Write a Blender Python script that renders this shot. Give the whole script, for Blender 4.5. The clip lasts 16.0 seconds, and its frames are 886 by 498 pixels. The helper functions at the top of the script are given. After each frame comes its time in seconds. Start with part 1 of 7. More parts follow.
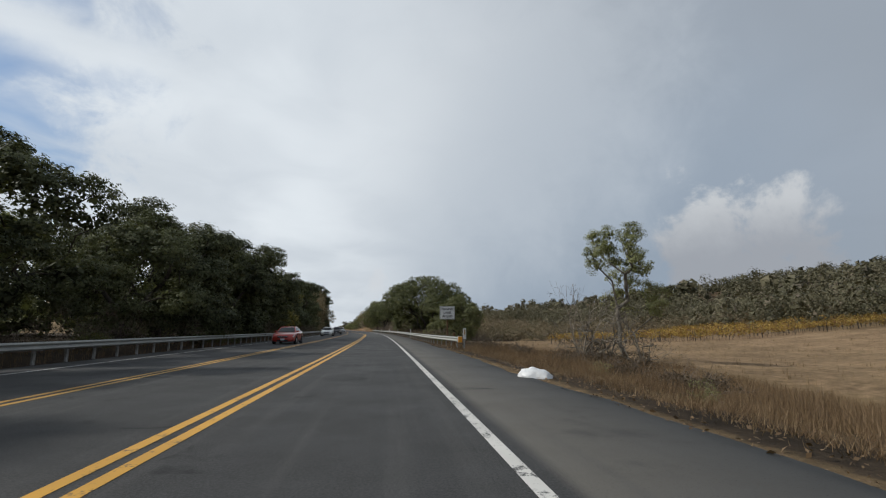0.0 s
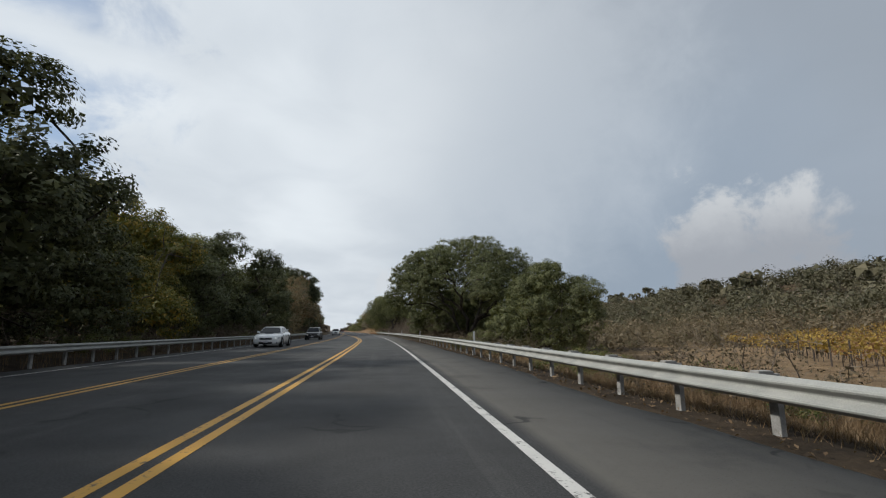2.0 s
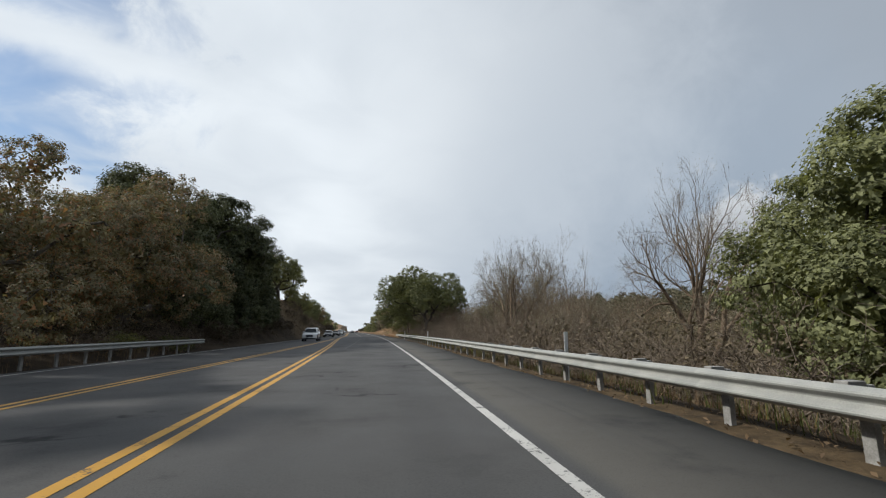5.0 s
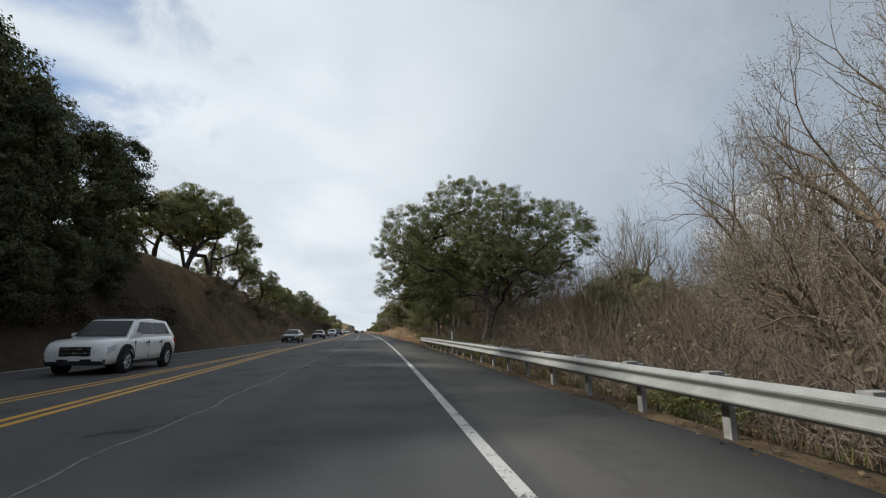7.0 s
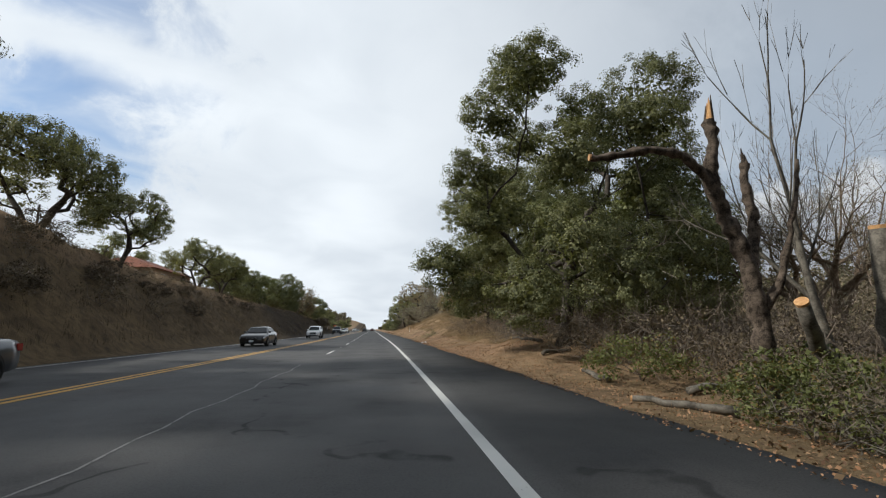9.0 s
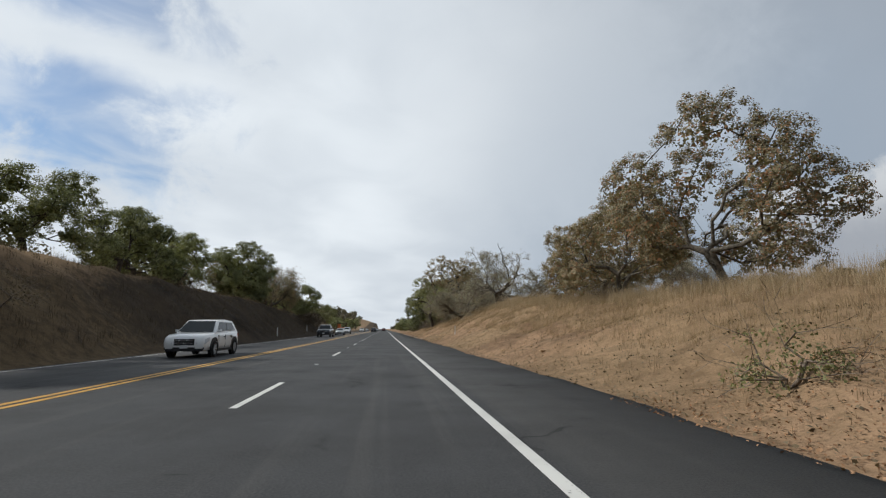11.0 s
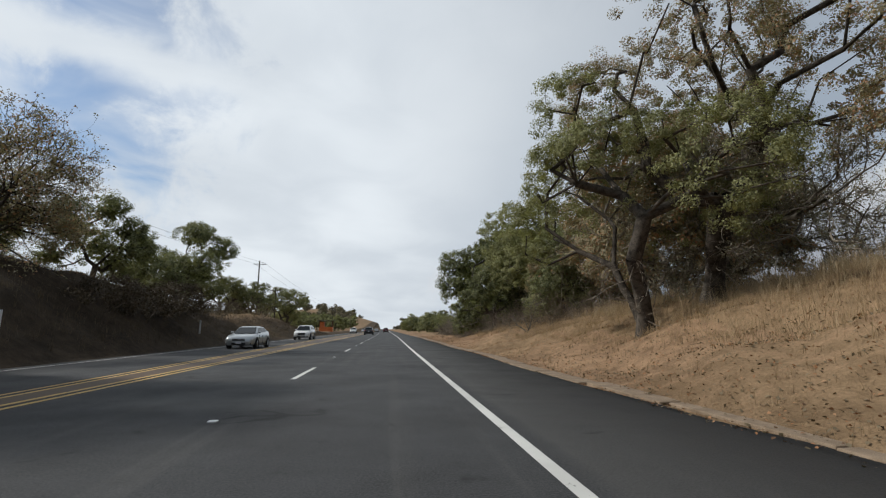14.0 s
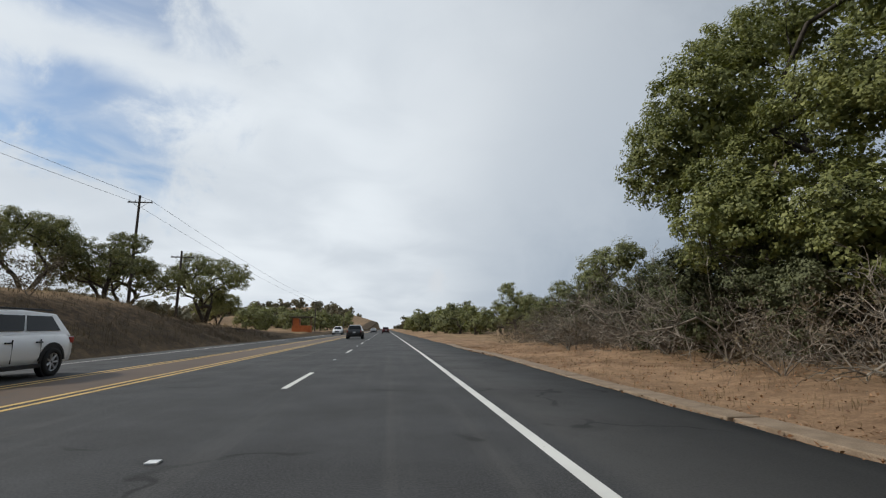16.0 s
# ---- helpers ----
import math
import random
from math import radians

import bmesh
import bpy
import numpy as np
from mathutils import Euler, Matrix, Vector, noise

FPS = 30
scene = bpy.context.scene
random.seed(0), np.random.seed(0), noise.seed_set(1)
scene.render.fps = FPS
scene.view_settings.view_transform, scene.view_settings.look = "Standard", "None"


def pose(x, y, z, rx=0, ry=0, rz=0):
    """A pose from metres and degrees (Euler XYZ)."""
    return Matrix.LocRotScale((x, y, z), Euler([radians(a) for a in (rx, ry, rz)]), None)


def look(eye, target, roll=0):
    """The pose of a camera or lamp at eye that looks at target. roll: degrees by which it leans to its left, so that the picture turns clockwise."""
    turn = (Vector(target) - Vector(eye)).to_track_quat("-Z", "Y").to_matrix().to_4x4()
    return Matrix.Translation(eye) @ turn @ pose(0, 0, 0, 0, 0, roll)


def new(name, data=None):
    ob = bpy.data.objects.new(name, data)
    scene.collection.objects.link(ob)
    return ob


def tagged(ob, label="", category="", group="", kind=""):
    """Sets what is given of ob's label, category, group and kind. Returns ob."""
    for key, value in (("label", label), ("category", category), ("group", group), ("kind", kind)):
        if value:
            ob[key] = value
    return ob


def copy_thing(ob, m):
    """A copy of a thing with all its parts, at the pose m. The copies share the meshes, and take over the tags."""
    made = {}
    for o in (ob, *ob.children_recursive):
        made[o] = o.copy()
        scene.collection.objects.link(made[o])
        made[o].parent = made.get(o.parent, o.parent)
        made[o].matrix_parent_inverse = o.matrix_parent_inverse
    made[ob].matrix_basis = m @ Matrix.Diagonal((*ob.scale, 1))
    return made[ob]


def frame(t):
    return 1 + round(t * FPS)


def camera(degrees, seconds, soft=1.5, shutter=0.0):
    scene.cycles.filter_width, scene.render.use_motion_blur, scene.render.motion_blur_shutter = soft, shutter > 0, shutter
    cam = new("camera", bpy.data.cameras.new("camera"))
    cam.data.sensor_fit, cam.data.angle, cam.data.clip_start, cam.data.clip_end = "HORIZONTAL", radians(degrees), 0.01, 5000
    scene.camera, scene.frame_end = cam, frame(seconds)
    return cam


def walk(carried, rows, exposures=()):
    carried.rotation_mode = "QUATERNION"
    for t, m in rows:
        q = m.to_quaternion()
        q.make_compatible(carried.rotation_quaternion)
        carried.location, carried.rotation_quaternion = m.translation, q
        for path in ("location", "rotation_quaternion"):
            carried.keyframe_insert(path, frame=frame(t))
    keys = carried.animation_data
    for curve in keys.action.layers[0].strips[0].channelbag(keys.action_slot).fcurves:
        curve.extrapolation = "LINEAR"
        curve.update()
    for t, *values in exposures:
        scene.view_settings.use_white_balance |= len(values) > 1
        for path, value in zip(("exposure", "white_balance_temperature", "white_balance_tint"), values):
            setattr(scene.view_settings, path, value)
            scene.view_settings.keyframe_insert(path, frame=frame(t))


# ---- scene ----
cam = camera(86.74, 16.0, soft=1.2)
PATH = [
    (0.0, pose(-0.068, 0.000, 1.240, 99.68, -0.03, -7.23)),
    (0.5, pose(-0.022, 11.600, 1.240, 99.71, -0.02, -6.87)),
    (1.0, pose(-0.077, 23.200, 1.240, 99.75, 0.01, -6.61)),
    (1.5, pose(-0.207, 34.800, 1.240, 99.79, 0.06, -6.55)),
    (2.0, pose(-0.388, 46.400, 1.240, 99.84, 0.14, -6.44)),
    (2.5, pose(-0.608, 58.000, 1.240, 99.89, 0.24, -5.98)),
    (3.0, pose(-0.864, 69.600, 1.240, 99.92, 0.31, -5.50)),
    (3.5, pose(-1.142, 81.200, 1.240, 99.93, 0.31, -5.00)),
    (4.0, pose(-1.463, 92.800, 1.240, 99.92, 0.28, -4.72)),
    (4.5, pose(-1.842, 104.400, 1.240, 99.91, 0.26, -4.42)),
    (5.0, pose(-2.283, 116.000, 1.240, 99.90, 0.25, -4.15)),
    (5.5, pose(-2.795, 127.600, 1.240, 99.89, 0.24, -3.92)),
    (6.0, pose(-3.381, 139.200, 1.240, 99.89, 0.24, -3.74)),
    (6.5, pose(-4.044, 150.800, 1.240, 99.89, 0.24, -3.53)),
    (7.0, pose(-4.789, 162.400, 1.240, 99.89, 0.24, -3.08)),
    (7.5, pose(-5.622, 174.000, 1.240, 99.88, 0.21, -2.63)),
    (8.0, pose(-6.548, 185.600, 1.240, 99.83, 0.11, -2.33)),
    (8.5, pose(-7.579, 197.200, 1.240, 99.76, 0.02, -2.02)),
    (9.0, pose(-8.703, 208.800, 1.240, 99.72, -0.01, -1.66)),
    (9.5, pose(-9.919, 220.400, 1.240, 99.69, -0.00, -1.26)),
    (10.0, pose(-11.201, 232.000, 1.240, 99.68, 0.01, -0.88)),
    (10.5, pose(-12.524, 243.600, 1.240, 99.68, 0.03, -0.52)),
    (11.0, pose(-13.882, 255.200, 1.240, 99.68, 0.03, -0.22)),
    (11.5, pose(-15.258, 266.800, 1.240, 99.69, 0.03, 0.01)),
    (12.0, pose(-16.649, 278.400, 1.240, 99.70, 0.03, 0.17)),
    (12.5, pose(-18.046, 290.000, 1.240, 99.71, 0.02, 0.23)),
    (13.0, pose(-19.449, 301.600, 1.240, 99.71, 0.02, 0.18)),
    (13.5, pose(-20.852, 313.200, 1.240, 99.71, 0.01, 0.10)),
    (14.0, pose(-22.255, 324.800, 1.240, 99.70, 0.01, 0.05)),
    (14.5, pose(-23.654, 336.400, 1.240, 99.69, 0.00, 0.09)),
    (15.0, pose(-25.051, 348.000, 1.240, 99.68, -0.01, 0.12)),
    (15.5, pose(-26.444, 359.600, 1.240, 99.67, -0.01, 0.10)),
    (16.0, pose(-27.831, 371.200, 1.240, 99.65, -0.02, 0.05)),
]
walk(cam, PATH, ((0, -0.17, 6300, 8.5), (2.5, -0.1, 6300, 8.5), (3.2, -0.04, 6300, 8.5), (4, 0.12, 6300, 8.5), (4.6, 0.06, 6300, 8.5), (6.4, -0.06, 6300, 8.5), (7.3, 0.02, 6300, 8.5), (8, 0.13, 6300, 8.5), (8.5, 0.3, 6300, 8.5), (9, 0.1, 6300, 8.5), (9.6, 0.08, 6300, 8.5), (12, -0.15, 6300, 8.5), (13.6, -0.12, 6300, 8.5), (14.5, -0.07, 6300, 8.5), (15.2, -0.06, 6300, 8.5), (16, -0.1, 6300, 8.5)))

# ---- world, sun ----
SUN_AZ, SUN_EL = 92.0, 38.0      # degrees left of +y, degrees up


def link(nt, a, b):
    nt.links.new(a, b)


def mathn(nt, op, a, b=None, c=None, clamp=False):
    n = nt.nodes.new("ShaderNodeMath")
    n.operation, n.use_clamp = op, clamp
    for i, v in enumerate((a, b, c)):
        if v is None:
            continue
        if isinstance(v, (int, float)):
            n.inputs[i].default_value = v
        else:
            nt.links.new(v, n.inputs[i])
    return n.outputs[0]


def mixc(nt, fac, a, b, blend="MIX"):
    n = nt.nodes.new("ShaderNodeMix")
    n.data_type, n.blend_type = "RGBA", blend
    for sock, v in ((n.inputs["Factor"], fac), (n.inputs[6], a), (n.inputs[7], b)):
        if isinstance(v, (int, float)):
            sock.default_value = v
        elif isinstance(v, tuple):
            sock.default_value = (*v[:3], 1)
        else:
            nt.links.new(v, sock)
    return n.outputs[2]


def noise_n(nt, vec, scale, detail=4.0, rough=0.55, dist=0.0):
    n = nt.nodes.new("ShaderNodeTexNoise")
    n.inputs["Scale"].default_value = scale
    n.inputs["Detail"].default_value = detail
    n.inputs["Roughness"].default_value = rough
    n.inputs["Distortion"].default_value = dist
    if vec is not None:
        nt.links.new(vec, n.inputs["Vector"])
    return n.outputs["Fac"]


def ramp(nt, fac, lo, hi, to_lo=0.0, to_hi=1.0):
    n = nt.nodes.new("ShaderNodeMapRange")
    n.interpolation_type = "SMOOTHSTEP"
    nt.links.new(fac, n.inputs["Value"])
    for name, v in (("From Min", lo), ("From Max", hi), ("To Min", to_lo), ("To Max", to_hi)):
        n.inputs[name].default_value = v
    return n.outputs["Result"]


def vecn(nt, op, a, b=None):
    n = nt.nodes.new("ShaderNodeVectorMath")
    n.operation = op
    for i, v in enumerate((a, b)):
        if v is None:
            continue
        if isinstance(v, tuple):
            n.inputs[i].default_value = v
        else:
            nt.links.new(v, n.inputs[i])
    return n


def way(az, el):
    """Direction from degrees left of +y and degrees up."""
    a, e = radians(az), radians(el)
    return Vector((-math.sin(a) * math.cos(e), math.cos(a) * math.cos(e), math.sin(e)))


def build_world():
    w = bpy.data.worlds.new("sky")
    scene.world = w
    w.use_nodes = True
    nt = w.node_tree
    bg = nt.nodes["Background"]
    sky = nt.nodes.new("ShaderNodeTexSky")
    sky.sky_type, sky.sun_disc = "NISHITA", False
    sky.sun_elevation, sky.sun_rotation = radians(SUN_EL), radians(-SUN_AZ)
    blue = vecn(nt, "SCALE", sky.outputs["Color"])
    blue.inputs["Scale"].default_value = 0.105
    d = nt.nodes.new("ShaderNodeTexCoord").outputs["Generated"]
    sep = nt.nodes.new("ShaderNodeSeparateXYZ")
    link(nt, d, sep.inputs[0])
    up = mathn(nt, "ADD", mathn(nt, "MAXIMUM", sep.outputs[2], 0.0), 0.22)
    plane = nt.nodes.new("ShaderNodeCombineXYZ")
    link(nt, mathn(nt, "DIVIDE", sep.outputs[0], up), plane.inputs[0])
    link(nt, mathn(nt, "DIVIDE", sep.outputs[1], up), plane.inputs[1])
    big = noise_n(nt, plane.outputs[0], 0.9, 3, 0.45, 0.4)
    fine = noise_n(nt, plane.outputs[0], 2.6, 5, 0.5, 0.6)
    wisp = noise_n(nt, d, 9.0, 8, 0.62, 0.3)

    def near(az, el, inner, outer, amount=0.0):
        dot = vecn(nt, "DOT_PRODUCT", d, tuple(way(az, el))).outputs["Value"]
        dot = mathn(nt, "ADD", dot, mathn(nt, "MULTIPLY", mathn(nt, "SUBTRACT", wisp, 0.5), amount))
        return ramp(nt, dot, math.cos(radians(outer)), math.cos(radians(inner)))

    # cloud sheet: bright towards the veiled sun, greyer away from it
    glow = near(26, 20, 3, 52, 0.05)
    tone = mixc(nt, glow, (0.36, 0.40, 0.455), (0.88, 0.915, 0.945))
    soft = mathn(nt, "ADD", mathn(nt, "MULTIPLY", big, 0.75), mathn(nt, "MULTIPLY", fine, 0.25))
    tone = mixc(nt, ramp(nt, soft, 0.36, 0.62, 0.42, 0.0), tone, (0.44, 0.49, 0.56))
    tone = mixc(nt, mathn(nt, "MULTIPLY", near(-26, 8, 2, 30, 0.05), 0.55), tone, (0.31, 0.385, 0.48))
    tone = mixc(nt, mathn(nt, "MULTIPLY", near(-15, 26, 2, 26, 0.09), 0.45), tone, (0.72, 0.75, 0.785))
    # gap in the sheet, with one bright wisp across it
    gap = near(39, 24, 5, 14.5, 0.10)
    side = way(46, 26.6).cross(way(34, 26.8)).normalized()
    off = mathn(nt, "ADD", vecn(nt, "DOT_PRODUCT", d, tuple(side)).outputs["Value"], mathn(nt, "MULTIPLY", mathn(nt, "SUBTRACT", wisp, 0.5), 0.07))
    band = ramp(nt, mathn(nt, "ABSOLUTE", off), 0.008, 0.055, 0.95, 0.0)
    gap = mathn(nt, "MULTIPLY", mathn(nt, "MULTIPLY", gap, mathn(nt, "SUBTRACT", 1.0, band)), ramp(nt, fine, 0.34, 0.58, 0.85, 0.35))
    cover = mathn(nt, "SUBTRACT", 1.0, gap, clamp=True)
    # piled cumulus low over the hills
    heap = mathn(nt, "MAXIMUM", near(-38, 10.5, 3.4, 6.4, 0.03), near(-43, 9.0, 3.0, 6.4, 0.03))
    heap_tone = mixc(nt, ramp(nt, mathn(nt, "ADD", sep.outputs[2], mathn(nt, "MULTIPLY", mathn(nt, "SUBTRACT", wisp, 0.5), 0.12)), 0.13, 0.25), (0.40, 0.41, 0.44), (0.69, 0.695, 0.70))
    tone = mixc(nt, mathn(nt, "MULTIPLY", heap, 0.85), tone, heap_tone)
    low = near(1.0, 5.0, 0.4, 2.4, 0.006)
    tone = mixc(nt, mathn(nt, "MULTIPLY", low, 0.6), tone, (0.74, 0.75, 0.77))
    col = mixc(nt, cover, mixc(nt, 1.0, blue.outputs[0], (0.86, 1.02, 1.14), "MULTIPLY"), tone)
    link(nt, col, bg.inputs["Color"])
    bg.inputs["Strength"].default_value = 1.0


build_world()
sun = new("sun", bpy.data.lights.new("sun", "SUN"))
sun.data.energy, sun.data.angle, sun.data.color = 3.4, radians(2.5), (1.0, 0.955, 0.88)
sun.matrix_world = look(way(SUN_AZ, SUN_EL) * 300, (0, 0, 0))

# ---- materials ----


def base_mat(name, rough=0.8, metal=0.0, spec=0.35):
    m = bpy.data.materials.new(name)
    m.use_nodes = True
    nt = m.node_tree
    b = nt.nodes["Principled BSDF"]
    b.inputs["Roughness"].default_value = rough
    b.inputs["Metallic"].default_value = metal
    b.inputs["Specular IOR Level"].default_value = spec
    return m, nt, b


def coords(nt):
    return nt.nodes.new("ShaderNodeTexCoord").outputs["Object"]


def world_pos(nt):
    return nt.nodes.new("ShaderNodeNewGeometry").outputs["Position"]


def bump(nt, b, height, strength=0.4, dist=0.02):
    n = nt.nodes.new("ShaderNodeBump")
    n.inputs["Strength"].default_value, n.inputs["Distance"].default_value = strength, dist
    link(nt, height, n.inputs["Height"])
    link(nt, n.outputs[0], b.inputs["Normal"])


def plain(name, c1, c2, scale=6.0, rough=0.7, metal=0.0, bumpy=0.0, spec=0.35, fine=60.0):
    """Two colours mixed by coarse and fine grain."""
    m, nt, b = base_mat(name, rough, metal, spec)
    p = coords(nt)
    n1, n2 = noise_n(nt, p, scale, 4), noise_n(nt, p, fine, 3)
    f = mathn(nt, "ADD", mathn(nt, "MULTIPLY", n1, 0.65), mathn(nt, "MULTIPLY", n2, 0.35))
    link(nt, mixc(nt, ramp(nt, f, 0.35, 0.65), c1, c2), b.inputs["Base Color"])
    link(nt, ramp(nt, n1, 0.3, 0.7, rough - 0.08, min(1, rough + 0.1)), b.inputs["Roughness"])
    if bumpy:
        bump(nt, b, f, bumpy)
    return m


def leaf_mat(name, dark, light, autumn=None, share=0.0, trans=0.24, patch=0.55, grain=0.45):
    m, nt, b = base_mat(name, 0.58, 0, 0.28 if trans > 0.2 else 0.15)
    r = nt.nodes.new("ShaderNodeNewGeometry").outputs["Random Per Island"]
    info = nt.nodes.new("ShaderNodeObjectInfo").outputs["Random"]
    big = noise_n(nt, world_pos(nt), patch, 3, 0.6)
    f = mathn(nt, "ADD", mathn(nt, "MULTIPLY", r, grain), mathn(nt, "MULTIPLY", big, 1.15 - grain))
    f = mathn(nt, "ADD", f, mathn(nt, "MULTIPLY", mathn(nt, "SUBTRACT", info, 0.5), 0.25))
    col = mixc(nt, ramp(nt, f, 0.2, 0.9), dark, light)
    if autumn:
        col = mixc(nt, mathn(nt, "LESS_THAN", r, share), col, autumn)
    link(nt, col, b.inputs["Base Color"])
    t = nt.nodes.new("ShaderNodeBsdfTranslucent")
    link(nt, mixc(nt, 1.0, col, (1.0, 1.0, 0.55), "MULTIPLY"), t.inputs["Color"])
    mx = nt.nodes.new("ShaderNodeMixShader")
    mx.inputs[0].default_value = trans
    link(nt, b.outputs[0], mx.inputs[1])
    link(nt, t.outputs[0], mx.inputs[2])
    link(nt, mx.outputs[0], nt.nodes["Material Output"].inputs["Surface"])
    return m


def asphalt_mat():
    m, nt, b = base_mat("asphalt", 0.82, 0, 0.35)
    uv = nt.nodes.new("ShaderNodeUVMap").outputs[0]          # u: metres across, v: metres along
    sep = nt.nodes.new("ShaderNodeSeparateXYZ")
    link(nt, uv, sep.inputs[0])
    u, v = sep.outputs[0], sep.outputs[1]
    p = world_pos(nt)
    grit = noise_n(nt, p, 42, 4, 0.75)
    blotch = noise_n(nt, p, 0.55, 5, 0.6)
    st = nt.nodes.new("ShaderNodeMapping")
    st.inputs["Scale"].default_value = (2.2, 0.05, 1)
    link(nt, uv, st.inputs["Vector"])
    streak = noise_n(nt, st.outputs[0], 1.0, 4, 0.6)
    # newer surfacing from about 118 m on; the shoulder stays pale until 205 m
    wob = mathn(nt, "MULTIPLY", mathn(nt, "SUBTRACT", blotch, 0.5), 3.0)
    newer = ramp(nt, mathn(nt, "ADD", v, wob), 116, 122)
    # sun and shade along the road are put into these lane tones
    lane_light_start = mixc(nt, ramp(nt, v, 68, 86), (0.030, 0.0295, 0.029), (0.060, 0.060, 0.057))
    lane_light_on = mixc(nt, ramp(nt, v, 236, 262), (0.080, 0.077, 0.075), (0.031, 0.0315, 0.033))
    lane = mixc(nt, newer, lane_light_start, lane_light_on)
    edge = mathn(nt, "ADD", u, mathn(nt, "MULTIPLY", mathn(nt, "SUBTRACT", streak, 0.5), 0.2))
    on_shoulder = ramp(nt, edge, 0.15, 0.4)
    dark_shoulder = ramp(nt, mathn(nt, "ADD", v, wob), 202, 214)
    sh = mixc(nt, dark_shoulder, (0.130, 0.118, 0.099), (0.050, 0.0485, 0.047))
    col = mixc(nt, on_shoulder, lane, sh)
    far_side = ramp(nt, u, -7.6, -8.2)
    col = mixc(nt, mathn(nt, "MULTIPLY", far_side, 0.5), col, (0.036, 0.036, 0.038))
    # tyre tracks, pale dust, patches
    tr = mathn(nt, "ABSOLUTE", mathn(nt, "ADD", mathn(nt, "ABSOLUTE", mathn(nt, "ADD", u, 1.85)), -0.85))
    track = ramp(nt, tr, 0.15, 0.5, 0.22, 0.0)
    col = mixc(nt, track, col, (0.028, 0.028, 0.03))
    col = mixc(nt, ramp(nt, streak, 0.5, 0.72, 0.0, 0.5), col, (0.074, 0.071, 0.067))
    col = mixc(nt, ramp(nt, blotch, 0.55, 0.75, 0.0, 0.6), col, (0.021, 0.021, 0.023))
    col = mixc(nt, ramp(nt, grit, 0.40, 0.70, 0.0, 0.55), col, (0.095, 0.092, 0.088))
    col = mixc(nt, ramp(nt, grit, 0.48, 0.28, 0.0, 0.65), col, (0.013, 0.013, 0.014))
    # sealed cracks across and along
    cr = nt.nodes.new("ShaderNodeTexVoronoi")
    cr.feature = "DISTANCE_TO_EDGE"
    cr.inputs["Scale"].default_value = 0.16
    dis = vecn(nt, "ADD", p, None)
    warp = nt.nodes.new("ShaderNodeTexNoise")
    warp.inputs["Scale"].default_value = 0.8
    link(nt, p, warp.inputs["Vector"])
    sc = vecn(nt, "SCALE", warp.outputs["Color"])
    sc.inputs["Scale"].default_value = 2.2
    link(nt, sc.outputs[0], dis.inputs[1])
    link(nt, dis.outputs[0], cr.inputs["Vector"])
    crack = mathn(nt, "MULTIPLY", ramp(nt, cr.outputs["Distance"], 0.012, 0.004), ramp(nt, blotch, 0.5, 0.6))
    col = mixc(nt, mathn(nt, "MULTIPLY", crack, 0.8), col, (0.015, 0.015, 0.015))
    link(nt, col, b.inputs["Base Color"])
    link(nt, ramp(nt, blotch, 0.3, 0.7, 0.72, 0.9), b.inputs["Roughness"])
    bump(nt, b, grit, 0.5, 0.01)
    return m


def paint_mat(name, c, worn):
    m, nt, b = base_mat(name, 0.6, 0, 0.4)
    p = world_pos(nt)
    n = mathn(nt, "ADD", mathn(nt, "MULTIPLY", noise_n(nt, p, 3.0, 5, 0.7), 0.6), mathn(nt, "MULTIPLY", noise_n(nt, p, 22, 4, 0.7), 0.4))
    dirt = noise_n(nt, p, 0.7, 4)
    col = mixc(nt, ramp(nt, dirt, 0.35, 0.7, 0.0, 0.45), c, tuple(x * 0.6 for x in c))
    col = mixc(nt, ramp(nt, n, 0.52 + worn, 0.60 + worn), col, (0.05, 0.048, 0.045))
    link(nt, col, b.inputs["Base Color"])
    return m


def ground_mat():
    """Colour attribute: r dry grass, g leaf humus and painted shade on the left bank, b bare soil; the rest stubble."""
    m, nt, b = base_mat("ground", 0.95, 0, 0.1)
    p = world_pos(nt)
    at = nt.nodes.new("ShaderNodeAttribute")
    at.attribute_name = "cover"
    sep = nt.nodes.new("ShaderNodeSeparateColor")
    link(nt, at.outputs["Color"], sep.inputs[0])
    n1, n2, n3 = noise_n(nt, p, 0.25, 5, 0.6), noise_n(nt, p, 2.2, 6, 0.65), noise_n(nt, p, 18, 4, 0.7)
    f = mathn(nt, "ADD", mathn(nt, "MULTIPLY", n1, 0.4), mathn(nt, "ADD", mathn(nt, "MULTIPLY", n2, 0.35), mathn(nt, "MULTIPLY", n3, 0.25)))
    f = ramp(nt, f, 0.36, 0.64)
    stub = mixc(nt, f, (0.115, 0.080, 0.046), (0.235, 0.165, 0.088))
    gold = mixc(nt, f, (0.155, 0.102, 0.058), (0.335, 0.230, 0.135))
    mould_shade = mixc(nt, f, (0.022, 0.017, 0.012), (0.072, 0.052, 0.034))
    soil = mixc(nt, f, (0.135, 0.083, 0.050), (0.37, 0.242, 0.146))

    def soft(s):
        return ramp(nt, mathn(nt, "ADD", s, mathn(nt, "MULTIPLY", mathn(nt, "SUBTRACT", n2, 0.5), 0.9)), 0.3, 0.7)
    col = mixc(nt, soft(sep.outputs[0]), stub, gold)
    col = mixc(nt, soft(sep.outputs[1]), col, mould_shade)
    col = mixc(nt, soft(sep.outputs[2]), col, soil)
    link(nt, col, b.inputs["Base Color"])
    bump(nt, b, mathn(nt, "ADD", mathn(nt, "MULTIPLY", n2, 0.7), mathn(nt, "MULTIPLY", n3, 0.3)), 0.9, 0.12)
    return m


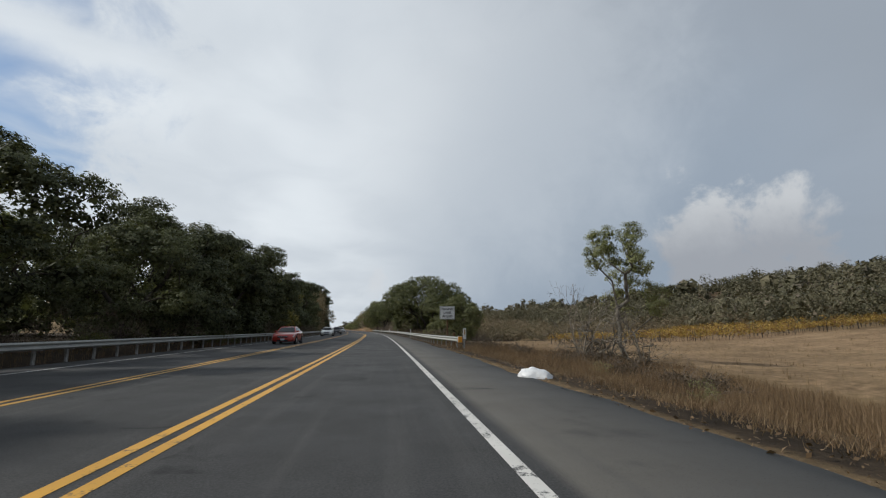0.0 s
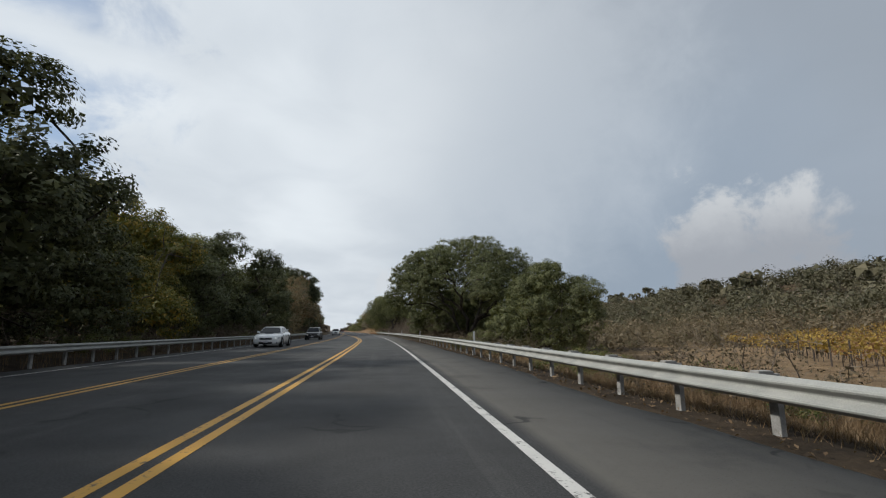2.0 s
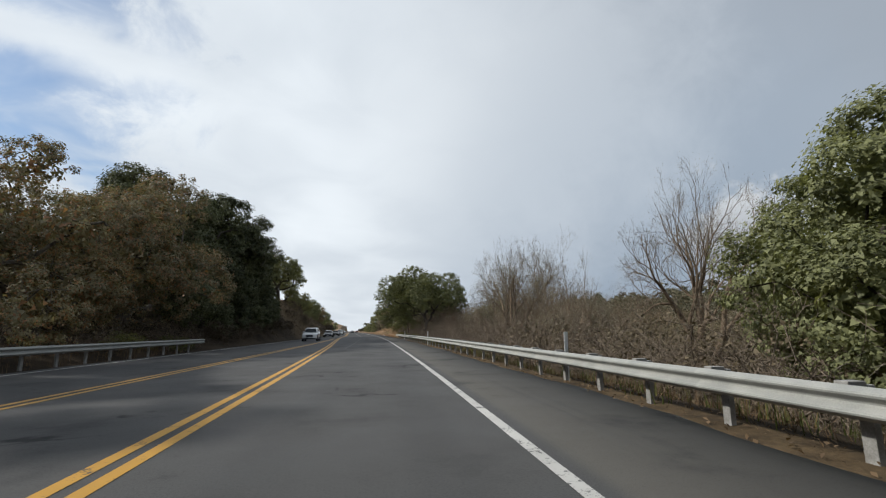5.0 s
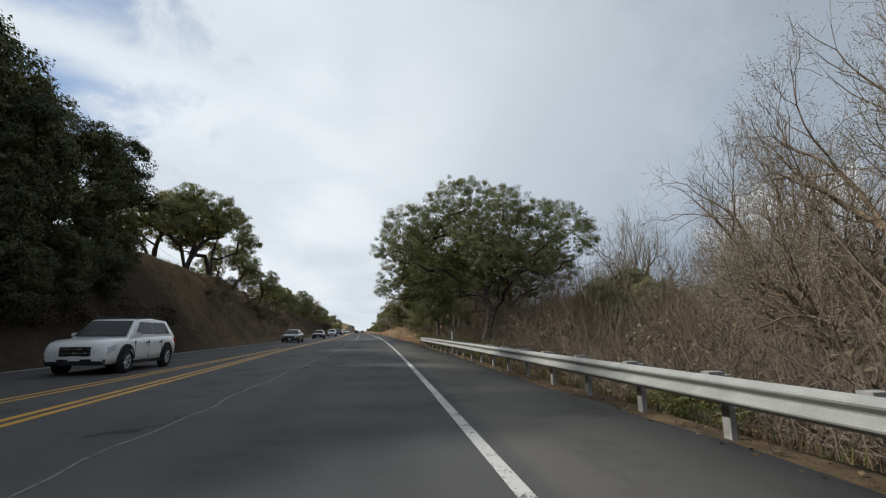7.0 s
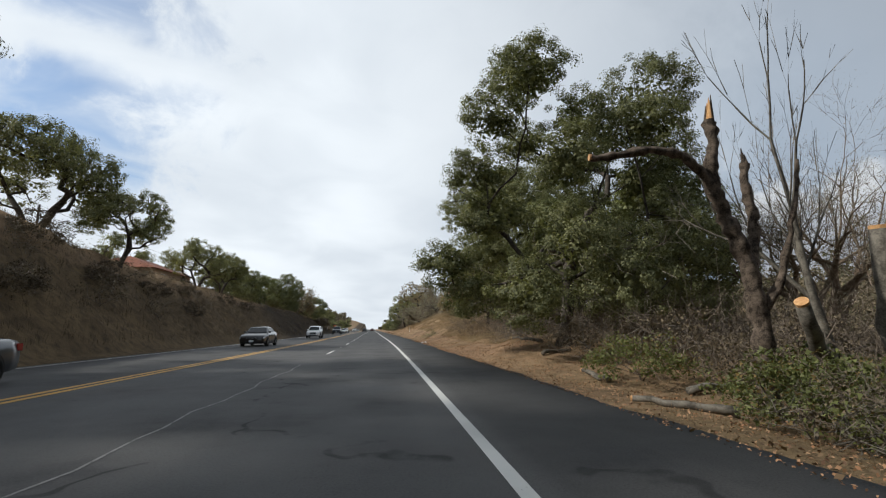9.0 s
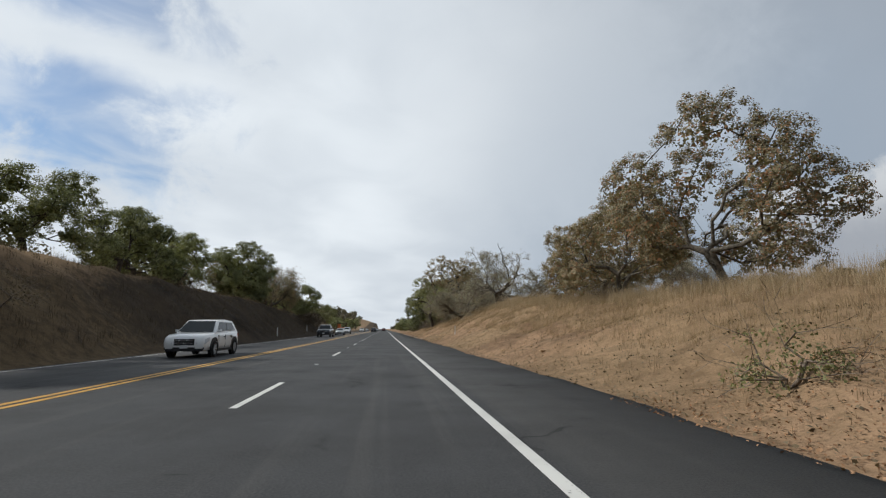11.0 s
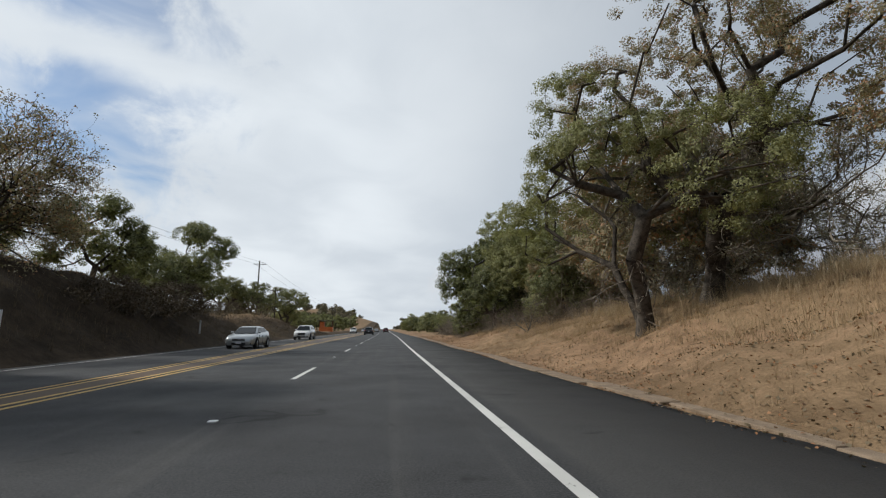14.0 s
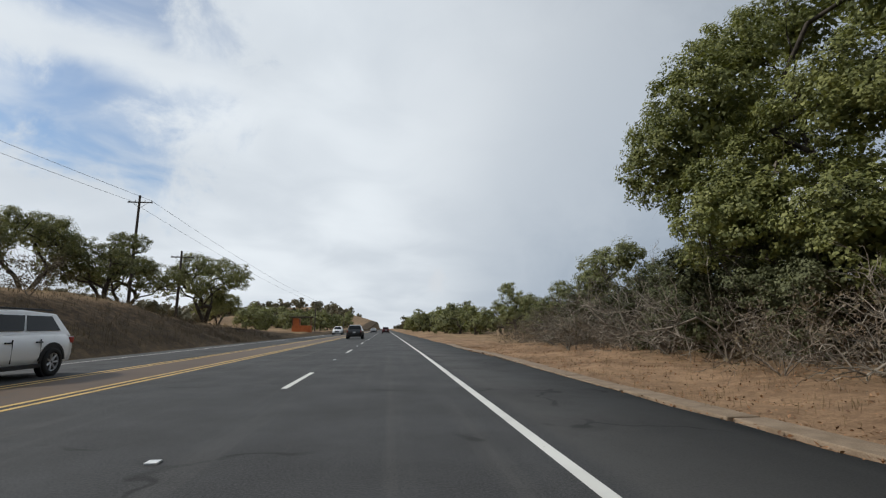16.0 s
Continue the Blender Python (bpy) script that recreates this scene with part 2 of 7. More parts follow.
ASPHALT = asphalt_mat()
YELLOW = paint_mat("yellow_paint", (0.62, 0.33, 0.045), 0.03)
YELLOW_OLD = paint_mat("old_yellow_paint", (0.58, 0.32, 0.06), 0.03)
WHITE_OLD = paint_mat("old_white_paint", (0.60, 0.58, 0.54), 0.0)
WHITE_LINE = paint_mat("white_paint", (0.66, 0.65, 0.61), 0.07)
SEAL = paint_mat("pale_sealant", (0.22, 0.21, 0.20), -0.02)
MEDIAN = paint_mat("brown_median", (0.092, 0.056, 0.030), 0.02)
YELLOW_PALE = paint_mat("pale_yellow_paint", (0.64, 0.41, 0.12), 0.03)
GROUND = ground_mat()
STEEL = plain("galvanised_steel", (0.29, 0.295, 0.275), (0.41, 0.405, 0.375), 1.2, 0.65, 0.1, 0.03)
POSTM = plain("weathered_post", (0.20, 0.19, 0.175), (0.36, 0.35, 0.33), 5, 0.8)
WOOD = plain("brown_timber", (0.10, 0.055, 0.03), (0.20, 0.115, 0.065), 6, 0.85, 0, 0.3)
POLEW = plain("pole_timber", (0.055, 0.045, 0.038), (0.11, 0.09, 0.075), 4, 0.9, 0, 0.3)
BARK = plain("oak_bark", (0.034, 0.029, 0.024), (0.11, 0.094, 0.078), 5, 0.95, 0, 0.6, 0.1, 30)
BARKD = plain("rough_brown_bark", (0.028, 0.022, 0.017), (0.165, 0.128, 0.098), 7, 0.95, 0, 1.0, 0.1, 42)
BARKG = plain("grey_lichen_bark", (0.075, 0.066, 0.054), (0.215, 0.192, 0.157), 4, 0.95, 0, 0.5, 0.1, 26)
BARKT = plain("tan_bark", (0.115, 0.084, 0.057), (0.275, 0.205, 0.145), 4, 0.95, 0, 0.5, 0.1, 26)
TWIGP = plain("pale_canes", (0.12, 0.095, 0.072), (0.30, 0.24, 0.185), 3, 0.95, 0, 0.2, 0.1, 20)
DEADW = plain("pale_dead_wood", (0.12, 0.10, 0.08), (0.31, 0.27, 0.22), 4, 0.95, 0, 0.3, 0.1, 26)
TWIG = plain("dry_twigs", (0.095, 0.075, 0.057), (0.25, 0.202, 0.158), 3, 0.95, 0, 0.2, 0.1, 20)
SAWN = plain("fresh_cut_wood", (0.48, 0.24, 0.09), (0.66, 0.40, 0.19), 14, 0.8)
OAK = leaf_mat("live_oak_leaves", (0.062, 0.070, 0.033), (0.295, 0.305, 0.145), trans=0.34)
OAKL = leaf_mat("olive_oak_leaves", (0.085, 0.092, 0.040), (0.30, 0.30, 0.140), trans=0.32)
# oak leaves again, with the roadside trees' shade put into the colour
OAK_SHADED = leaf_mat("shaded_oak_leaves", (0.030, 0.036, 0.019), (0.160, 0.170, 0.088), trans=0.2)
YOLIVE = leaf_mat("bright_olive_leaves", (0.095, 0.11, 0.036), (0.32, 0.325, 0.115), trans=0.32)
RUST = leaf_mat("browning_oak_leaves", (0.11, 0.098, 0.058), (0.34, 0.295, 0.185), (0.36, 0.20, 0.11), 0.2, 0.3)
TANLEAF = leaf_mat("tan_leaves_and_lichen", (0.16, 0.148, 0.105), (0.46, 0.43, 0.325), (0.30, 0.19, 0.12), 0.1, 0.28, 0.55, 0.25)
YGREEN = leaf_mat("yellowing_leaves", (0.07, 0.085, 0.022), (0.27, 0.25, 0.07), (0.34, 0.24, 0.05), 0.2)
IVY = leaf_mat("green_bramble_leaves", (0.036, 0.048, 0.014), (0.165, 0.178, 0.058), (0.20, 0.14, 0.05), 0.12)
VINE = leaf_mat("yellow_vine_leaves", (0.14, 0.10, 0.028), (0.46, 0.31, 0.075), (0.22, 0.11, 0.04), 0.3)
SCRUB = leaf_mat("grey_brown_scrub", (0.075, 0.060, 0.038), (0.21, 0.165, 0.105), trans=0.1)
SCRUBT = leaf_mat("tan_brown_thicket", (0.075, 0.066, 0.036), (0.26, 0.205, 0.130), (0.11, 0.105, 0.05), 0.12, 0.1, 0.11, 0.08)
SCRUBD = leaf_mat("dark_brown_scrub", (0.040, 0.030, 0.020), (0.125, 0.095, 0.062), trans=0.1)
REDLEAF = leaf_mat("red_poison_oak_leaves", (0.28, 0.07, 0.025), (0.46, 0.16, 0.06))
FARLEAF = leaf_mat("far_wood_leaves", (0.058, 0.058, 0.032), (0.195, 0.170, 0.108), (0.18, 0.15, 0.11), 0.08, 0.1, 0.085, 0.08)
GRASS = leaf_mat("dry_grass_blades", (0.155, 0.105, 0.06), (0.385, 0.285, 0.175), trans=0.2)
STRAW = leaf_mat("pale_straw_blades", (0.22, 0.165, 0.105), (0.44, 0.345, 0.225), trans=0.2)
# brown weed blades darkened: the cut bank's shade is put into the colour
GRASS_SHADED = leaf_mat("shade_toned_weeds", (0.062, 0.047, 0.030), (0.185, 0.142, 0.092), trans=0.1)
GRASSB = leaf_mat("brown_weed_stems", (0.085, 0.055, 0.032), (0.26, 0.175, 0.10), trans=0.15)
LITTER = leaf_mat("fallen_leaves", (0.22, 0.095, 0.040), (0.42, 0.255, 0.145), (0.13, 0.075, 0.045), 0.3, 0.1)
TYRE = plain("tyre_rubber", (0.012, 0.012, 0.012), (0.022, 0.021, 0.02), 8, 0.85)
ALLOY = plain("alloy", (0.46, 0.46, 0.47), (0.62, 0.62, 0.63), 8, 0.35, 0.4)
TRIM = plain("black_trim", (0.010, 0.010, 0.011), (0.02, 0.02, 0.021), 8, 0.5)
CHROME = plain("chrome", (0.55, 0.55, 0.56), (0.7, 0.7, 0.7), 9, 0.2, 0.9)
PLATE = plain("plate_white", (0.55, 0.56, 0.58), (0.68, 0.68, 0.69), 9, 0.5)
INK = plain("black_ink", (0.012, 0.012, 0.012), (0.025, 0.025, 0.025), 9, 0.6)
SIGNW = plain("sign_white", (0.66, 0.66, 0.64), (0.76, 0.76, 0.74), 3, 0.5)
AMBER = plain("amber_sheeting", (0.75, 0.32, 0.03), (0.85, 0.40, 0.05), 5, 0.45)
PLASTIC = plain("white_plastic", (0.62, 0.63, 0.64), (0.80, 0.80, 0.79), 5, 0.4)
CONCRETE = plain("dusty_concrete", (0.16, 0.115, 0.075), (0.29, 0.22, 0.155), 2.5, 0.9, 0, 0.3)
ROOF = plain("red_brown_roof", (0.20, 0.075, 0.045), (0.30, 0.12, 0.075), 2, 0.9, 0, 0.3)
STUCCO = plain("tan_wall", (0.34, 0.25, 0.17), (0.42, 0.32, 0.22), 2, 0.9)
ROCK = plain("pale_soil_stone", (0.33, 0.21, 0.115), (0.50, 0.35, 0.20), 3, 0.95, 0, 0.6)
MACHINE = plain("orange_machine_paint", (0.50, 0.13, 0.035), (0.62, 0.19, 0.06), 2, 0.5)
WIRE = plain("cable_black", (0.015, 0.015, 0.015), (0.03, 0.03, 0.03), 3, 0.7)


def glass_mat():
    m, nt, b = base_mat("car_glass", 0.06, 0, 0.22)
    b.inputs["Base Color"].default_value = (0.012, 0.015, 0.017, 1)
    link(nt, ramp(nt, noise_n(nt, coords(nt), 3, 3), 0.3, 0.7, 0.04, 0.12), b.inputs["Roughness"])
    return m


def lamp_mat(name, c, strength=0.0):
    m, nt, b = base_mat(name, 0.12, 0, 0.6)
    b.inputs["Base Color"].default_value = (*c, 1)
    if strength:
        b.inputs["Emission Color"].default_value = (1, 0.95, 0.85, 1)
        b.inputs["Emission Strength"].default_value = strength
    return m


def car_paint(name, c, metal=0.3):
    m, nt, b = base_mat(name, 0.3, metal, 0.5)
    b.inputs["Coat Weight"].default_value, b.inputs["Coat Roughness"].default_value = 0.8, 0.06
    p = coords(nt)
    dirt = mathn(nt, "MULTIPLY", noise_n(nt, p, 4, 5, 0.7), ramp(nt, noise_n(nt, p, 1.0, 2), 0.3, 0.7))
    link(nt, mixc(nt, ramp(nt, dirt, 0.3, 0.7, 0.0, 0.25), c, tuple(0.7 * x + 0.02 for x in c)), b.inputs["Base Color"])
    return m


CARGLASS = glass_mat()
HEADLIT = lamp_mat("lit_headlamp", (0.8, 0.8, 0.8), 1.3)
HEADLAMP = lamp_mat("headlamp", (0.55, 0.57, 0.6))
TAIL = lamp_mat("tail_lamp", (0.28, 0.012, 0.012))

# ---- the lie of the land: y runs along the road, d across it from the right-hand white line ----
KNOT_X = (1.12, 1.19, 1.22, 1.20, 1.13, 0.97, 0.74, 0.39, -0.07, -0.69, -1.47, -2.38, -3.36, -4.40, -5.54, -6.77, -8.08, -9.47,
          -10.94, -12.51, -14.16, -15.84, -17.52, -19.19, -20.87, -22.53, -24.18, -25.79, -27.38, -28.99, -30.68)
KNOT_Y = np.arange(-10, 411, 14.0)


def xw(y):
    """x of the right-hand white line."""
    y = np.asarray(y, float)
    u = np.clip((y + 10) / 14.0, 0, len(KNOT_X) - 1.0001)
    i = np.floor(u).astype(int)
    k = np.array((KNOT_X[0],) + KNOT_X + (KNOT_X[-1] - 1.71,))
    w = u - i
    a, b, c, e = k[i], k[i + 1], k[i + 2], k[np.minimum(i + 3, len(k) - 1)]
    v = 0.5 * (2 * b + (c - a) * w + (2 * a - 5 * b + 4 * c - e) * w ** 2 + (3 * b - a - 3 * c + e) * w ** 3)
    return v + np.maximum(y - 410, 0) * -0.1221


def table(y, *pairs):
    return np.interp(y, pairs[::2], pairs[1::2])


def sstep(a, b, v):
    u = np.clip((v - a) / (b - a), 0, 1)
    return u * u * (3 - 2 * u)


def bank_left(y):
    return table(y, 150, 0.4, 165, 3.0, 185, 6.5, 205, 8.2, 225, 8.0, 240, 6.8, 268, 5.7, 300, 5.5, 335, 5.3, 352, 4.9, 365, 3.7, 376, 3.0, 394, 3.2, 406, 3.2, 418, 1.9, 436, 1.2, 455, 0.4, 500, 0.1, 700, 0.4)


def bank_right(y):
    return table(y, 30, -0.7, 90, -1.2, 130, -1.9, 185, -2.3, 203, -1.6, 214, -0.6, 228, 0.6, 245, 1.3, 262, 2.1, 285, 3.3, 303, 3.9, 335, 3.1, 350, 2.4, 375, 0.9, 395, 0.25, 700, 0.2)


def gz(y, d):
    """Height of the ground."""
    y, d = np.asarray(y, float), np.asarray(d, float)
    x = xw(y) + d
    rough = 0.10 * np.sin(x * 0.9 + y * 0.23) * np.sin(y * 0.7 - x * 0.2) + 0.06 * np.sin(x * 2.3 + 1.0) * np.sin(y * 1.9) + 0.25 * np.sin(x * 0.21 + 2) * np.sin(y * 0.17)
    # gullies and slumped clods on the bare banks
    g = np.sin(y * 1.05 + 1.6 * np.sin(d * 0.7) + 0.8 * np.sin(y * 0.31)) * np.sin(d * 1.1 + 0.6 * np.sin(y * 0.5)) + 0.5 * np.sin(y * 2.3 + d * 1.7) * np.sin(y * 0.37 - d * 0.9)
    rough = rough + 0.19 * g * sstep(220, 240, y) * (1 - sstep(372, 390, y)) * sstep(4.0, 5.2, d) * (1 - sstep(9.0, 12.0, d))
    rough = rough + 0.22 * g * sstep(190, 215, y) * (1 - sstep(380, 400, y)) * sstep(-15.2, -16.5, d) * (1 - sstep(-20.5, -22.5, d))
    # left: cut bank, then open rising land
    u = np.clip((-14.3 - d) / 7.2, 0, 1)
    left = bank_left(y) * (0.65 * u + 0.35 * u * u * (3 - 2 * u)) - 0.12 * np.exp(-((d + 14.2) / 0.8) ** 2)
    left = left + 0.05 * np.clip(-21.5 - d, 0, 80) * sstep(160, 220, y)
    left = left + 27 * np.exp(-((y - 1050) / 260) ** 2 - ((d + 105) / 95) ** 2)
    # right: verge, bank or hollow, field, wooded hills
    u = np.clip((d - 3.3) / 8.2, 0, 1)
    right = bank_right(y) * (0.75 * u + 0.25 * u * u * (3 - 2 * u))
    right = right + 0.035 * np.clip(d - 11.5, 0, 60) * sstep(200, 300, y)
    right = right + 5.2 * sstep(34, 130, d) * (1 - sstep(150, 260, y)) + 27 * sstep(110, 330, d) + 14 * sstep(300, 700, d) * np.sin(y * 0.006 + 1) + 5 * sstep(100, 250, d) * np.sin(y * 0.021 + d * 0.01)
    z = np.where(d < -5, left, right)
    near_road = sstep(2.9, 5.0, d) + sstep(-14.0, -16.0, d)
    z = z + rough * near_road
    return np.where((d > -13.2) & (d < 2.55), -0.2, z - 0.03 * (1 - near_road))


def place(y, d, z=None):
    return Vector((float(xw(y)) + d, y, float(gz(y, d)) if z is None else z))


def heading(y):
    """Turn about z, in degrees, of the road at y."""
    return math.degrees(math.atan2(-(float(xw(y + 1)) - float(xw(y - 1))), 2.0))


# ---- building helpers ----


def mesh_of(name, verts, faces, material, smooth=False):
    me = bpy.data.meshes.new(name)
    me.from_pydata([tuple(map(float, v)) for v in verts] if not isinstance(verts, list) else verts, [], faces)
    me.materials.append(material)
    if smooth:
        me.polygons.foreach_set("use_smooth", [True] * len(me.polygons))
    me.update()
    return me


def fast_mesh(name, verts, faces, material, smooth=False):
    """Mesh from an (n, 3) array and an (m, k) array of corner indices."""
    me = bpy.data.meshes.new(name)
    verts, faces = np.asarray(verts, np.float32), np.asarray(faces, np.int32)
    m, k = faces.shape
    me.vertices.add(len(verts))
    me.vertices.foreach_set("co", verts.ravel())
    me.loops.add(m * k)
    me.loops.foreach_set("vertex_index", faces.ravel())
    me.polygons.add(m)
    me.polygons.foreach_set("loop_start", np.arange(0, m * k, k, dtype=np.int32))
    if smooth:
        me.polygons.foreach_set("use_smooth", np.ones(m, bool))
    me.materials.append(material)
    me.update(calc_edges=True)
    return me


def bm_mesh(name, bm, material, smooth=False):
    me = bpy.data.meshes.new(name)
    bm.to_mesh(me)
    bm.free()
    me.materials.append(material)
    if smooth:
        me.polygons.foreach_set("use_smooth", [True] * len(me.polygons))
    return me


def part(name, data, parent, label="", m=None):
    """A mesh (or a bmesh's mesh) as one part under parent."""
    ob = new(name, data)
    ob.parent = parent
    if m is not None:
        ob.matrix_basis = m
    if label:
        ob["label"] = label
    return ob


def box(bm, x0, x1, y0, y1, z0, z1, bevel=0.0):
    vs = [bm.verts.new((x, y, z)) for z in (z0, z1) for y in (y0, y1) for x in (x0, x1)]
    fs = [bm.faces.new([vs[i] for i in f]) for f in ((0, 2, 3, 1), (4, 5, 7, 6), (0, 1, 5, 4), (2, 6, 7, 3), (0, 4, 6, 2), (1, 3, 7, 5))]
    if bevel:
        es = {e for f in fs for e in f.edges}
        bmesh.ops.bevel(bm, geom=list(es), offset=bevel, segments=2, affect="EDGES", profile=0.6)
    return bm


def boxm(name, mat, *dims, bevel=0.0):
    bm = bmesh.new()
    box(bm, *dims, bevel=bevel)
    return bm_mesh(name, bm, mat)


def cyl(bm, p, q, r0, r1, n=10):
    """Capped frustum from p to q."""
    p, q = Vector(p), Vector(q)
    w = (q - p).normalized()
    a = w.orthogonal().normalized()
    b = w.cross(a)
    rings = []
    for c, r in ((p, r0), (q, r1)):
        rings.append([bm.verts.new(c + r * (math.cos(t) * a + math.sin(t) * b)) for t in (2 * math.pi * i / n for i in range(n))])
    for i in range(n):
        bm.faces.new((rings[0][i], rings[0][(i + 1) % n], rings[1][(i + 1) % n], rings[1][i]))
    bm.faces.new(rings[0][::-1])
    bm.faces.new(rings[1])
    return bm


def cylm(name, mat, p, q, r0, r1, n=10):
    bm = bmesh.new()
    cyl(bm, p, q, r0, r1, n)
    return bm_mesh(name, bm, mat)


def loft(bm, rings, close=True):
    vs = [[bm.verts.new(p) for p in r] for r in rings]
    n = len(vs[0])
    for a, b in zip(vs, vs[1:]):
        for i in range(n):
            bm.faces.new((a[i], a[(i + 1) % n], b[(i + 1) % n], b[i]))
    if close:
        bm.faces.new(vs[0][::-1])
        bm.faces.new(vs[-1])
    return vs


def empty(name, m):
    ob = new(name)
    ob.empty_display_size = 0.3
    ob.matrix_basis = m
    return ob


# ---- ground ----


def build_ground():
    ys = np.concatenate([np.array([-400, -200, -120, -80]), np.arange(-60, 214, 1.6), np.arange(214, 404, 0.8), np.arange(404, 480, 1.6), np.arange(482, 640, 6), np.array([660, 700, 760, 840, 930, 1030, 1150, 1300, 1500, 1800, 2200, 2800, 3600])])
    ds = np.concatenate([np.array([-3200, -1800, -1000, -600, -420, -320, -250, -200, -160, -130, -105, -85, -70, -58, -48, -42, -37, -33]),
                         np.arange(-30, -13.2, 0.7), np.array([-13.2, -13.0, -8, -3, 2.4, 2.55]), np.arange(2.9, 14, 0.45),
                         np.array([14.6, 15.5, 16.7, 18, 20, 22.5, 25, 28, 32, 37, 43, 50, 58, 67, 78, 92, 110, 130, 155, 185, 220, 260, 310, 380, 480, 640, 900, 1400, 2200, 3400])])
    Y, D = np.meshgrid(ys, ds, indexing="ij")
    V = np.stack([xw(Y) + D, Y, gz(Y, D)], -1).reshape(-1, 3)
    n, m = len(ys), len(ds)
    i = (np.arange(n - 1)[:, None] * m + np.arange(m - 1)[None]).ravel()
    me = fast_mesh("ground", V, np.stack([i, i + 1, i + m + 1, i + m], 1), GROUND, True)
    y, d = Y.ravel(), D.ravel()
    far = sstep(12, 18, np.abs(d + 5) - 5)                    # away from the road the patches wander
    y, d = y + far * (7 * np.sin(d * 0.083 + 1) + 4 * np.sin(d * 0.21)), d + far * (3.5 * np.sin(y * 0.093) + 2 * np.sin(y * 0.23 + 2))
    dry = sstep(212, 232, y) * (d > 0) * (1 - sstep(10, 15, d) * (1 - sstep(255, 275, y)) * 0.9) + 0.9 * sstep(195, 225, y) * (d < -19) + 0.8 * sstep(360, 375, y) * (d < -17) * (y < 440) + 0.25 * sstep(35, 55, d) + 0.55 * (1 - sstep(90, 120, y)) * sstep(11, 16, d) * (1 - sstep(60, 90, d))
    # left bank: this dark tone holds the bank's shade as well as leaf humus
    mould_shade = np.where(d < -13, 1 - 0.55 * sstep(-19.0, -23, d) * sstep(160, 215, y) - 0.52 * sstep(190, 206, y) * (1 - sstep(276, 300, y)) - 0.4 * sstep(366, 380, y), 0) + 0.6 * sstep(10, 15, d) * sstep(190, 212, y) * (1 - sstep(255, 275, y)) + sstep(96, 112, y) * (1 - sstep(206, 216, y)) * sstep(3.3, 3.9, d) * (1 - sstep(30, 52, d)) + 0.45 * ((d > 2) & (d < 4.2)) * (y < 100) + 0.5 * ((d > 2) & (d < 4.6)) * (y > 32) * (y < 206) + 0.55 * sstep(85, 130, d) + 0.5 * ((d > 3.3) & (d < 11)) * (1 - sstep(28, 40, y))
    soil = 0.75 * ((d > 2) & (d < 7)) * sstep(206, 226, y) * (0.7 + 0.3 * np.sin(y * 0.3)) + 0.10 * ((d > 2) & (d < 3.6)) * (y < 32) + 0.40 * ((d > 6.9) & (d < 8.6)) * sstep(265, 290, y) * (1 - sstep(340, 360, y))
    soil = soil + 0.55 * sstep(366, 380, y) * (d > 2) * (d < 9) * (y < 420)
    mould_shade = mould_shade * (1 - 0.62 * sstep(-36, -70, d))
    dry = dry + 0.35 * sstep(-40, -80, d)
    col = np.stack([np.clip(dry, 0, 1), np.clip(mould_shade, 0, 1), np.clip(soil, 0, 1), np.ones_like(y)], 1).astype(np.float32)
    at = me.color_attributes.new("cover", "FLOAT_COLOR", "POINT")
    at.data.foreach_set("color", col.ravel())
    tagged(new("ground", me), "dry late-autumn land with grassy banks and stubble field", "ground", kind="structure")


def strip(name, y0, y1, d0, d1, z, mat, step=2.0, skirt=0.0):
    """Flat band along the road; d0 and d1 are numbers or functions of y."""
    ys = np.linspace(y0, y1, max(2, int((y1 - y0) / step) + 1))
    a = d0(ys) if callable(d0) else np.full_like(ys, d0)
    b = d1(ys) if callable(d1) else np.full_like(ys, d1)
    cols = [(a, z), (b, z)]
    if skirt:
        cols = [(a - 0.05, z - skirt)] + [(a + (b - a) * k / 6, z) for k in range(7)] + [(b + 0.05, z - skirt)]
    V = np.stack([np.stack([xw(ys) + c, ys, np.full_like(ys, h)], -1) for c, h in cols], 1)
    n, m = V.shape[:2]
    i = (np.arange(n - 1)[:, None] * m + np.arange(m - 1)[None]).ravel()
    faces = np.stack([i, i + 1, i + m + 1, i + m], 1)
    me = fast_mesh(name, V.reshape(-1, 3), faces, mat)
    uv = me.uv_layers.new(name="UVMap")
    uvs = np.stack([np.stack([c, ys], -1) for c, _ in cols], 1).reshape(-1, 2)
    uv.data.foreach_set("uv", uvs[faces.ravel()].astype(np.float32).ravel())
    return me


def right_edge(y):
    return 2.62 + 0.10 * np.sin(y * 0.31) + 0.07 * np.sin(y * 1.7) + 0.05 * np.sin(y * 3.9 + 1) + table(y, 200, 0, 214, 0.3, 230, 0.0, 290, 0.35, 400, 0.45)


def left_edge(y):
    return -13.15 + 0.06 * np.sin(y * 0.4) + 0.05 * np.sin(y * 1.9) - table(y, 300, 0, 395, 1.2)


def yellow_right(y):
    return table(y, 104, -3.68, 120, -4.05, 156, -5.6, 171, -6.4, 190, -7.25, 205, -7.68, 700, -7.75)


def yellow_left(y):
    return table(y, 5, -7.55, 60, -7.85, 90, -7.9, 175, -8.0, 200, -8.15, 318, -8.2, 340, -8.9, 375, -9.9, 700, -10.0)


def white_left(y):
    return table(y, 10, -11.5, 85, -12.15, 175, -12.85, 224, -12.7, 300, -12.75, 350, -13.15, 700, -13.3)


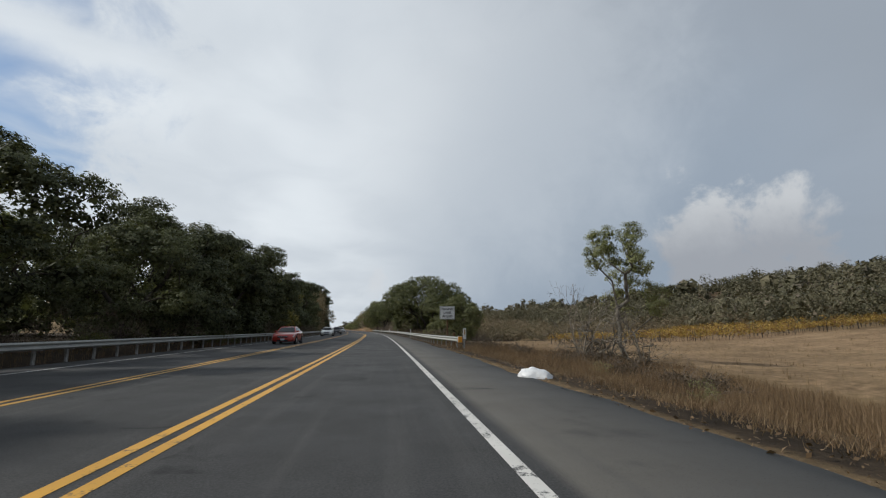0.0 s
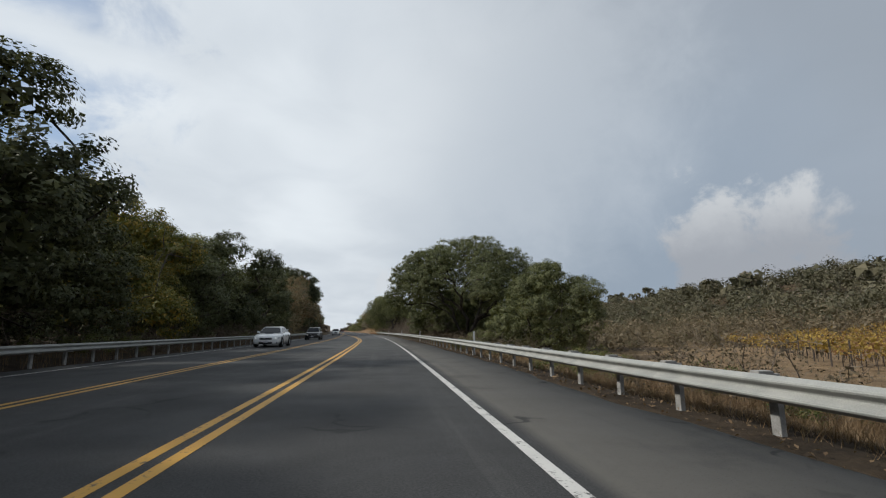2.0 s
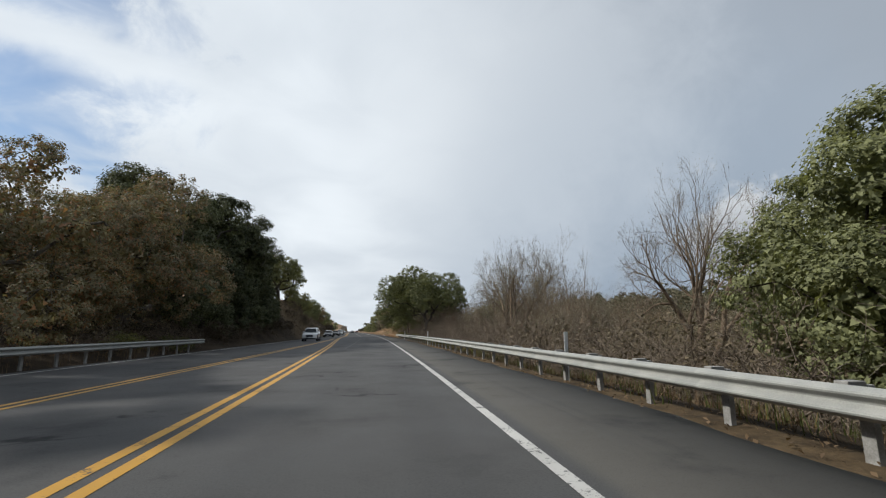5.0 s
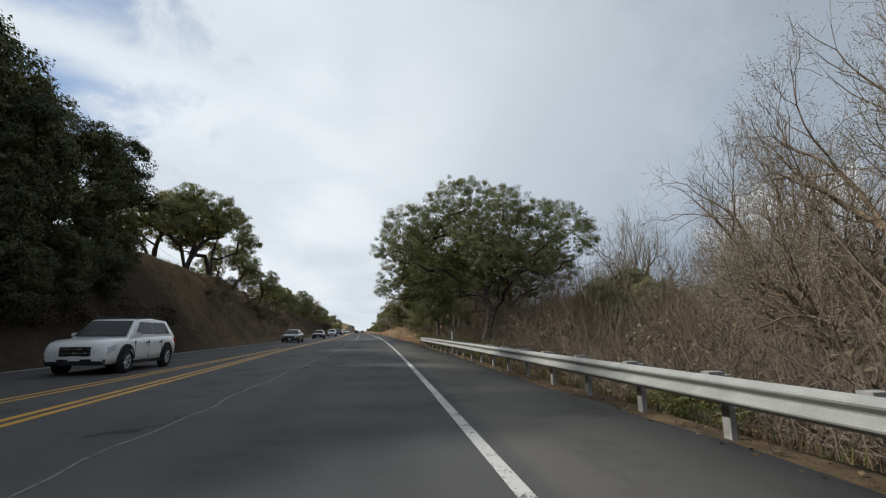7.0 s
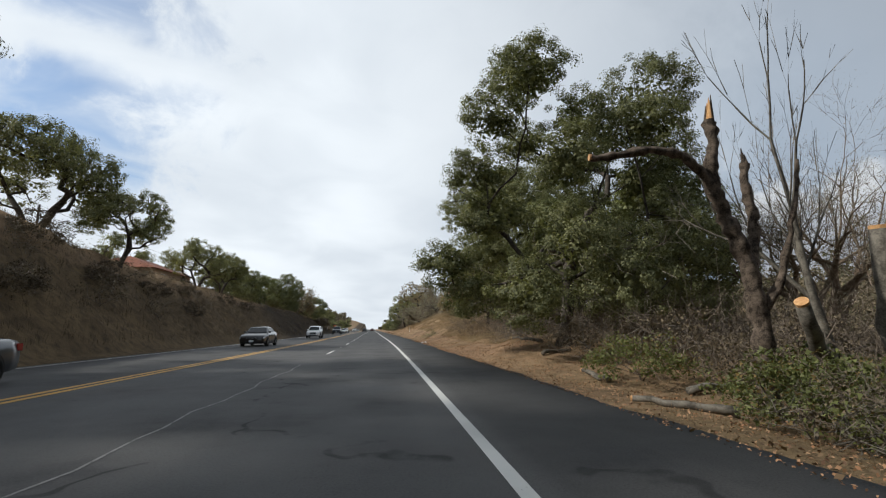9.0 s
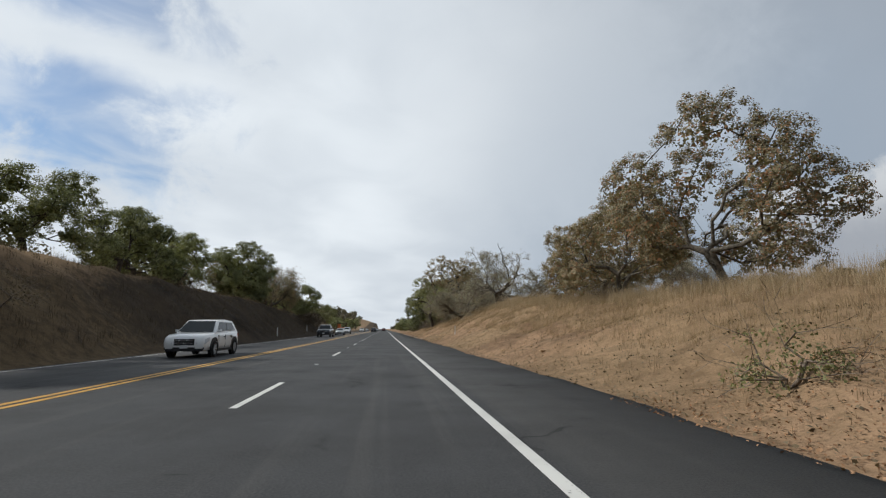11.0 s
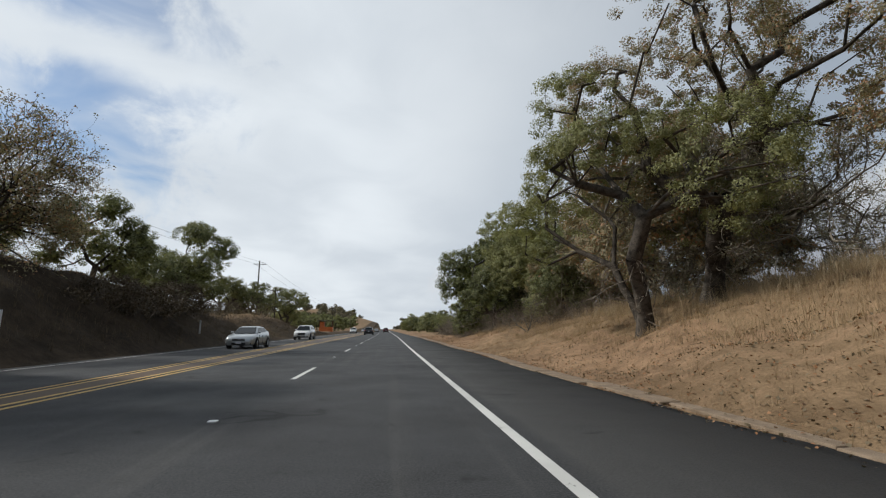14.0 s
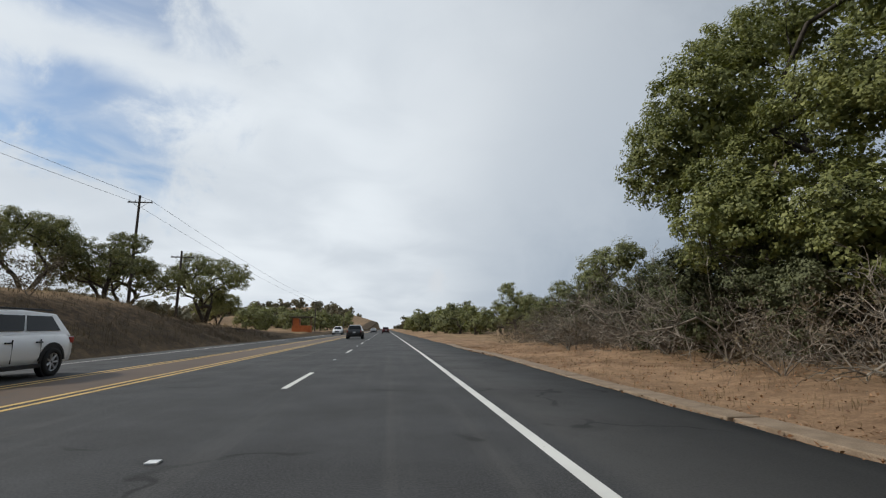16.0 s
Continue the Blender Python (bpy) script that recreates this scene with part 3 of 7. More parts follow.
def build_road():
    tagged(new("road", strip("road", -80, 1600, left_edge, right_edge, 0.0, ASPHALT, 1.4, 0.3)), "grey asphalt two-way highway with paved shoulders, patched and worn", "road", kind="structure")

    def line(y0, y1, f, off, width, mat, label, step=2.0):
        ob = new("road_marking", strip("road_marking", y0, y1, lambda y: f(y) + off - width / 2, lambda y: f(y) + off + width / 2, 0.005, mat, step))
        tagged(ob, label, "road marking", kind="structure")
    for off in (-0.145, 0.145):
        line(-80, 318, yellow_right, off, 0.15, YELLOW, "worn double yellow centre line on asphalt")
        line(-80, 198, yellow_left, off, 0.13, YELLOW_OLD, "faded double yellow line on asphalt")
        line(318, 1500, yellow_right, off, 0.12, YELLOW_PALE, "pale double yellow centre line on asphalt")
        line(322, 1500, yellow_left, off, 0.11, YELLOW_PALE, "faded double yellow line on asphalt")
    line(-80, 205, lambda y: 0 * y, 0.0, 0.15, WHITE_OLD, "chipped white edge line on asphalt")
    line(205, 1500, lambda y: 0 * y, 0.0, 0.15, WHITE_LINE, "white edge line on asphalt")
    line(-80, 1500, white_left, 0.0, 0.12, WHITE_OLD, "faded white edge line on asphalt")
    first = 292.55
    for k in range(-4, 22):
        y = first + 14.8 * k
        line(y, y + 3.66, lambda v: -3.86 + 0 * v, 0.0, 0.13, WHITE_LINE, "white lane dash on asphalt", 1.83)
    ob = new("road_marking", strip("road_marking", 326, 1500, lambda y: yellow_left(y) + 0.2, lambda y: yellow_right(y) - 0.2, 0.004, MEDIAN))
    tagged(ob, "brown worn painted median between the yellow lines", "road marking", kind="structure")
    # thin sealed joint where the added lane begins
    def joint(y):
        return table(y, 120, -3.95, 175, -3.95, 198, -3.67, 204, -3.87, 226, -3.95) + 0.05 * np.sin(y * 1.3) + 0.04 * np.sin(y * 3.1)
    line(150, 226, joint, 0.0, 0.035, SEAL, "thin pale sealed joint in the asphalt", 0.6)
    # flat pavement markers between the dashes
    bm = bmesh.new()
    box(bm, -0.06, 0.06, -0.06, 0.06, 0, 0.02, 0.012)
    me = bm_mesh("road_stud", bm, PLASTIC)
    for k in range(-3, 14):
        y = first + 14.8 * k - 5.5
        ob = new("road_stud", me)
        ob.matrix_basis = pose(*place(y, -3.86, 0.0), 0, 0, heading(y))
        tagged(ob, "small white raised road stud on asphalt", "road stud", "road studs between the dashes")


build_ground()
build_road()

# ---- trees ----


def tubes(segs, sides=5):
    """Verts and quads of tapered tubes; segs: rows p, q, r0, r1."""
    P = np.array([s[0] for s in segs]); Q = np.array([s[1] for s in segs])
    R0 = np.array([s[2] for s in segs]); R1 = np.array([s[3] for s in segs])
    W = Q - P
    L = np.linalg.norm(W, axis=1, keepdims=True) + 1e-9
    W = W / L
    ref = np.where(np.abs(W[:, 2:3]) > 0.9, np.array([[1.0, 0, 0]]), np.array([[0, 0, 1.0]]))
    A = np.cross(W, ref); A /= np.linalg.norm(A, axis=1, keepdims=True)
    B = np.cross(W, A)
    t = np.arange(sides) * 2 * np.pi / sides
    ring = np.cos(t)[None, :, None] * A[:, None] + np.sin(t)[None, :, None] * B[:, None]
    lo = P[:, None] + ring * R0[:, None, None]
    hi = Q[:, None] + W[:, None] * (0.3 * R1[:, None, None]) + ring * R1[:, None, None]
    V = np.concatenate([lo, hi], 1).reshape(-1, 3)
    n = len(segs)
    i = np.arange(sides); j = (i + 1) % sides
    F = np.stack([i, j, j + sides, i + sides], 1)[None] + (np.arange(n) * 2 * sides)[:, None, None]
    return V, F.reshape(-1, 4)


def ribbons(segs):
    """Thin twigs as single flat strips."""
    P = np.array([s[0] for s in segs]); Q = np.array([s[1] for s in segs])
    R0 = np.array([s[2] for s in segs])[:, None]; R1 = np.array([s[3] for s in segs])[:, None]
    W = Q - P
    rng = np.random.default_rng(len(segs))
    A = np.cross(W, rng.normal(size=W.shape)); A /= np.linalg.norm(A, axis=1, keepdims=True) + 1e-9
    V = np.stack([P - A * R0, P + A * R0, Q + A * R1, Q - A * R1], 1).reshape(-1, 3)
    return V, np.arange(len(V)).reshape(-1, 4)


def wood(rows, limit=0.016, sides=5):
    """Limbs as tubes, fine twigs as strips."""
    out = []
    for lo, hi, k in ((0.07, 99, sides + 1), (limit, 0.07, 3), (0, limit, 0)):
        sel = [r for r in rows if lo < r[2] <= hi]
        if sel:
            out.append(tubes(sel, k) if k else ribbons(sel))
    return merge(*out)


def leaves(centres, radii, count, size, rng, flat=0.7, aspect=0.8, droop=0.0, shell=0.35, out=0.6, bias=None, jitter=0.7, oval=False):
    """Small folded leaves round clump centres: verts and triangle pairs as quads."""
    C = np.repeat(np.asarray(centres, float), count, axis=0)
    R = np.repeat(np.asarray(radii, float), count)
    n = len(C)
    v = rng.normal(size=(n, 3)); v /= np.linalg.norm(v, axis=1, keepdims=True)
    rad = (shell + (1 - shell) * rng.random(n) ** 0.5)
    off = v * (R * rad)[:, None]
    off[:, 2] *= flat
    off[:, 2] -= droop * R * (rng.random(n) ** 2)
    P = C + off
    nrm = v * out + rng.normal(size=(n, 3)) * jitter + np.array([0, 0, 0.5])
    if bias is not None:
        nrm = nrm + np.repeat(np.asarray(bias, float), count, axis=0)
    nrm /= np.linalg.norm(nrm, axis=1, keepdims=True)
    t = np.cross(nrm, rng.normal(size=(n, 3))); t /= np.linalg.norm(t, axis=1, keepdims=True)
    b = np.cross(nrm, t)
    s = size * (0.6 + 0.8 * rng.random(n))[:, None]
    if oval:
        V = np.stack([P - t * s * 1.1, P - b * s * 0.6 + nrm * s * 0.15, P + t * s * 1.1, P + b * s * 0.6 + nrm * s * 0.15], 1).reshape(-1, 3)
        return V, np.arange(n * 4).reshape(n, 4)
    V = np.stack([P - t * s - b * s * aspect * 0.6, P + t * s - b * s * aspect * 0.6, P + b * s * aspect * 1.2], 1).reshape(-1, 3)
    F = np.arange(n * 3).reshape(n, 3)
    return V, F


def skeleton_tree(rng, clumps, fork_h, trunk_r, stems=1, spread=0.4, step=0.9, wander=0.16, tip=0.012):
    """Joins clump centres to the trunk, nearest first; limbs thicken towards the root. Returns tube rows."""
    nodes, parent = [np.zeros(3)], [-1]
    starts = []
    for s in range(stems):
        a = rng.random() * 6.28
        lean = np.array([math.cos(a), math.sin(a), 0]) * spread * (1 if stems > 1 else 0.35)
        prev = 0
        k = max(2, int(fork_h / 0.6))
        for i in range(1, k + 1):
            u = i / k
            p = np.array([0, 0, fork_h * u]) + lean * fork_h * u ** 1.3 + rng.normal(size=3) * 0.05 * fork_h * (0.3 if i < k else 0.15)
            nodes.append(p); parent.append(prev); prev = len(nodes) - 1
        starts.append(prev)
    depth = np.zeros(len(nodes) + 1).tolist()
    top = np.mean([nodes[s] for s in starts], 0)
    order = np.argsort([np.linalg.norm(c - top) for c in clumps])
    ok = list(starts)
    ends = []
    for oi in order:
        c = np.asarray(clumps[oi])
        best, cost = None, 1e9
        cand = np.array([nodes[i] for i in ok])
        dist = np.linalg.norm(cand - c, axis=1)
        back = np.array([np.linalg.norm(nodes[i] - top) for i in ok])
        cst = dist + 0.45 * back + 0.9 * np.maximum(0, cand[:, 2] - c[2])
        bi = ok[int(np.argmin(cst))]
        p0 = nodes[bi]
        L = np.linalg.norm(c - p0)
        k = max(1, int(L / step))
        prev = bi
        bow = np.array([0, 0, 0.12 * L]) + rng.normal(size=3) * 0.10 * L
        for i in range(1, k + 1):
            u = i / k
            p = p0 + (c - p0) * u + bow * math.sin(math.pi * u) + (rng.normal(size=3) * wander if i < k else 0)
            nodes.append(p); parent.append(prev); prev = len(nodes) - 1
            ok.append(prev)
        ends.append(prev)
    n = len(nodes)
    weight = np.zeros(n)
    for e in ends:
        weight[e] += 1
    for i in range(n - 1, 0, -1):
        weight[parent[i]] += weight[i]
    tot = max(weight[0], 1)
    rad = np.maximum(trunk_r * (weight / tot) ** 0.55, tip)
    rows = []
    for i in range(1, n):
        q = parent[i]
        r0 = rad[q] if q and weight[q] < 1.8 * weight[i] else rad[i] * 1.15
        rows.append((nodes[q], nodes[i], r0 * (1.35 if q == 0 else 1), rad[i]))
    return rows, [nodes[e] for e in ends]


def twigs(rng, rows, ends, levels, length, r, per=3, droop=0.0, up=0.2):
    """Adds ever finer twigs at the ends."""
    cur = [(e, None) for e in ends]
    out = list(rows)
    centre = np.mean(ends, 0)
    for lv in range(levels):
        nxt = []
        for p, w in cur:
            for _ in range(per):
                if w is None:
                    base = (p - centre); base[2] *= 0.6
                    base = base / (np.linalg.norm(base) + 1e-6)
                else:
                    base = w
                dv = base * 0.9 + rng.normal(size=3) * 0.55 + np.array([0, 0, up - droop * lv])
                dv /= np.linalg.norm(dv)
                l = length * (0.6 + 0.7 * rng.random()) * 0.72 ** lv
                mid = p + dv * l * 0.5 + rng.normal(size=3) * 0.07 * l
                q = p + dv * l + np.array([0, 0, -droop * l * 0.3])
                r0 = r * 0.6 ** lv
                out.append((p, mid, r0, r0 * 0.8)); out.append((mid, q, r0 * 0.8, r0 * 0.55))
                nxt.append((q, dv)); nxt.append((mid, dv)) if lv == 0 and rng.random() < 0.5 else None
        cur = nxt
    return out, [c[0] for c in cur]


def dome(rng, n, rx, rz, base, lump=0.25, low=-0.15, skew=(0, 0)):
    """Clump centres over an uneven dome."""
    out = []
    lobes = rng.normal(size=(6, 3)); lobes /= np.linalg.norm(lobes, axis=1, keepdims=True)
    while len(out) < n:
        v = rng.normal(size=3); v /= np.linalg.norm(v)
        if v[2] < low:
            continue
        k = 1 + lump * (max(lobes @ v) - 0.6)
        u = (0.45 + 0.55 * rng.random() ** 0.45) * k
        out.append(np.array([v[0] * rx * u + skew[0] * v[2], v[1] * rx * u + skew[1] * v[2], base + v[2] * rz * u]))
    return out


def tree_thing(name, label, category, trunk, crown, bark, leaf, twig=None, twig_mat=None):
    """An Empty with trunk and crown, at the origin, to be copied into place."""
    root = empty(name, Matrix())
    V, F = trunk
    part("trunk", fast_mesh("trunk", V, F, bark, True), root)
    if crown is not None:
        V, F = crown
        part("crown", fast_mesh("crown", V, F, leaf), root)
    if twig is not None:
        V, F = twig
        tagged(part("branchwork", fast_mesh("branchwork", V, F, twig_mat or bark), root), kind="stuff")
    return tagged(root, label, category)


def merge(*vf):
    V, F, o = [], [], 0
    for v, f in vf:
        V.append(v); F.append(f + o); o += len(v)
    return np.concatenate(V), np.concatenate(F)


def dead_limbs(rng, rows, count, reach, low, high):
    """Crooked leafless limbs that hang out of the lower crown: tube rows."""
    starts = [q[0] for q in rows if low < q[0][2] < high and math.hypot(q[0][0], q[0][1]) < 1.6 * reach]
    out = []
    for i in range(count):
        p = np.array(starts[int(rng.integers(len(starts)))])
        a = math.atan2(p[1], p[0]) + rng.normal() * 0.8
        dv = np.array([math.cos(a), math.sin(a), rng.normal() * 0.3])
        L, r, k = reach * (0.4 + 0.8 * rng.random()), 0.012 + 0.02 * rng.random(), 6
        for j in range(k):
            dv = dv + rng.normal(size=3) * 0.34 + np.array([0, 0, -0.16])
            dv /= np.linalg.norm(dv)
            q = p + dv * L / k
            q[2] = max(q[2], 0.15)
            out.append((p, q, r, r * 0.82))
            for _ in range(2 if j > 0 else 0):
                w = dv * 0.6 + rng.normal(size=3) * 0.6
                m = q + w * L * 0.16
                e = m + (w + rng.normal(size=3) * 0.5) * L * 0.12
                out.append((q, m, r * 0.45, r * 0.34)); out.append((m, e, r * 0.34, r * 0.2))
            p, r = q, r * 0.82
    return out


def live_oak(seed, h, r, n, size, leaf=OAK, bark=BARK, base=0.42, stems=1, low=-0.35, trunk_r=0.34, label="", lump=0.35, skew=(0, 0), rz=None, solid=1.0, gaps=0.0, dead=0, tuft=7.0, reach=3.0, extra=(), oval=False):
    """Broad-leaved evergreen: lobes over a dome, each set with small tufts of leaves on its outer side; limbs run to lobes and tufts."""
    rng = np.random.default_rng(seed)
    hb = h * base
    up = rz or (h - hb)
    nl = int(np.clip(n / 7.5, 7, 20))
    C, L = [], []
    for i in range(nl):
        z = low + (0.98 - low) * (i + 0.5) / nl
        a = 2.4 * i + rng.normal() * 0.35
        q = math.sqrt(max(0.0, 1 - z * z))
        u = 0.64 * (1 + lump * (rng.random() - 0.55))
        C.append((math.cos(a) * q * r * u + skew[0] * z, math.sin(a) * q * r * u + skew[1] * z, hb + z * up * u))
        L.append(r * (0.27 + 0.16 * rng.random()) * (12 / nl) ** 0.33)
    for x, y, z, q in extra:
        C.append((x, y, z))
        L.append(q)
    nl += len(extra)
    C, L = np.array(C), np.array(L)
    mid = np.array([0, 0, hb * 0.9])
    tr = float(np.clip(size * tuft, 0.26, 0.9))
    T, N = [], []
    for i in range(nl):
        m = int(1.2 * 2 * L[i] ** 2 / tr ** 2 * (1 - gaps))
        o = C[i] - mid
        o /= np.linalg.norm(o) + 1e-6
        v = rng.normal(size=(m, 3)); v /= np.linalg.norm(v, axis=1, keepdims=True)
        v = v + 0.55 * o + np.array([0, 0, 0.3]); v /= np.linalg.norm(v, axis=1, keepdims=True)
        p = C[i] + v * (L[i] * (0.70 + 0.36 * rng.random(m)))[:, None] * np.array([1, 1, 0.85])
        free = np.ones(m, bool)
        for j in range(nl):
            if j != i:
                free &= np.linalg.norm(p - C[j], axis=1) > 0.62 * L[j]
        free &= p[:, 2] > 0.3
        T.append(p[free]); N.append(v[free])
    T, N = np.concatenate(T), np.concatenate(N)
    ends = np.concatenate([C, T[rng.permutation(len(T))[:int(min(110, 7 * nl))]] * 0.97])
    rows, tips = skeleton_tree(rng, list(ends), max(0.8, hb * 0.5), trunk_r, stems, wander=0.2, tip=0.014)
    k = max(10, int(0.62 * math.pi * tr * tr / (1.2 * size * size)))
    fat = float(np.clip(2.3 * size, 0.09, 0.4))
    core = int(solid * 2.2 * math.pi * (0.64 * L.mean()) ** 2 / (1.2 * fat * fat))
    crown = merge(leaves(T, tr * (0.65 + 0.6 * rng.random(len(T))), k, size, rng, 0.75, shell=0.2, out=0.8, bias=N * 1.0, jitter=0.55, oval=oval), leaves(C, L * 0.66, core, fat, rng, shell=0.0, out=1.0, oval=oval))
    root = tree_thing("oak_tree", label or "evergreen oak with a broad dark green crown", "tree", wood(rows, 0.03), crown, bark, leaf)
    if dead:
        V, F = wood(dead_limbs(rng, rows, dead, reach, 0.05 * h, 0.42 * h), 0.014)
        tagged(part("dead_branchwork", fast_mesh("dead_branchwork", V, F, DEADW), root, "pale grey dead branches"), kind="stuff")
    return root


def grow(rng, stems, spread, levels, trunk_r, first=1.0, angle=28, up=0.12, wander=0.05, ratio=0.78, side=0.5, lean=0.0, thin=0.004):
    """Forking limbs from the root up: tube rows, tips and the joints of the last forks."""
    rows, tips, joints = [], [], []
    todo = []
    for i in range(stems):
        a = 6.283 * (i + 0.5 * rng.random()) / stems
        dv = np.array([math.cos(a) * spread + lean, math.sin(a) * spread, 1.0])
        todo.append((np.zeros(3), dv / np.linalg.norm(dv), first, trunk_r * (1.0 if stems == 1 else 0.72), 0))
    while todo:
        p, dv, L, r, lv = todo.pop()
        k = 3 if lv < 3 else 2
        for i in range(k):
            dv = dv + rng.normal(size=3) * wander + np.array([0, 0, up * (0.5 if lv < 2 else 1) / k])
            dv = dv / np.linalg.norm(dv)
            q = p + dv * L / k
            r1 = r * 0.93
            rows.append((p, q, r * (1.3 if lv == 0 and i == 0 else 1), r1))
            p, r = q, r1
            if i < k - 1 and lv > 0 and lv < levels - 1 and rng.random() < side:
                w = np.cross(dv, rng.normal(size=3)); w /= np.linalg.norm(w)
                todo.append((p, (dv * 0.6 + w * 0.8), L * 0.62, max(r * 0.45, thin), min(lv + 2, levels - 1)))
        if lv + 1 >= levels:
            tips.append(p)
            continue
        if lv >= levels - 3:
            joints.append(p)
        n = 3 if rng.random() < 0.25 else 2
        a0 = rng.random() * 6.283
        u = np.cross(dv, np.array([0.3, 0.2, 0.9])); u /= np.linalg.norm(u)
        v = np.cross(dv, u)
        for j in range(n):
            a = a0 + 6.283 * j / n + rng.normal() * 0.3
            th = radians(angle * (0.55 + 0.8 * rng.random()) * (0.5 if j == 0 else 1.15))
            nd = dv * math.cos(th) + (u * math.cos(a) + v * math.sin(a)) * math.sin(th)
            todo.append((p, nd, L * ratio * (0.75 + 0.45 * rng.random()), max(r * (0.80 if j == 0 else 0.62), thin), lv + 1))
    return rows, tips, joints


def bare_tree(seed, h, r, stems=3, label="", bark=BARKT, levels=7, leaf=None, spread=0.35, trunk_r=0.24, tuft=0, size=0.1, angle=28, up=0.12, wander=0.05, side=0.5, name="bare_tree", first=1.0, ratio=0.78, trad=0.35, lean=0.0, thin=0.004, twig_mat=None):
    rng = np.random.default_rng(seed)
    rows, tips, joints = grow(rng, stems, spread, levels, trunk_r, first, angle, up, wander, ratio, side, lean, thin)
    T = np.array(tips)
    ext = np.percentile(np.abs(T[:, :2]), 98.5)
    f = np.array([r / ext, r / ext, h / T[:, 2].max()])
    rows = [(p * f, q * f, a, b) for p, q, a, b in rows]
    trunk = wood([q for q in rows if q[2] > 0.035], 0.016)
    fine = wood([q for q in rows if q[2] <= 0.035], 0.016)
    crown = None
    if leaf is not None:
        tp = np.concatenate([T, np.array(joints)]) * f
        crown = leaves(tp, np.full(len(tp), trad), tuft, size, rng, 0.8)
    return tree_thing(name, label or "leafless tree with tan limbs and fine twigs", "tree", trunk, crown, bark, leaf, fine, twig_mat)


def shrub(seed, r, h, n, per, size, leaf, bark=TWIG, label="", name="shrub", twg=2, category="shrub", thick=1.0):
    rng = np.random.default_rng(seed)
    cl = dome(rng, n, r * 0.85, h * 0.6, h * 0.3, 0.35, -0.2)
    rows, ends = skeleton_tree(rng, cl, 0.25, 0.05 * thick, 3, 0.6, 0.5, 0.08, 0.006 * thick)
    rows, tips = twigs(rng, rows, ends, twg, 0.55, 0.008 * thick, 2, 0.05, 0.2)
    crown = leaves(cl, 0.36 * (r / 1.4) ** 0.5 * (0.8 + 0.5 * rng.random(len(cl))), per, size, rng) if per else None
    return tree_thing(name, label, category, wood(rows, 0.012, 4), crown, bark, leaf)


def put(src, y, d, s=1.0, turn=0.0, z=None, label="", sz=None, tilt=0.0, sink=0.12, group=""):
    p = place(y, d, z)
    m = pose(p.x, p.y, p.z - sink, tilt, 0, turn) @ Matrix.Diagonal((s, s, sz or s, 1))
    ob = copy_thing(src, m)
    return tagged(ob, label, group=group)


STOCK = []


def stock(ob):
    STOCK.append(ob)
    return ob


def clear_stock():
    for ob in STOCK:
        for o in (*ob.children_recursive, ob):
            bpy.data.objects.remove(o)


OAKS = [stock(live_oak(11 + k, 12.4, 7.0, 84, 0.074, lump=0.45, base=0.46, low=-0.85, dead=16, label="evergreen oak with a broad dark green crown")) for k in range(3)]
WALL = [stock(live_oak(21 + k, 12.4, 6.8, 90, 0.088, OAK_SHADED, lump=0.4, base=0.46, low=-0.9, label="evergreen oak, dark crown reaching low to the ground")) for k in range(2)]
OAKS_MID = [stock(live_oak(31 + k, 12, 6.5, 66, 0.1, lump=0.45, base=0.45, low=-0.7, label="evergreen oak with a dense dark crown")) for k in range(3)]
OAKS_FAR = [stock(live_oak(41 + k, 10, 6.0, 54, 0.24, lump=0.45, base=0.45, low=-0.8, label="distant evergreen oak with a rounded crown")) for k in range(3)]
OAKS_OPEN = [stock(live_oak(51 + k, 9.8, 5.9, 84, 0.066, lump=0.6, leaf=OAKL, base=0.52, low=-0.35, gaps=0.25, solid=0.5, label="open-crowned oak with greyish olive leaves", stems=2)) for k in range(3)]
LICHENS = [stock(bare_tree(61 + k, 8.4, 6.6, 2, "old oak nearly bare, with dark twisted limbs and lichen", BARK, 9, RUST, 0.7, 0.36, 7, 0.05, 38, 0.03, 0.16, 0.45, "lichen_oak", 0.8, 0.83, 0.28, thin=0.0095)) for k in range(2)]
TANOAK = [stock(bare_tree(65 + k, 8.4, 6.6, 2, "old oak with twisted grey limbs, dry tan leaves and lichen tufts", BARKG, 9, TANLEAF, 0.7, 0.52, 22, 0.025, 38, 0.09, 0.28, 0.5, "tan_oak", 0.8, 0.82, 0.20, thin=0.017, twig_mat=DEADW)) for k in range(2)]
RUSTY = [stock(live_oak(71 + k, 11.0, 7.0, 100, 0.06, RUST, BARKG, 0.42, 3, -0.75, 0.3, "oak with thinning brown and olive leaves", 0.55, gaps=0.3, solid=0.4, dead=14)) for k in range(2)]
BARES = [stock(bare_tree(81 + k, 16, 6.0, 4, "leafless tree with several tan trunks and fine pale twigs", BARKT, 9, TANLEAF, 0.42, 0.42, 4, 0.022, 33, 0.08, 0.15, 0.42, lean=-0.12, thin=0.006, twig_mat=TWIGP, trad=0.5)) for k in range(2)]
SAPLING = [stock(bare_tree(85 + k, 16, 6.0, 3, "slim leafless sapling in the creek-side scrub", BARKT, 8, None, 0.34, 0.24, angle=30, wander=0.12, side=0.6, thin=0.007)) for k in range(2)]
BRUSH = [stock(shrub(91 + k, 1.9, 2.3, 30, 20, 0.045, SCRUB, TWIG, "tangled leafless grey-brown scrub", "scrub_bush", 2)) for k in range(3)]
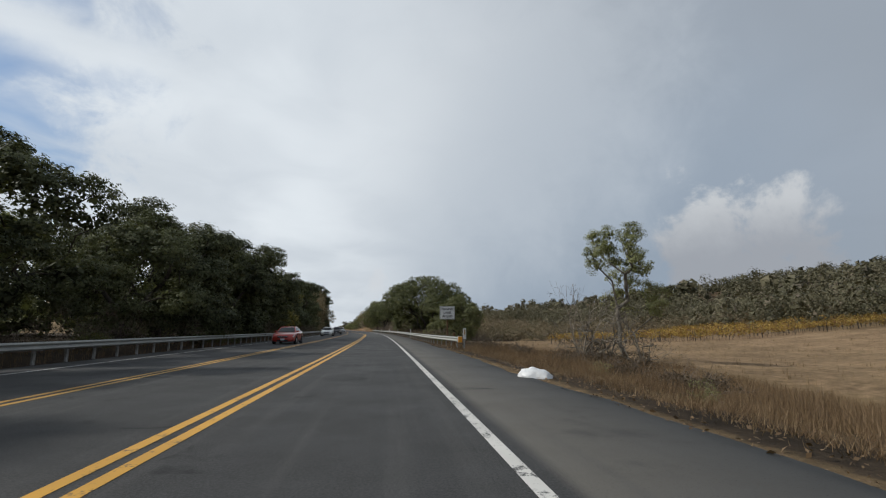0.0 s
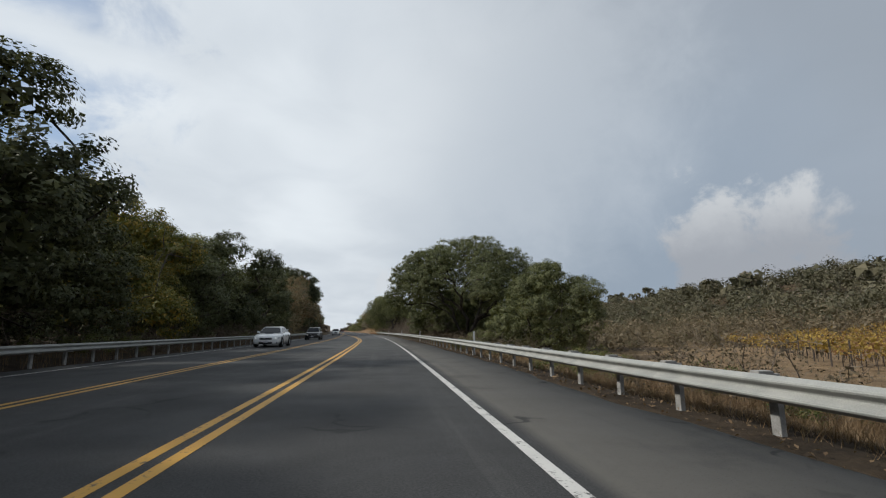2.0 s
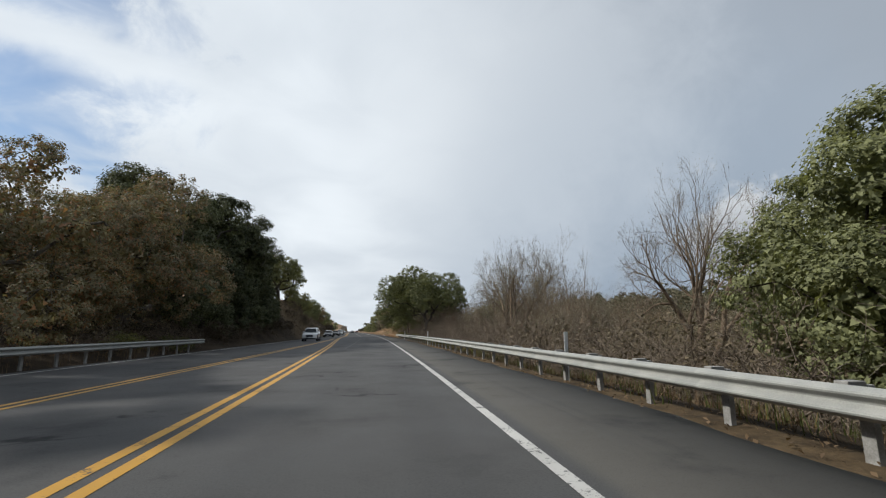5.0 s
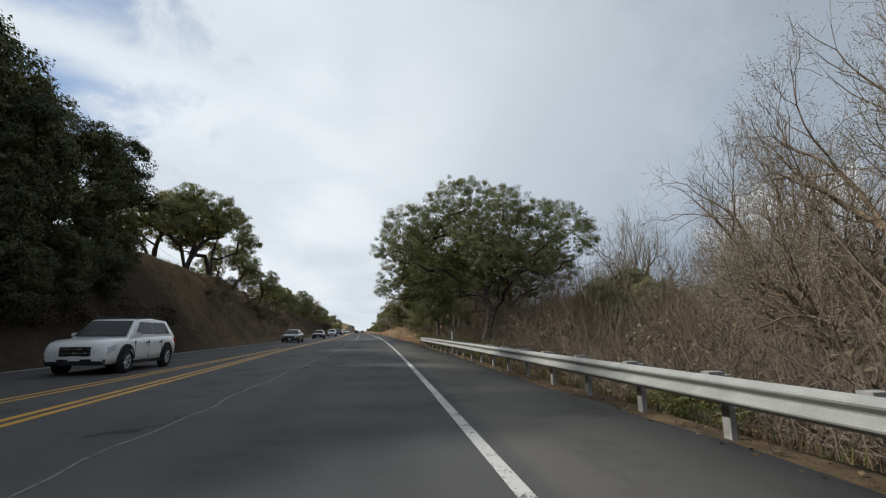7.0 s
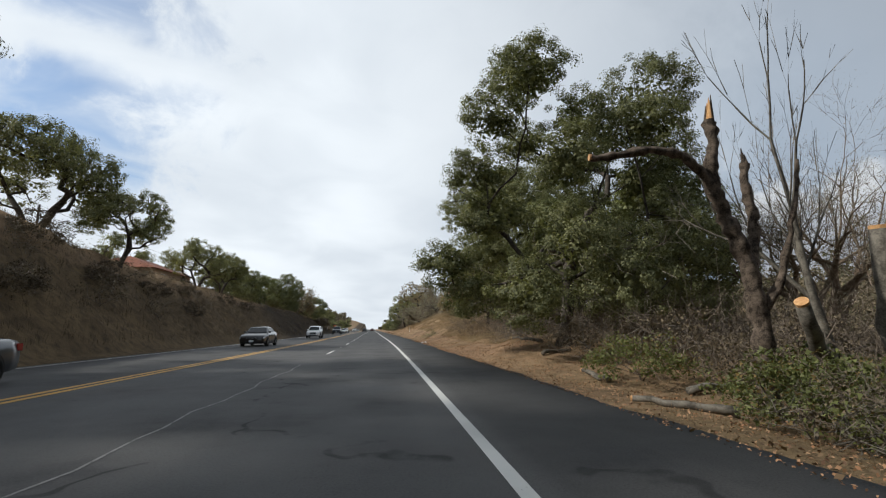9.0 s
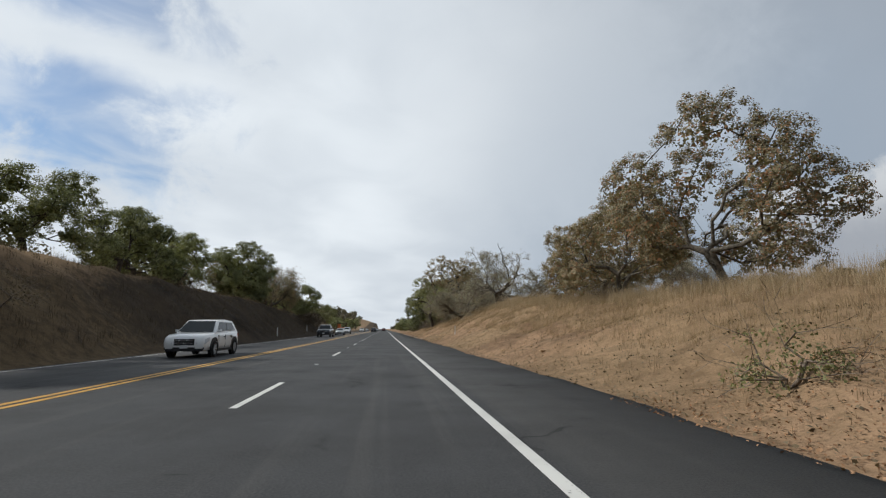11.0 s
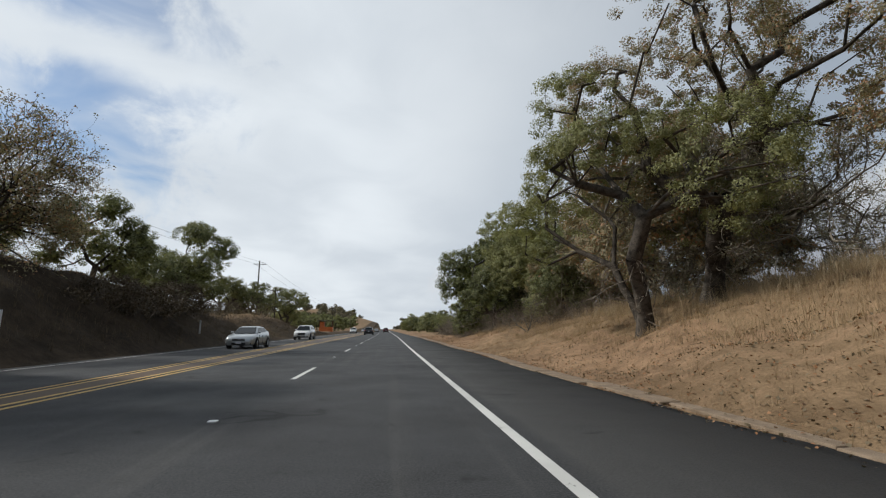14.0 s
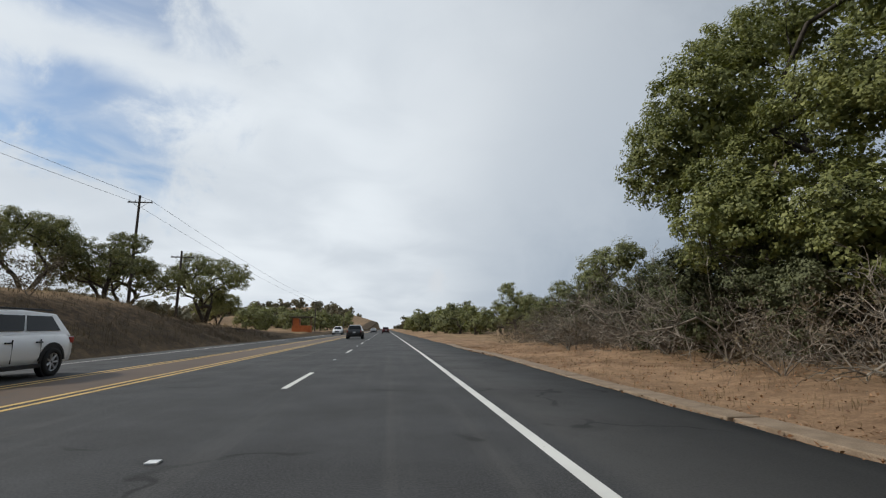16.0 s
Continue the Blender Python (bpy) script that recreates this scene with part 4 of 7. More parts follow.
BRAMBLE = [stock(shrub(101 + k, 1.5, 1.4, 26, 120, 0.036, IVY, TWIG, "low green bramble thicket", "bramble_bush", 1)) for k in range(2)]
WEED = [stock(shrub(111 + k, 0.7, 0.95, 14, 60, 0.026, OAKL, TWIG, "grey-green roadside weed clump", "weed_clump", 2)) for k in range(2)]
DEAD = [stock(shrub(121 + k, 1.7, 2.2, 22, 0, 0.05, SCRUB, BARKG, "dead leafless bush with pale twisted branches", "dead_bush", 3, thick=1.5)) for k in range(2)]
MOUND = [stock(shrub(161 + k, 2.5, 3.0, 56, 75, 0.06, SCRUBD, TWIG, "large rounded dark brown bush on the bank", "round_bush", 2)) for k in range(2)]
DWEED = [stock(shrub(171 + k, 0.75, 0.6, 16, 50, 0.03, SCRUBD, TWIG, "low dark dry weed clump on the verge", "weed_clump", 1)) for k in range(2)]
FALLEN = [stock(shrub(181 + k, 2.6, 2.4, 34, 0, 0.05, SCRUB, DEADW, "heap of pale grey dead branches", "dead_branches", 3, "brush", 2.0)) for k in range(2)]
SNAGS = [stock(bare_tree(191 + k, 3.6, 2.3, 3, "small dead tree with pale bare crooked branches", DEADW, 6, None, 0.6, 0.075, angle=34, up=0.04, wander=0.16, side=0.5, name="dead_tree", thin=0.006)) for k in range(2)]
YTREE = stock(live_oak(131, 12.5, 5.2, 80, 0.075, YGREEN, BARKG, 0.36, 2, -0.5, 0.2, "yellowing deciduous tree among the oaks", 0.5, gaps=0.2))

R = random.Random(5)
G = random.Random(9)
for i in range(60):
    y = G.uniform(12, 46)
    put(DWEED[i % 2], y, 4.9 + (46 - y) * 0.05 + G.uniform(0, 2.2), G.uniform(0.55, 1.05), G.uniform(0, 360), sink=0.05, label="low dark dry weed clump on the verge", group="weed clumps on the verge")
for i in range(40):
    put((WEED + BRAMBLE + BRUSH)[i % 7], G.uniform(44, 112), G.uniform(4.0, 7.0), G.uniform(0.45, 0.75), G.uniform(0, 360), group="weeds behind the guard rail")
# left: dense oaks behind the guard rail
for i, (y, d, s) in enumerate(((3, -19, 0.95), (9, -25, 1.05), (15, -18.5, 0.82), (23, -20, 0.92), (28, -26, 0.9), (34, -18.8, 0.88), (41, -19.5, 1.1), (48, -25, 1.15), (52, -19, 1.12), (57, -20, 1.05),
                               (64.5, -18.8, 1.16), (69, -24, 1.12), (72, -20, 0.86), (86, -25, 1.08), (91, -20.0, 1.0), (98, -24.5, 1.1), (104, -25, 1.15), (108.5, -21.0, 1.1), (116, -23, 0.95), (123, -20.5, 0.92), (130, -21, 0.92))):
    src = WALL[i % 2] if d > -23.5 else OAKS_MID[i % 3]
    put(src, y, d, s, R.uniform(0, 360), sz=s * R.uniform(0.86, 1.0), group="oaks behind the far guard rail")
for y, d, s, k in ((138, -20.5, 0.98, 0), (145, -21.5, 1.08, 1), (151, -20.0, 1.1, 0)):
    put(RUSTY[k], y, d, s, y * 13, group="browning oaks by the road")
put(YTREE, 78, -18.5, 1.0, 40)
put(YTREE, 83.5, -19.5, 0.8, 160)
for i in range(26):
    y = 1 + i * 6.1
    put(BRUSH[i % 3], y, R.uniform(-17.5, -16), R.uniform(0.75, 1.1), R.uniform(0, 360), group="scrub under the oaks")
for i in range(12):
    put(BRAMBLE[i % 2], R.uniform(4, 150), R.uniform(-16.6, -15.6), R.uniform(0.6, 1.0), R.uniform(0, 360), group="brambles under the oaks")
for i, (y, d, s) in enumerate(((163, -18.6, 0.5), (168, -17.8, 0.48), (172.5, -17.6, 0.5), (177, -17.2, 0.46), (181.5, -17.6, 0.48), (186, -17.8, 0.42), (190.5, -18.6, 0.42), (194.5, -19.4, 0.36))):
    put(WALL[i % 2], y, d, s, y * 41, sink=1.2, label="low bushy oak on the shaded bank foot")
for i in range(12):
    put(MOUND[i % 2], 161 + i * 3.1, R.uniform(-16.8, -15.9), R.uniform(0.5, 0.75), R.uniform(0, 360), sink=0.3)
# left: oaks on and above the cut bank
for i, (y, d, s) in enumerate(((158, -22, 1.15), (166, -23, 1.2), (172, -21.5, 1.2), (181, -24, 1.1), (188, -24, 0.95), (196, -25, 0.9), (204, -27, 1.0), (176, -19.5, 0.9), (184, -20, 0.72))):
    put(WALL[i % 2], y, d, s, R.uniform(0, 360), group="oaks above the bank")
for y, d, s, k in ((214.5, -21.9, 1.0, 1), (223, -22.2, 1.0, 0), (218, -27, 1.0, 2), (240.5, -24.6, 0.92, 1), (244, -20.6, 0.62, 2), (267.7, -23.6, 0.70, 0), (274.2, -22.7, 0.62, 1)):
    put(OAKS_OPEN[k], y, d, s, R.uniform(0, 360), group="open oaks on the bank crest")
for y, d, s, k in ((252, -52, 0.8, 0), (262, -58, 0.9, 1), (283, -42, 0.8, 2), (288, -27, 0.62, 0), (296, -25, 0.62, 1), (303, -27, 0.68, 2), (310, -25.5, 0.6, 0), (318, -33, 0.8, 1)):
    put(OAKS_MID[k], y, d, s, R.uniform(0, 360), group="oaks above the bank")
put(OAKS[1], 331.5, -25.5, 0.82, 30)
put(OAKS[0], 336, -27.5, 0.62, 130)
put(OAKS[2], 333, -24.6, 0.66, 250)
put(OAKS_MID[0], 352, -27, 0.55, 60)
put(LICHENS[0], 322, -30, 0.9, 70)
put(LICHENS[1], 345.5, -24.0, 1.12, 200)
put(LICHENS[0], 350, -25.0, 1.0, 300)
put(OAKS_MID[0], 360, -24, 0.62, 90)
put(OAKS[2], 371, -22.5, 0.74, 150)
put(OAKS_MID[2], 377, -27, 0.62, 210)
for y, d, s, k in ((402, -33, 0.78, 0), (409, -31, 0.8, 1), (414, -27.5, 0.74, 2), (421, -29.5, 0.78, 0), (429.5, -24.2, 0.98, 0), (436, -24.8, 0.55, 1), (397, -38, 0.9, 2)):
    put(OAKS_OPEN[k], y, d, s, R.uniform(0, 360), group="open oaks past the bank")
for y, d, s in ((372, -18.5, 1.2), (378, -19.5, 1.1), (239, -18, 1.0), (222, -18, 0.9), (251, -17.5, 1.0), (395, -20, 1.0), (401, -24, 1.2), (228, -16.5, 0.9), (236, -17, 1.0), (232, -18.5, 0.8), (262, -16.8, 0.7), (211, -17, 1.0), (216, -18.6, 1.1), (219, -16.4, 0.8), (225, -19.4, 1.1), (243, -16.6, 0.9), (247, -19, 1.0), (256, -18.4, 0.9), (268, -17.6, 0.9), (274, -16.8, 0.8)):
    put(BRUSH[int(y) % 3], y, d, s, R.uniform(0, 360), group="scrub on the bank")
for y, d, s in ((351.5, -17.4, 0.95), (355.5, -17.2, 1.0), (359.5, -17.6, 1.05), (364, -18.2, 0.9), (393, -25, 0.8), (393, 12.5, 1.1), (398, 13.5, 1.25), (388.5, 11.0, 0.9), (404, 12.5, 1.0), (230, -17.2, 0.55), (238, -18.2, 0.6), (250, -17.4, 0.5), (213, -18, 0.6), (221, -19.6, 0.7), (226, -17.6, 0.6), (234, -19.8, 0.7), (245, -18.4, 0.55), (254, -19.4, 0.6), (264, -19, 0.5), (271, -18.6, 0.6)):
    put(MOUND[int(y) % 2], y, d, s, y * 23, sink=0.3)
for i in range(34):
    y = R.uniform(508, 690)
    put(OAKS_FAR[i % 3], y, R.uniform(-60, -24), R.uniform(0.6, 0.95), R.uniform(0, 360), group="oaks far along the road")
for y, d, s in ((452, -25.5, 0.42), (461, -26, 0.45), (470, -28, 0.5), (478, -31, 0.55)):
    put(OAKS_FAR[int(y) % 3], y, d, s, y * 3, group="oaks far along the road")
# right: small tree with dead bushes by the open verge
put(stock(live_oak(141, 8.0, 1.8, 90, 0.03, OAK, BARKG, 0.76, 1, -0.75, 0.11, "slender young oak with a small dense crown", 0.2, rz=1.8, gaps=0.1, solid=0.5, tuft=9.0, oval=True)), 23.8, 11.2, 1.0, 20)
put(stock(live_oak(142, 5.8, 1.9, 80, 0.042, OAKL, BARKG, 0.55, 2, -0.3, 0.07, "slender young oak with light olive leaves", 0.7, gaps=0.4, solid=0.2)), 25.8, 13.4, 1.0, 120)
for y, d, s in ((24.6, 10.8, 1.3), (23.4, 9.4, 1.35), (21.8, 11.2, 0.9), (22.4, 8.4, 0.7)):
    put(DEAD[int(y) % 2], y, d, s, R.uniform(0, 360))
for y, d, s, k, t in ((23.0, 8.6, 1.1, 0, 150), (24.2, 10.6, 0.9, 1, 20)):
    put(SNAGS[k], y, d, s, t, group="dead trees by the verge")
# right: big oaks beyond the field
OB = stock(live_oak(157, 9.2, 5.6, 130, 0.05, OAK, BARK, 0.5, 2, -0.95, 0.24, "dense round evergreen oak by the field", 0.2, dead=14))
OA = stock(live_oak(151, 14.0, 10.4, 150, 0.048, OAK, BARK, 0.5, 5, -0.2, 0.42, "large many-stemmed evergreen oak leaning over the guard rail", 0.3, (-0.6, 0), gaps=0.1, solid=0.5, dead=70, reach=2.6, extra=((-8.4, 0.5, 5.8, 1.9), (-7.4, -1, 8.4, 2.2), (-5.6, 1.5, 10.4, 2.0))))
put(OA, 104.5, 9.2, 1.0, 0)
put(OB, 87.5, 13.2, 1.0, 0, label="dense round evergreen oak by the field")
put(OAKS[2], 94, 14.5, 0.7, 200)
for y, d, s, k in ((109.5, 8.8, 0.4, 0), (101, 12, 0.42, 1), (106, 12.5, 0.45, 2), (98, 9.5, 0.3, 1)):
    put(OAKS_MID[k], y, d, s, y * 17, sink=0.9, label="low dark bushy oak under the large oak")
for y, d, s in ((100, 7.6, 0.75), (103, 6.6, 0.7), (106, 7.2, 0.8), (108.5, 6.4, 0.65), (111, 7.5, 0.8)):
    put(MOUND[int(y) % 2], y, d, s, y * 29, sink=0.3, label="dark brown brush under the large oak")
for y, d, s, k in ((112, 15, 0.95, 0), (113, 6.4, 0.62, 1), (119, 12, 0.85, 2), (127, 16, 0.9, 0), (124, 9, 0.6, 1)):
    put(OAKS[k], y, d, s, R.uniform(0, 360))
put(stock(shrub(143, 1.6, 3.0, 18, 50, 0.1, REDLEAF, TWIG, "red-leaved poison oak vine in the oak", "red_vine", 1)), 97.5, 16.2, 1.0, 0, z=4.6)
# right: bare creek-side trees and scrub
for y, d, s, k, t in ((174.1, 15.2, 0.98, 0, 20), (177.5, 14.2, 0.88, 1, 140), (190, 25, 1.2, 0, 70), (150, 13, 0.7, 1, 60), (141, 16, 0.8, 0, 200), (194, 27, 1.2, 1, 300), (206, 24, 0.95, 0, 100), (216, 17, 0.7, 1, 10), (214, 12, 0.55, 0, 60), (227, 16, 0.75, 1, 200)):
    put(BARES[k], y, d, s, t)
for y, d, s, k, t in ((191, 9.5, 0.5, 1, 30), (194.5, 12.5, 0.6, 0, 80), (203, 11.5, 0.55, 1, 150), (206, 8.2, 0.42, 0, 200), (209.5, 11, 0.5, 1, 260), (199, 15, 0.6, 0, 310), (188, 14, 0.5, 1, 10), (183, 19, 0.6, 0, 40), (187, 24, 0.7, 1, 90), (179, 25, 0.62, 0, 130), (193, 20, 0.66, 1, 170), (198, 26, 0.72, 0, 220), (205, 17, 0.6, 1, 270), (172, 21, 0.55, 1, 320), (168, 12, 0.4, 0, 15), (182, 11, 0.42, 1, 75), (210, 22, 0.62, 0, 115), (162, 15, 0.42, 1, 200), (155, 11, 0.36, 0, 260)):
    put(SAPLING[k], y, d, s, t)
for i in range(12):
    put(SAPLING[i % 2], 168 + i * 4.2, 20 + (i * 7) % 17, 0.55 + 0.06 * (i % 4), i * 77, group="leafless saplings along the creek")
for y, d, s in ((24.2, 10.0, 0.42), (23.0, 11.4, 0.38)):
    put(MOUND[int(y) % 2], y, d, s, y * 29, sink=0.3, label="dark brown brush round the young oak")
for y, d, s, k in ((209, 19, 0.5, 0), (203, 18, 0.6, 2), (196, 17, 0.5, 1)):
    put(OAKS_MID[k], y, d, s, y * 31)
for i in range(62):
    y = R.uniform(104, 206)
    put(BRUSH[i % 3], y, R.uniform(5.6, 12) if i % 3 else R.uniform(12, 26), R.uniform(0.8, 1.5), R.uniform(0, 360), group="creek-side scrub")
OC = stock(live_oak(152, 14.5, 8.4, 140, 0.038, OAK, BARK, 0.56, 2, -0.3, 0.36, "large evergreen oak with limbs reaching over the road edge", 0.6, (0.6, 0), gaps=0.25, solid=0.28, dead=26, reach=2.2, tuft=8.0, oval=True, extra=((-6.9, 3.8, 6.2, 1.9), (-5.2, 5.0, 5.4, 1.6), (-5.2, 3.2, 8.8, 2.3), (-3.4, 5.2, 10.8, 2.4), (-2.6, 5.4, 5.0, 1.4), (-5.6, 0, 10.2, 2.3))))
put(OC, 197.0, 6.5, 0.95, 0, sink=0.4)
put(OC, 205.0, 9.3, 0.86, 0, sink=0.4)
put(BARES[1], 201.0, 11.6, 0.7, 150, sink=0.4)
for y, d, s, k in ((233, 12.5, 0.8, 0), (240, 11.5, 0.8, 2), (250, 18, 0.8, 1), (205, 21, 0.7, 1)):
    put(OAKS[k], y, d, s, R.uniform(0, 360), group="oaks at the edge of the verge")
OE = stock(live_oak(153, 16.2, 8.6, 150, 0.044, OAKL, BARK, 0.5, 2, -0.8, 0.36, "large evergreen oak with olive-green leaves low to the bank", 0.4, (-0.6, 0), gaps=0.1, dead=50, extra=((-2.7, -2.5, 6.2, 2.2), (-0.5, -3.2, 7.4, 2.2), (-2.0, -2.2, 9.0, 2.3), (1.5, -3.5, 9.5, 2.3))))
OD = stock(live_oak(154, 14.6, 5.8, 140, 0.041, OAKL, BARK, 0.52, 1, -0.95, 0.26, "narrow dense evergreen oak at the verge", 0.6, rz=7.0, dead=40, tuft=8.5, oval=True, extra=((-2.0, -3.4, 2.0, 1.6), (1.2, -4.0, 2.6, 1.9), (3.6, -3.0, 3.6, 1.9), (-4.9, 0, 3.6, 1.4), (-3.6, 1, 2.6, 1.6), (4.6, 0.5, 11.6, 2.4), (4.8, 0, 8.6, 1.8))))
put(OD, 229.0, 6.6, 1.0, 0)
put(OE, 247.5, 11.2, 1.0, 0)
for y, d, s, t in ((230.5, 7.4, 0.9, 20), (234, 7.6, 1.0, 100), (237.5, 8.4, 1.0, 170), (224, 7.2, 0.8, 240), (212.5, 6.0, 0.7, 300), (241, 8.8, 0.9, 30)):
    put(FALLEN[int(y) % 2], y, d, s, t, sink=0.5, group="heaps of dead branches")
for y, d, s, t in ((215.6, 5.6, 1.0, 20), (216.4, 7.2, 1.0, 80), (215.6, 8.4, 0.9, 140), (218.6, 7.6, 1.0, 200), (216.8, 9.4, 1.2, 260), (220.5, 5.2, 0.9, 310), (216.5, 5.4, 0.9, 35)):
    put(BRAMBLE[int(y) % 2], y, d, s, t, label="green and yellow bramble round the broken oak", group="green brambles beside the verge")
for y, d, s, t in ((214.8, 5.0, 0.5, 50), (213.6, 5.4, 0.55, 170), (215.4, 5.8, 0.5, 260), (223.5, 5.6, 0.6, 20), (225, 6.8, 0.8, 80), (227.2, 5.8, 0.6, 140), (229, 6.6, 0.7, 200), (222, 7.0, 0.9, 310), (233, 7.0, 0.7, 10)):
    put(BRUSH[int(y * 2) % 3], y, d, s, t, group="scrub under the oaks")
put(OAKS_MID[1], 259, 10.4, 0.5, 40)
put(OAKS[1], 253, 14, 0.75, 80)
for i in range(11):
    y = R.uniform(201, 213)
    put(BRAMBLE[i % 2], y, R.uniform(4.8, 8.5), R.uniform(0.5, 0.85), R.uniform(0, 360), group="green brambles beside the verge")
for i in range(15):
    y = R.uniform(150, 205)
    put(BRAMBLE[i % 2], y, R.uniform(4.6, 8.0), R.uniform(0.5, 0.9), R.uniform(0, 360), group="green brambles below the guard rail")
for i in range(22):
    y = R.uniform(216, 262)
    put(BRUSH[i % 3], y, R.uniform(6.5, 12), R.uniform(0.5, 0.95), R.uniform(0, 360), group="scrub under the oaks")
# right: oaks on the golden bank
for y, d, s, k, t in ((313, 12.4, 1.05, 0, 10), (321.5, 9.6, 0.8, 1, 120), (309, 23, 0.9, 2, 250), (328, 12.0, 0.8, 0, 200), (299, 23, 0.8, 1, 90), (324, 16, 0.9, 2, 300)):
    put(TANOAK[k % 2], y, d, s * 1.12, t, sz=s * 0.86, group="tan oaks on the golden bank")
for y, d, s, k in ((275, 13, 0.7, 0), (283, 12.5, 0.62, 1), (291, 15, 0.7, 0), (334, 11.8, 0.5, 1), (347.5, 12.4, 0.95, 1), (353, 15, 0.85, 0), (357, 12, 0.6, 1)):
    put(RUSTY[k], y, d, s, R.uniform(0, 360), group="browning oaks on the bank")
TR = stock(live_oak(73, 12.4, 7.0, 120, 0.036, RUST, BARK, 0.58, 2, -0.3, 0.42, "tall old oak with twisted dark limbs and browning leaves", 0.7, (0.8, 0), gaps=0.5, solid=0.0, dead=40, reach=2.6, tuft=9.0, oval=True))
TL = stock(live_oak(75, 9.4, 4.9, 100, 0.034, OAKL, BARK, 0.56, 2, -0.45, 0.3, "leaning old oak with twisted limbs and olive leaves", 0.6, (-0.8, 0), gaps=0.4, solid=0.0, dead=30, reach=2.0, tuft=9.0, oval=True))
put(TR, 341.8, 10.2, 1.0, 0)
put(TL, 341.2, 7.4, 1.0, 0)
put(TANOAK[1], 347.0, 13.6, 1.2, 160, sz=1.3)
put(TANOAK[0], 334, 12.5, 0.6, 300)
for i, (y, d, s) in enumerate(((360, 13.5, 0.7), (371.8, 9.2, 0.82), (357, 10.5, 0.5), (376, 15.0, 0.8))):
    put(OAKS[i % 3], y, d, s, R.uniform(0, 360), group="oaks along the verge")
OPENG = stock(live_oak(155, 11.5, 8.0, 150, 0.055, OAKL, BARKG, 0.5, 3, -0.3, 0.32, "broad open oak with olive leaves and grey limbs", 0.5, gaps=0.25, solid=0.5, dead=50))
put(OPENG, 366.5, 14.2, 1.0, 60)
OH = stock(live_oak(156, 15.6, 7.4, 150, 0.052, YOLIVE, BARK, 0.52, 3, -0.97, 0.34, "tall dense oak with bright olive-green leaves", 0.22, solid=1.3, dead=50, reach=3.0, extra=((-5.0, -1.0, 4.2, 2.0), (-3.6, -3.6, 3.4, 2.0), (1.0, -5.0, 3.6, 2.2), (-5.4, 1.5, 6.6, 2.0))))
put(OH, 386.8, 14.4, 1.0, 0)
for y, d, s in ((391, 9.4, 1.5), (394, 11, 1.7), (397.5, 9.8, 1.5), (400, 12, 1.6), (389, 8.6, 1.0)):
    put(DEAD[int(y) % 2], y, d, s, y * 37)
for y, d, s, t in ((386, 8.6, 1.0, 20), (389.5, 9.0, 1.2, 100), (393, 9.6, 1.3, 170), (396.5, 9.0, 1.2, 240), (400, 9.6, 1.1, 300), (372, 8.2, 1.0, 30), (376, 8.8, 1.1, 70), (380, 9.0, 1.0, 140), (368, 9.0, 0.9, 200)):
    put(FALLEN[int(y) % 2], y, d, s, t, sink=0.4, group="heaps of dead branches")
# low oaks added to stand in for the shade under the tall oak
for y, d, s in ((387.5, 10.6, 0.46), (384, 12.0, 0.5), (391, 12.6, 0.5), (391.5, 11.0, 0.36), (396, 11.8, 0.38), (400.5, 11.0, 0.34), (405, 12.0, 0.36)):
    put(WALL[int(y) % 2], y, d, s, y * 19, sink=0.9, label="low dark bushy oak added for shade behind the dead brush")
for i in range(26):
    y = R.uniform(352, 412)
    put((BRUSH + DEAD)[i % 5], y, R.uniform(7.0, 11), R.uniform(0.6, 1.1), R.uniform(0, 360), group="dry brush under the oaks")
for i in range(10):
    put(BRUSH[i % 3], R.uniform(268, 350), R.uniform(11, 13.5), R.uniform(0.5, 0.9), R.uniform(0, 360), group="scrub on the bank crest")
for i in range(46):
    y = 404 + i * 5.2
    put((OAKS_MID if y < 440 else OAKS_FAR)[i % 3], y, R.uniform(9.5, 20), R.uniform(0.42, 0.62) * (1 if y < 470 else 1.25), R.uniform(0, 360), group="oaks far along the road")


def far_woods(seed, n, y0, y1, d0, d1, name, label, leaf, step=1.0, per=20, size=0.55, heart=9):
    """A whole hillside of small crowns in one mesh."""
    rng = np.random.default_rng(seed)
    y = rng.uniform(y0, y1, n); d = d0 + (d1 - d0) * rng.random(n) ** 0.8
    r = rng.uniform(1.7, 5.2, n) * step
    P = np.stack([xw(y) + d, y, gz(y, d) + r * 0.8], 1)
    cl, rr = [], []
    for k in range(5):
        off = rng.normal(size=(n, 3)) * r[:, None] * 0.42
        cl.append(P + off); rr.append(r * 0.62)
    cl, rr = np.concatenate(cl), np.concatenate(rr)
    V, F = merge(leaves(cl, rr, per, size * step, rng, 0.8, shell=0.7, out=1.8, jitter=0.3), leaves(cl, rr * 0.8, heart, size * step * 2.1, rng, 0.8, shell=0.75, out=2.4, jitter=0.15))
    tagged(new(name, fast_mesh(name, V, F, leaf)), label, "woods", kind="stuff")


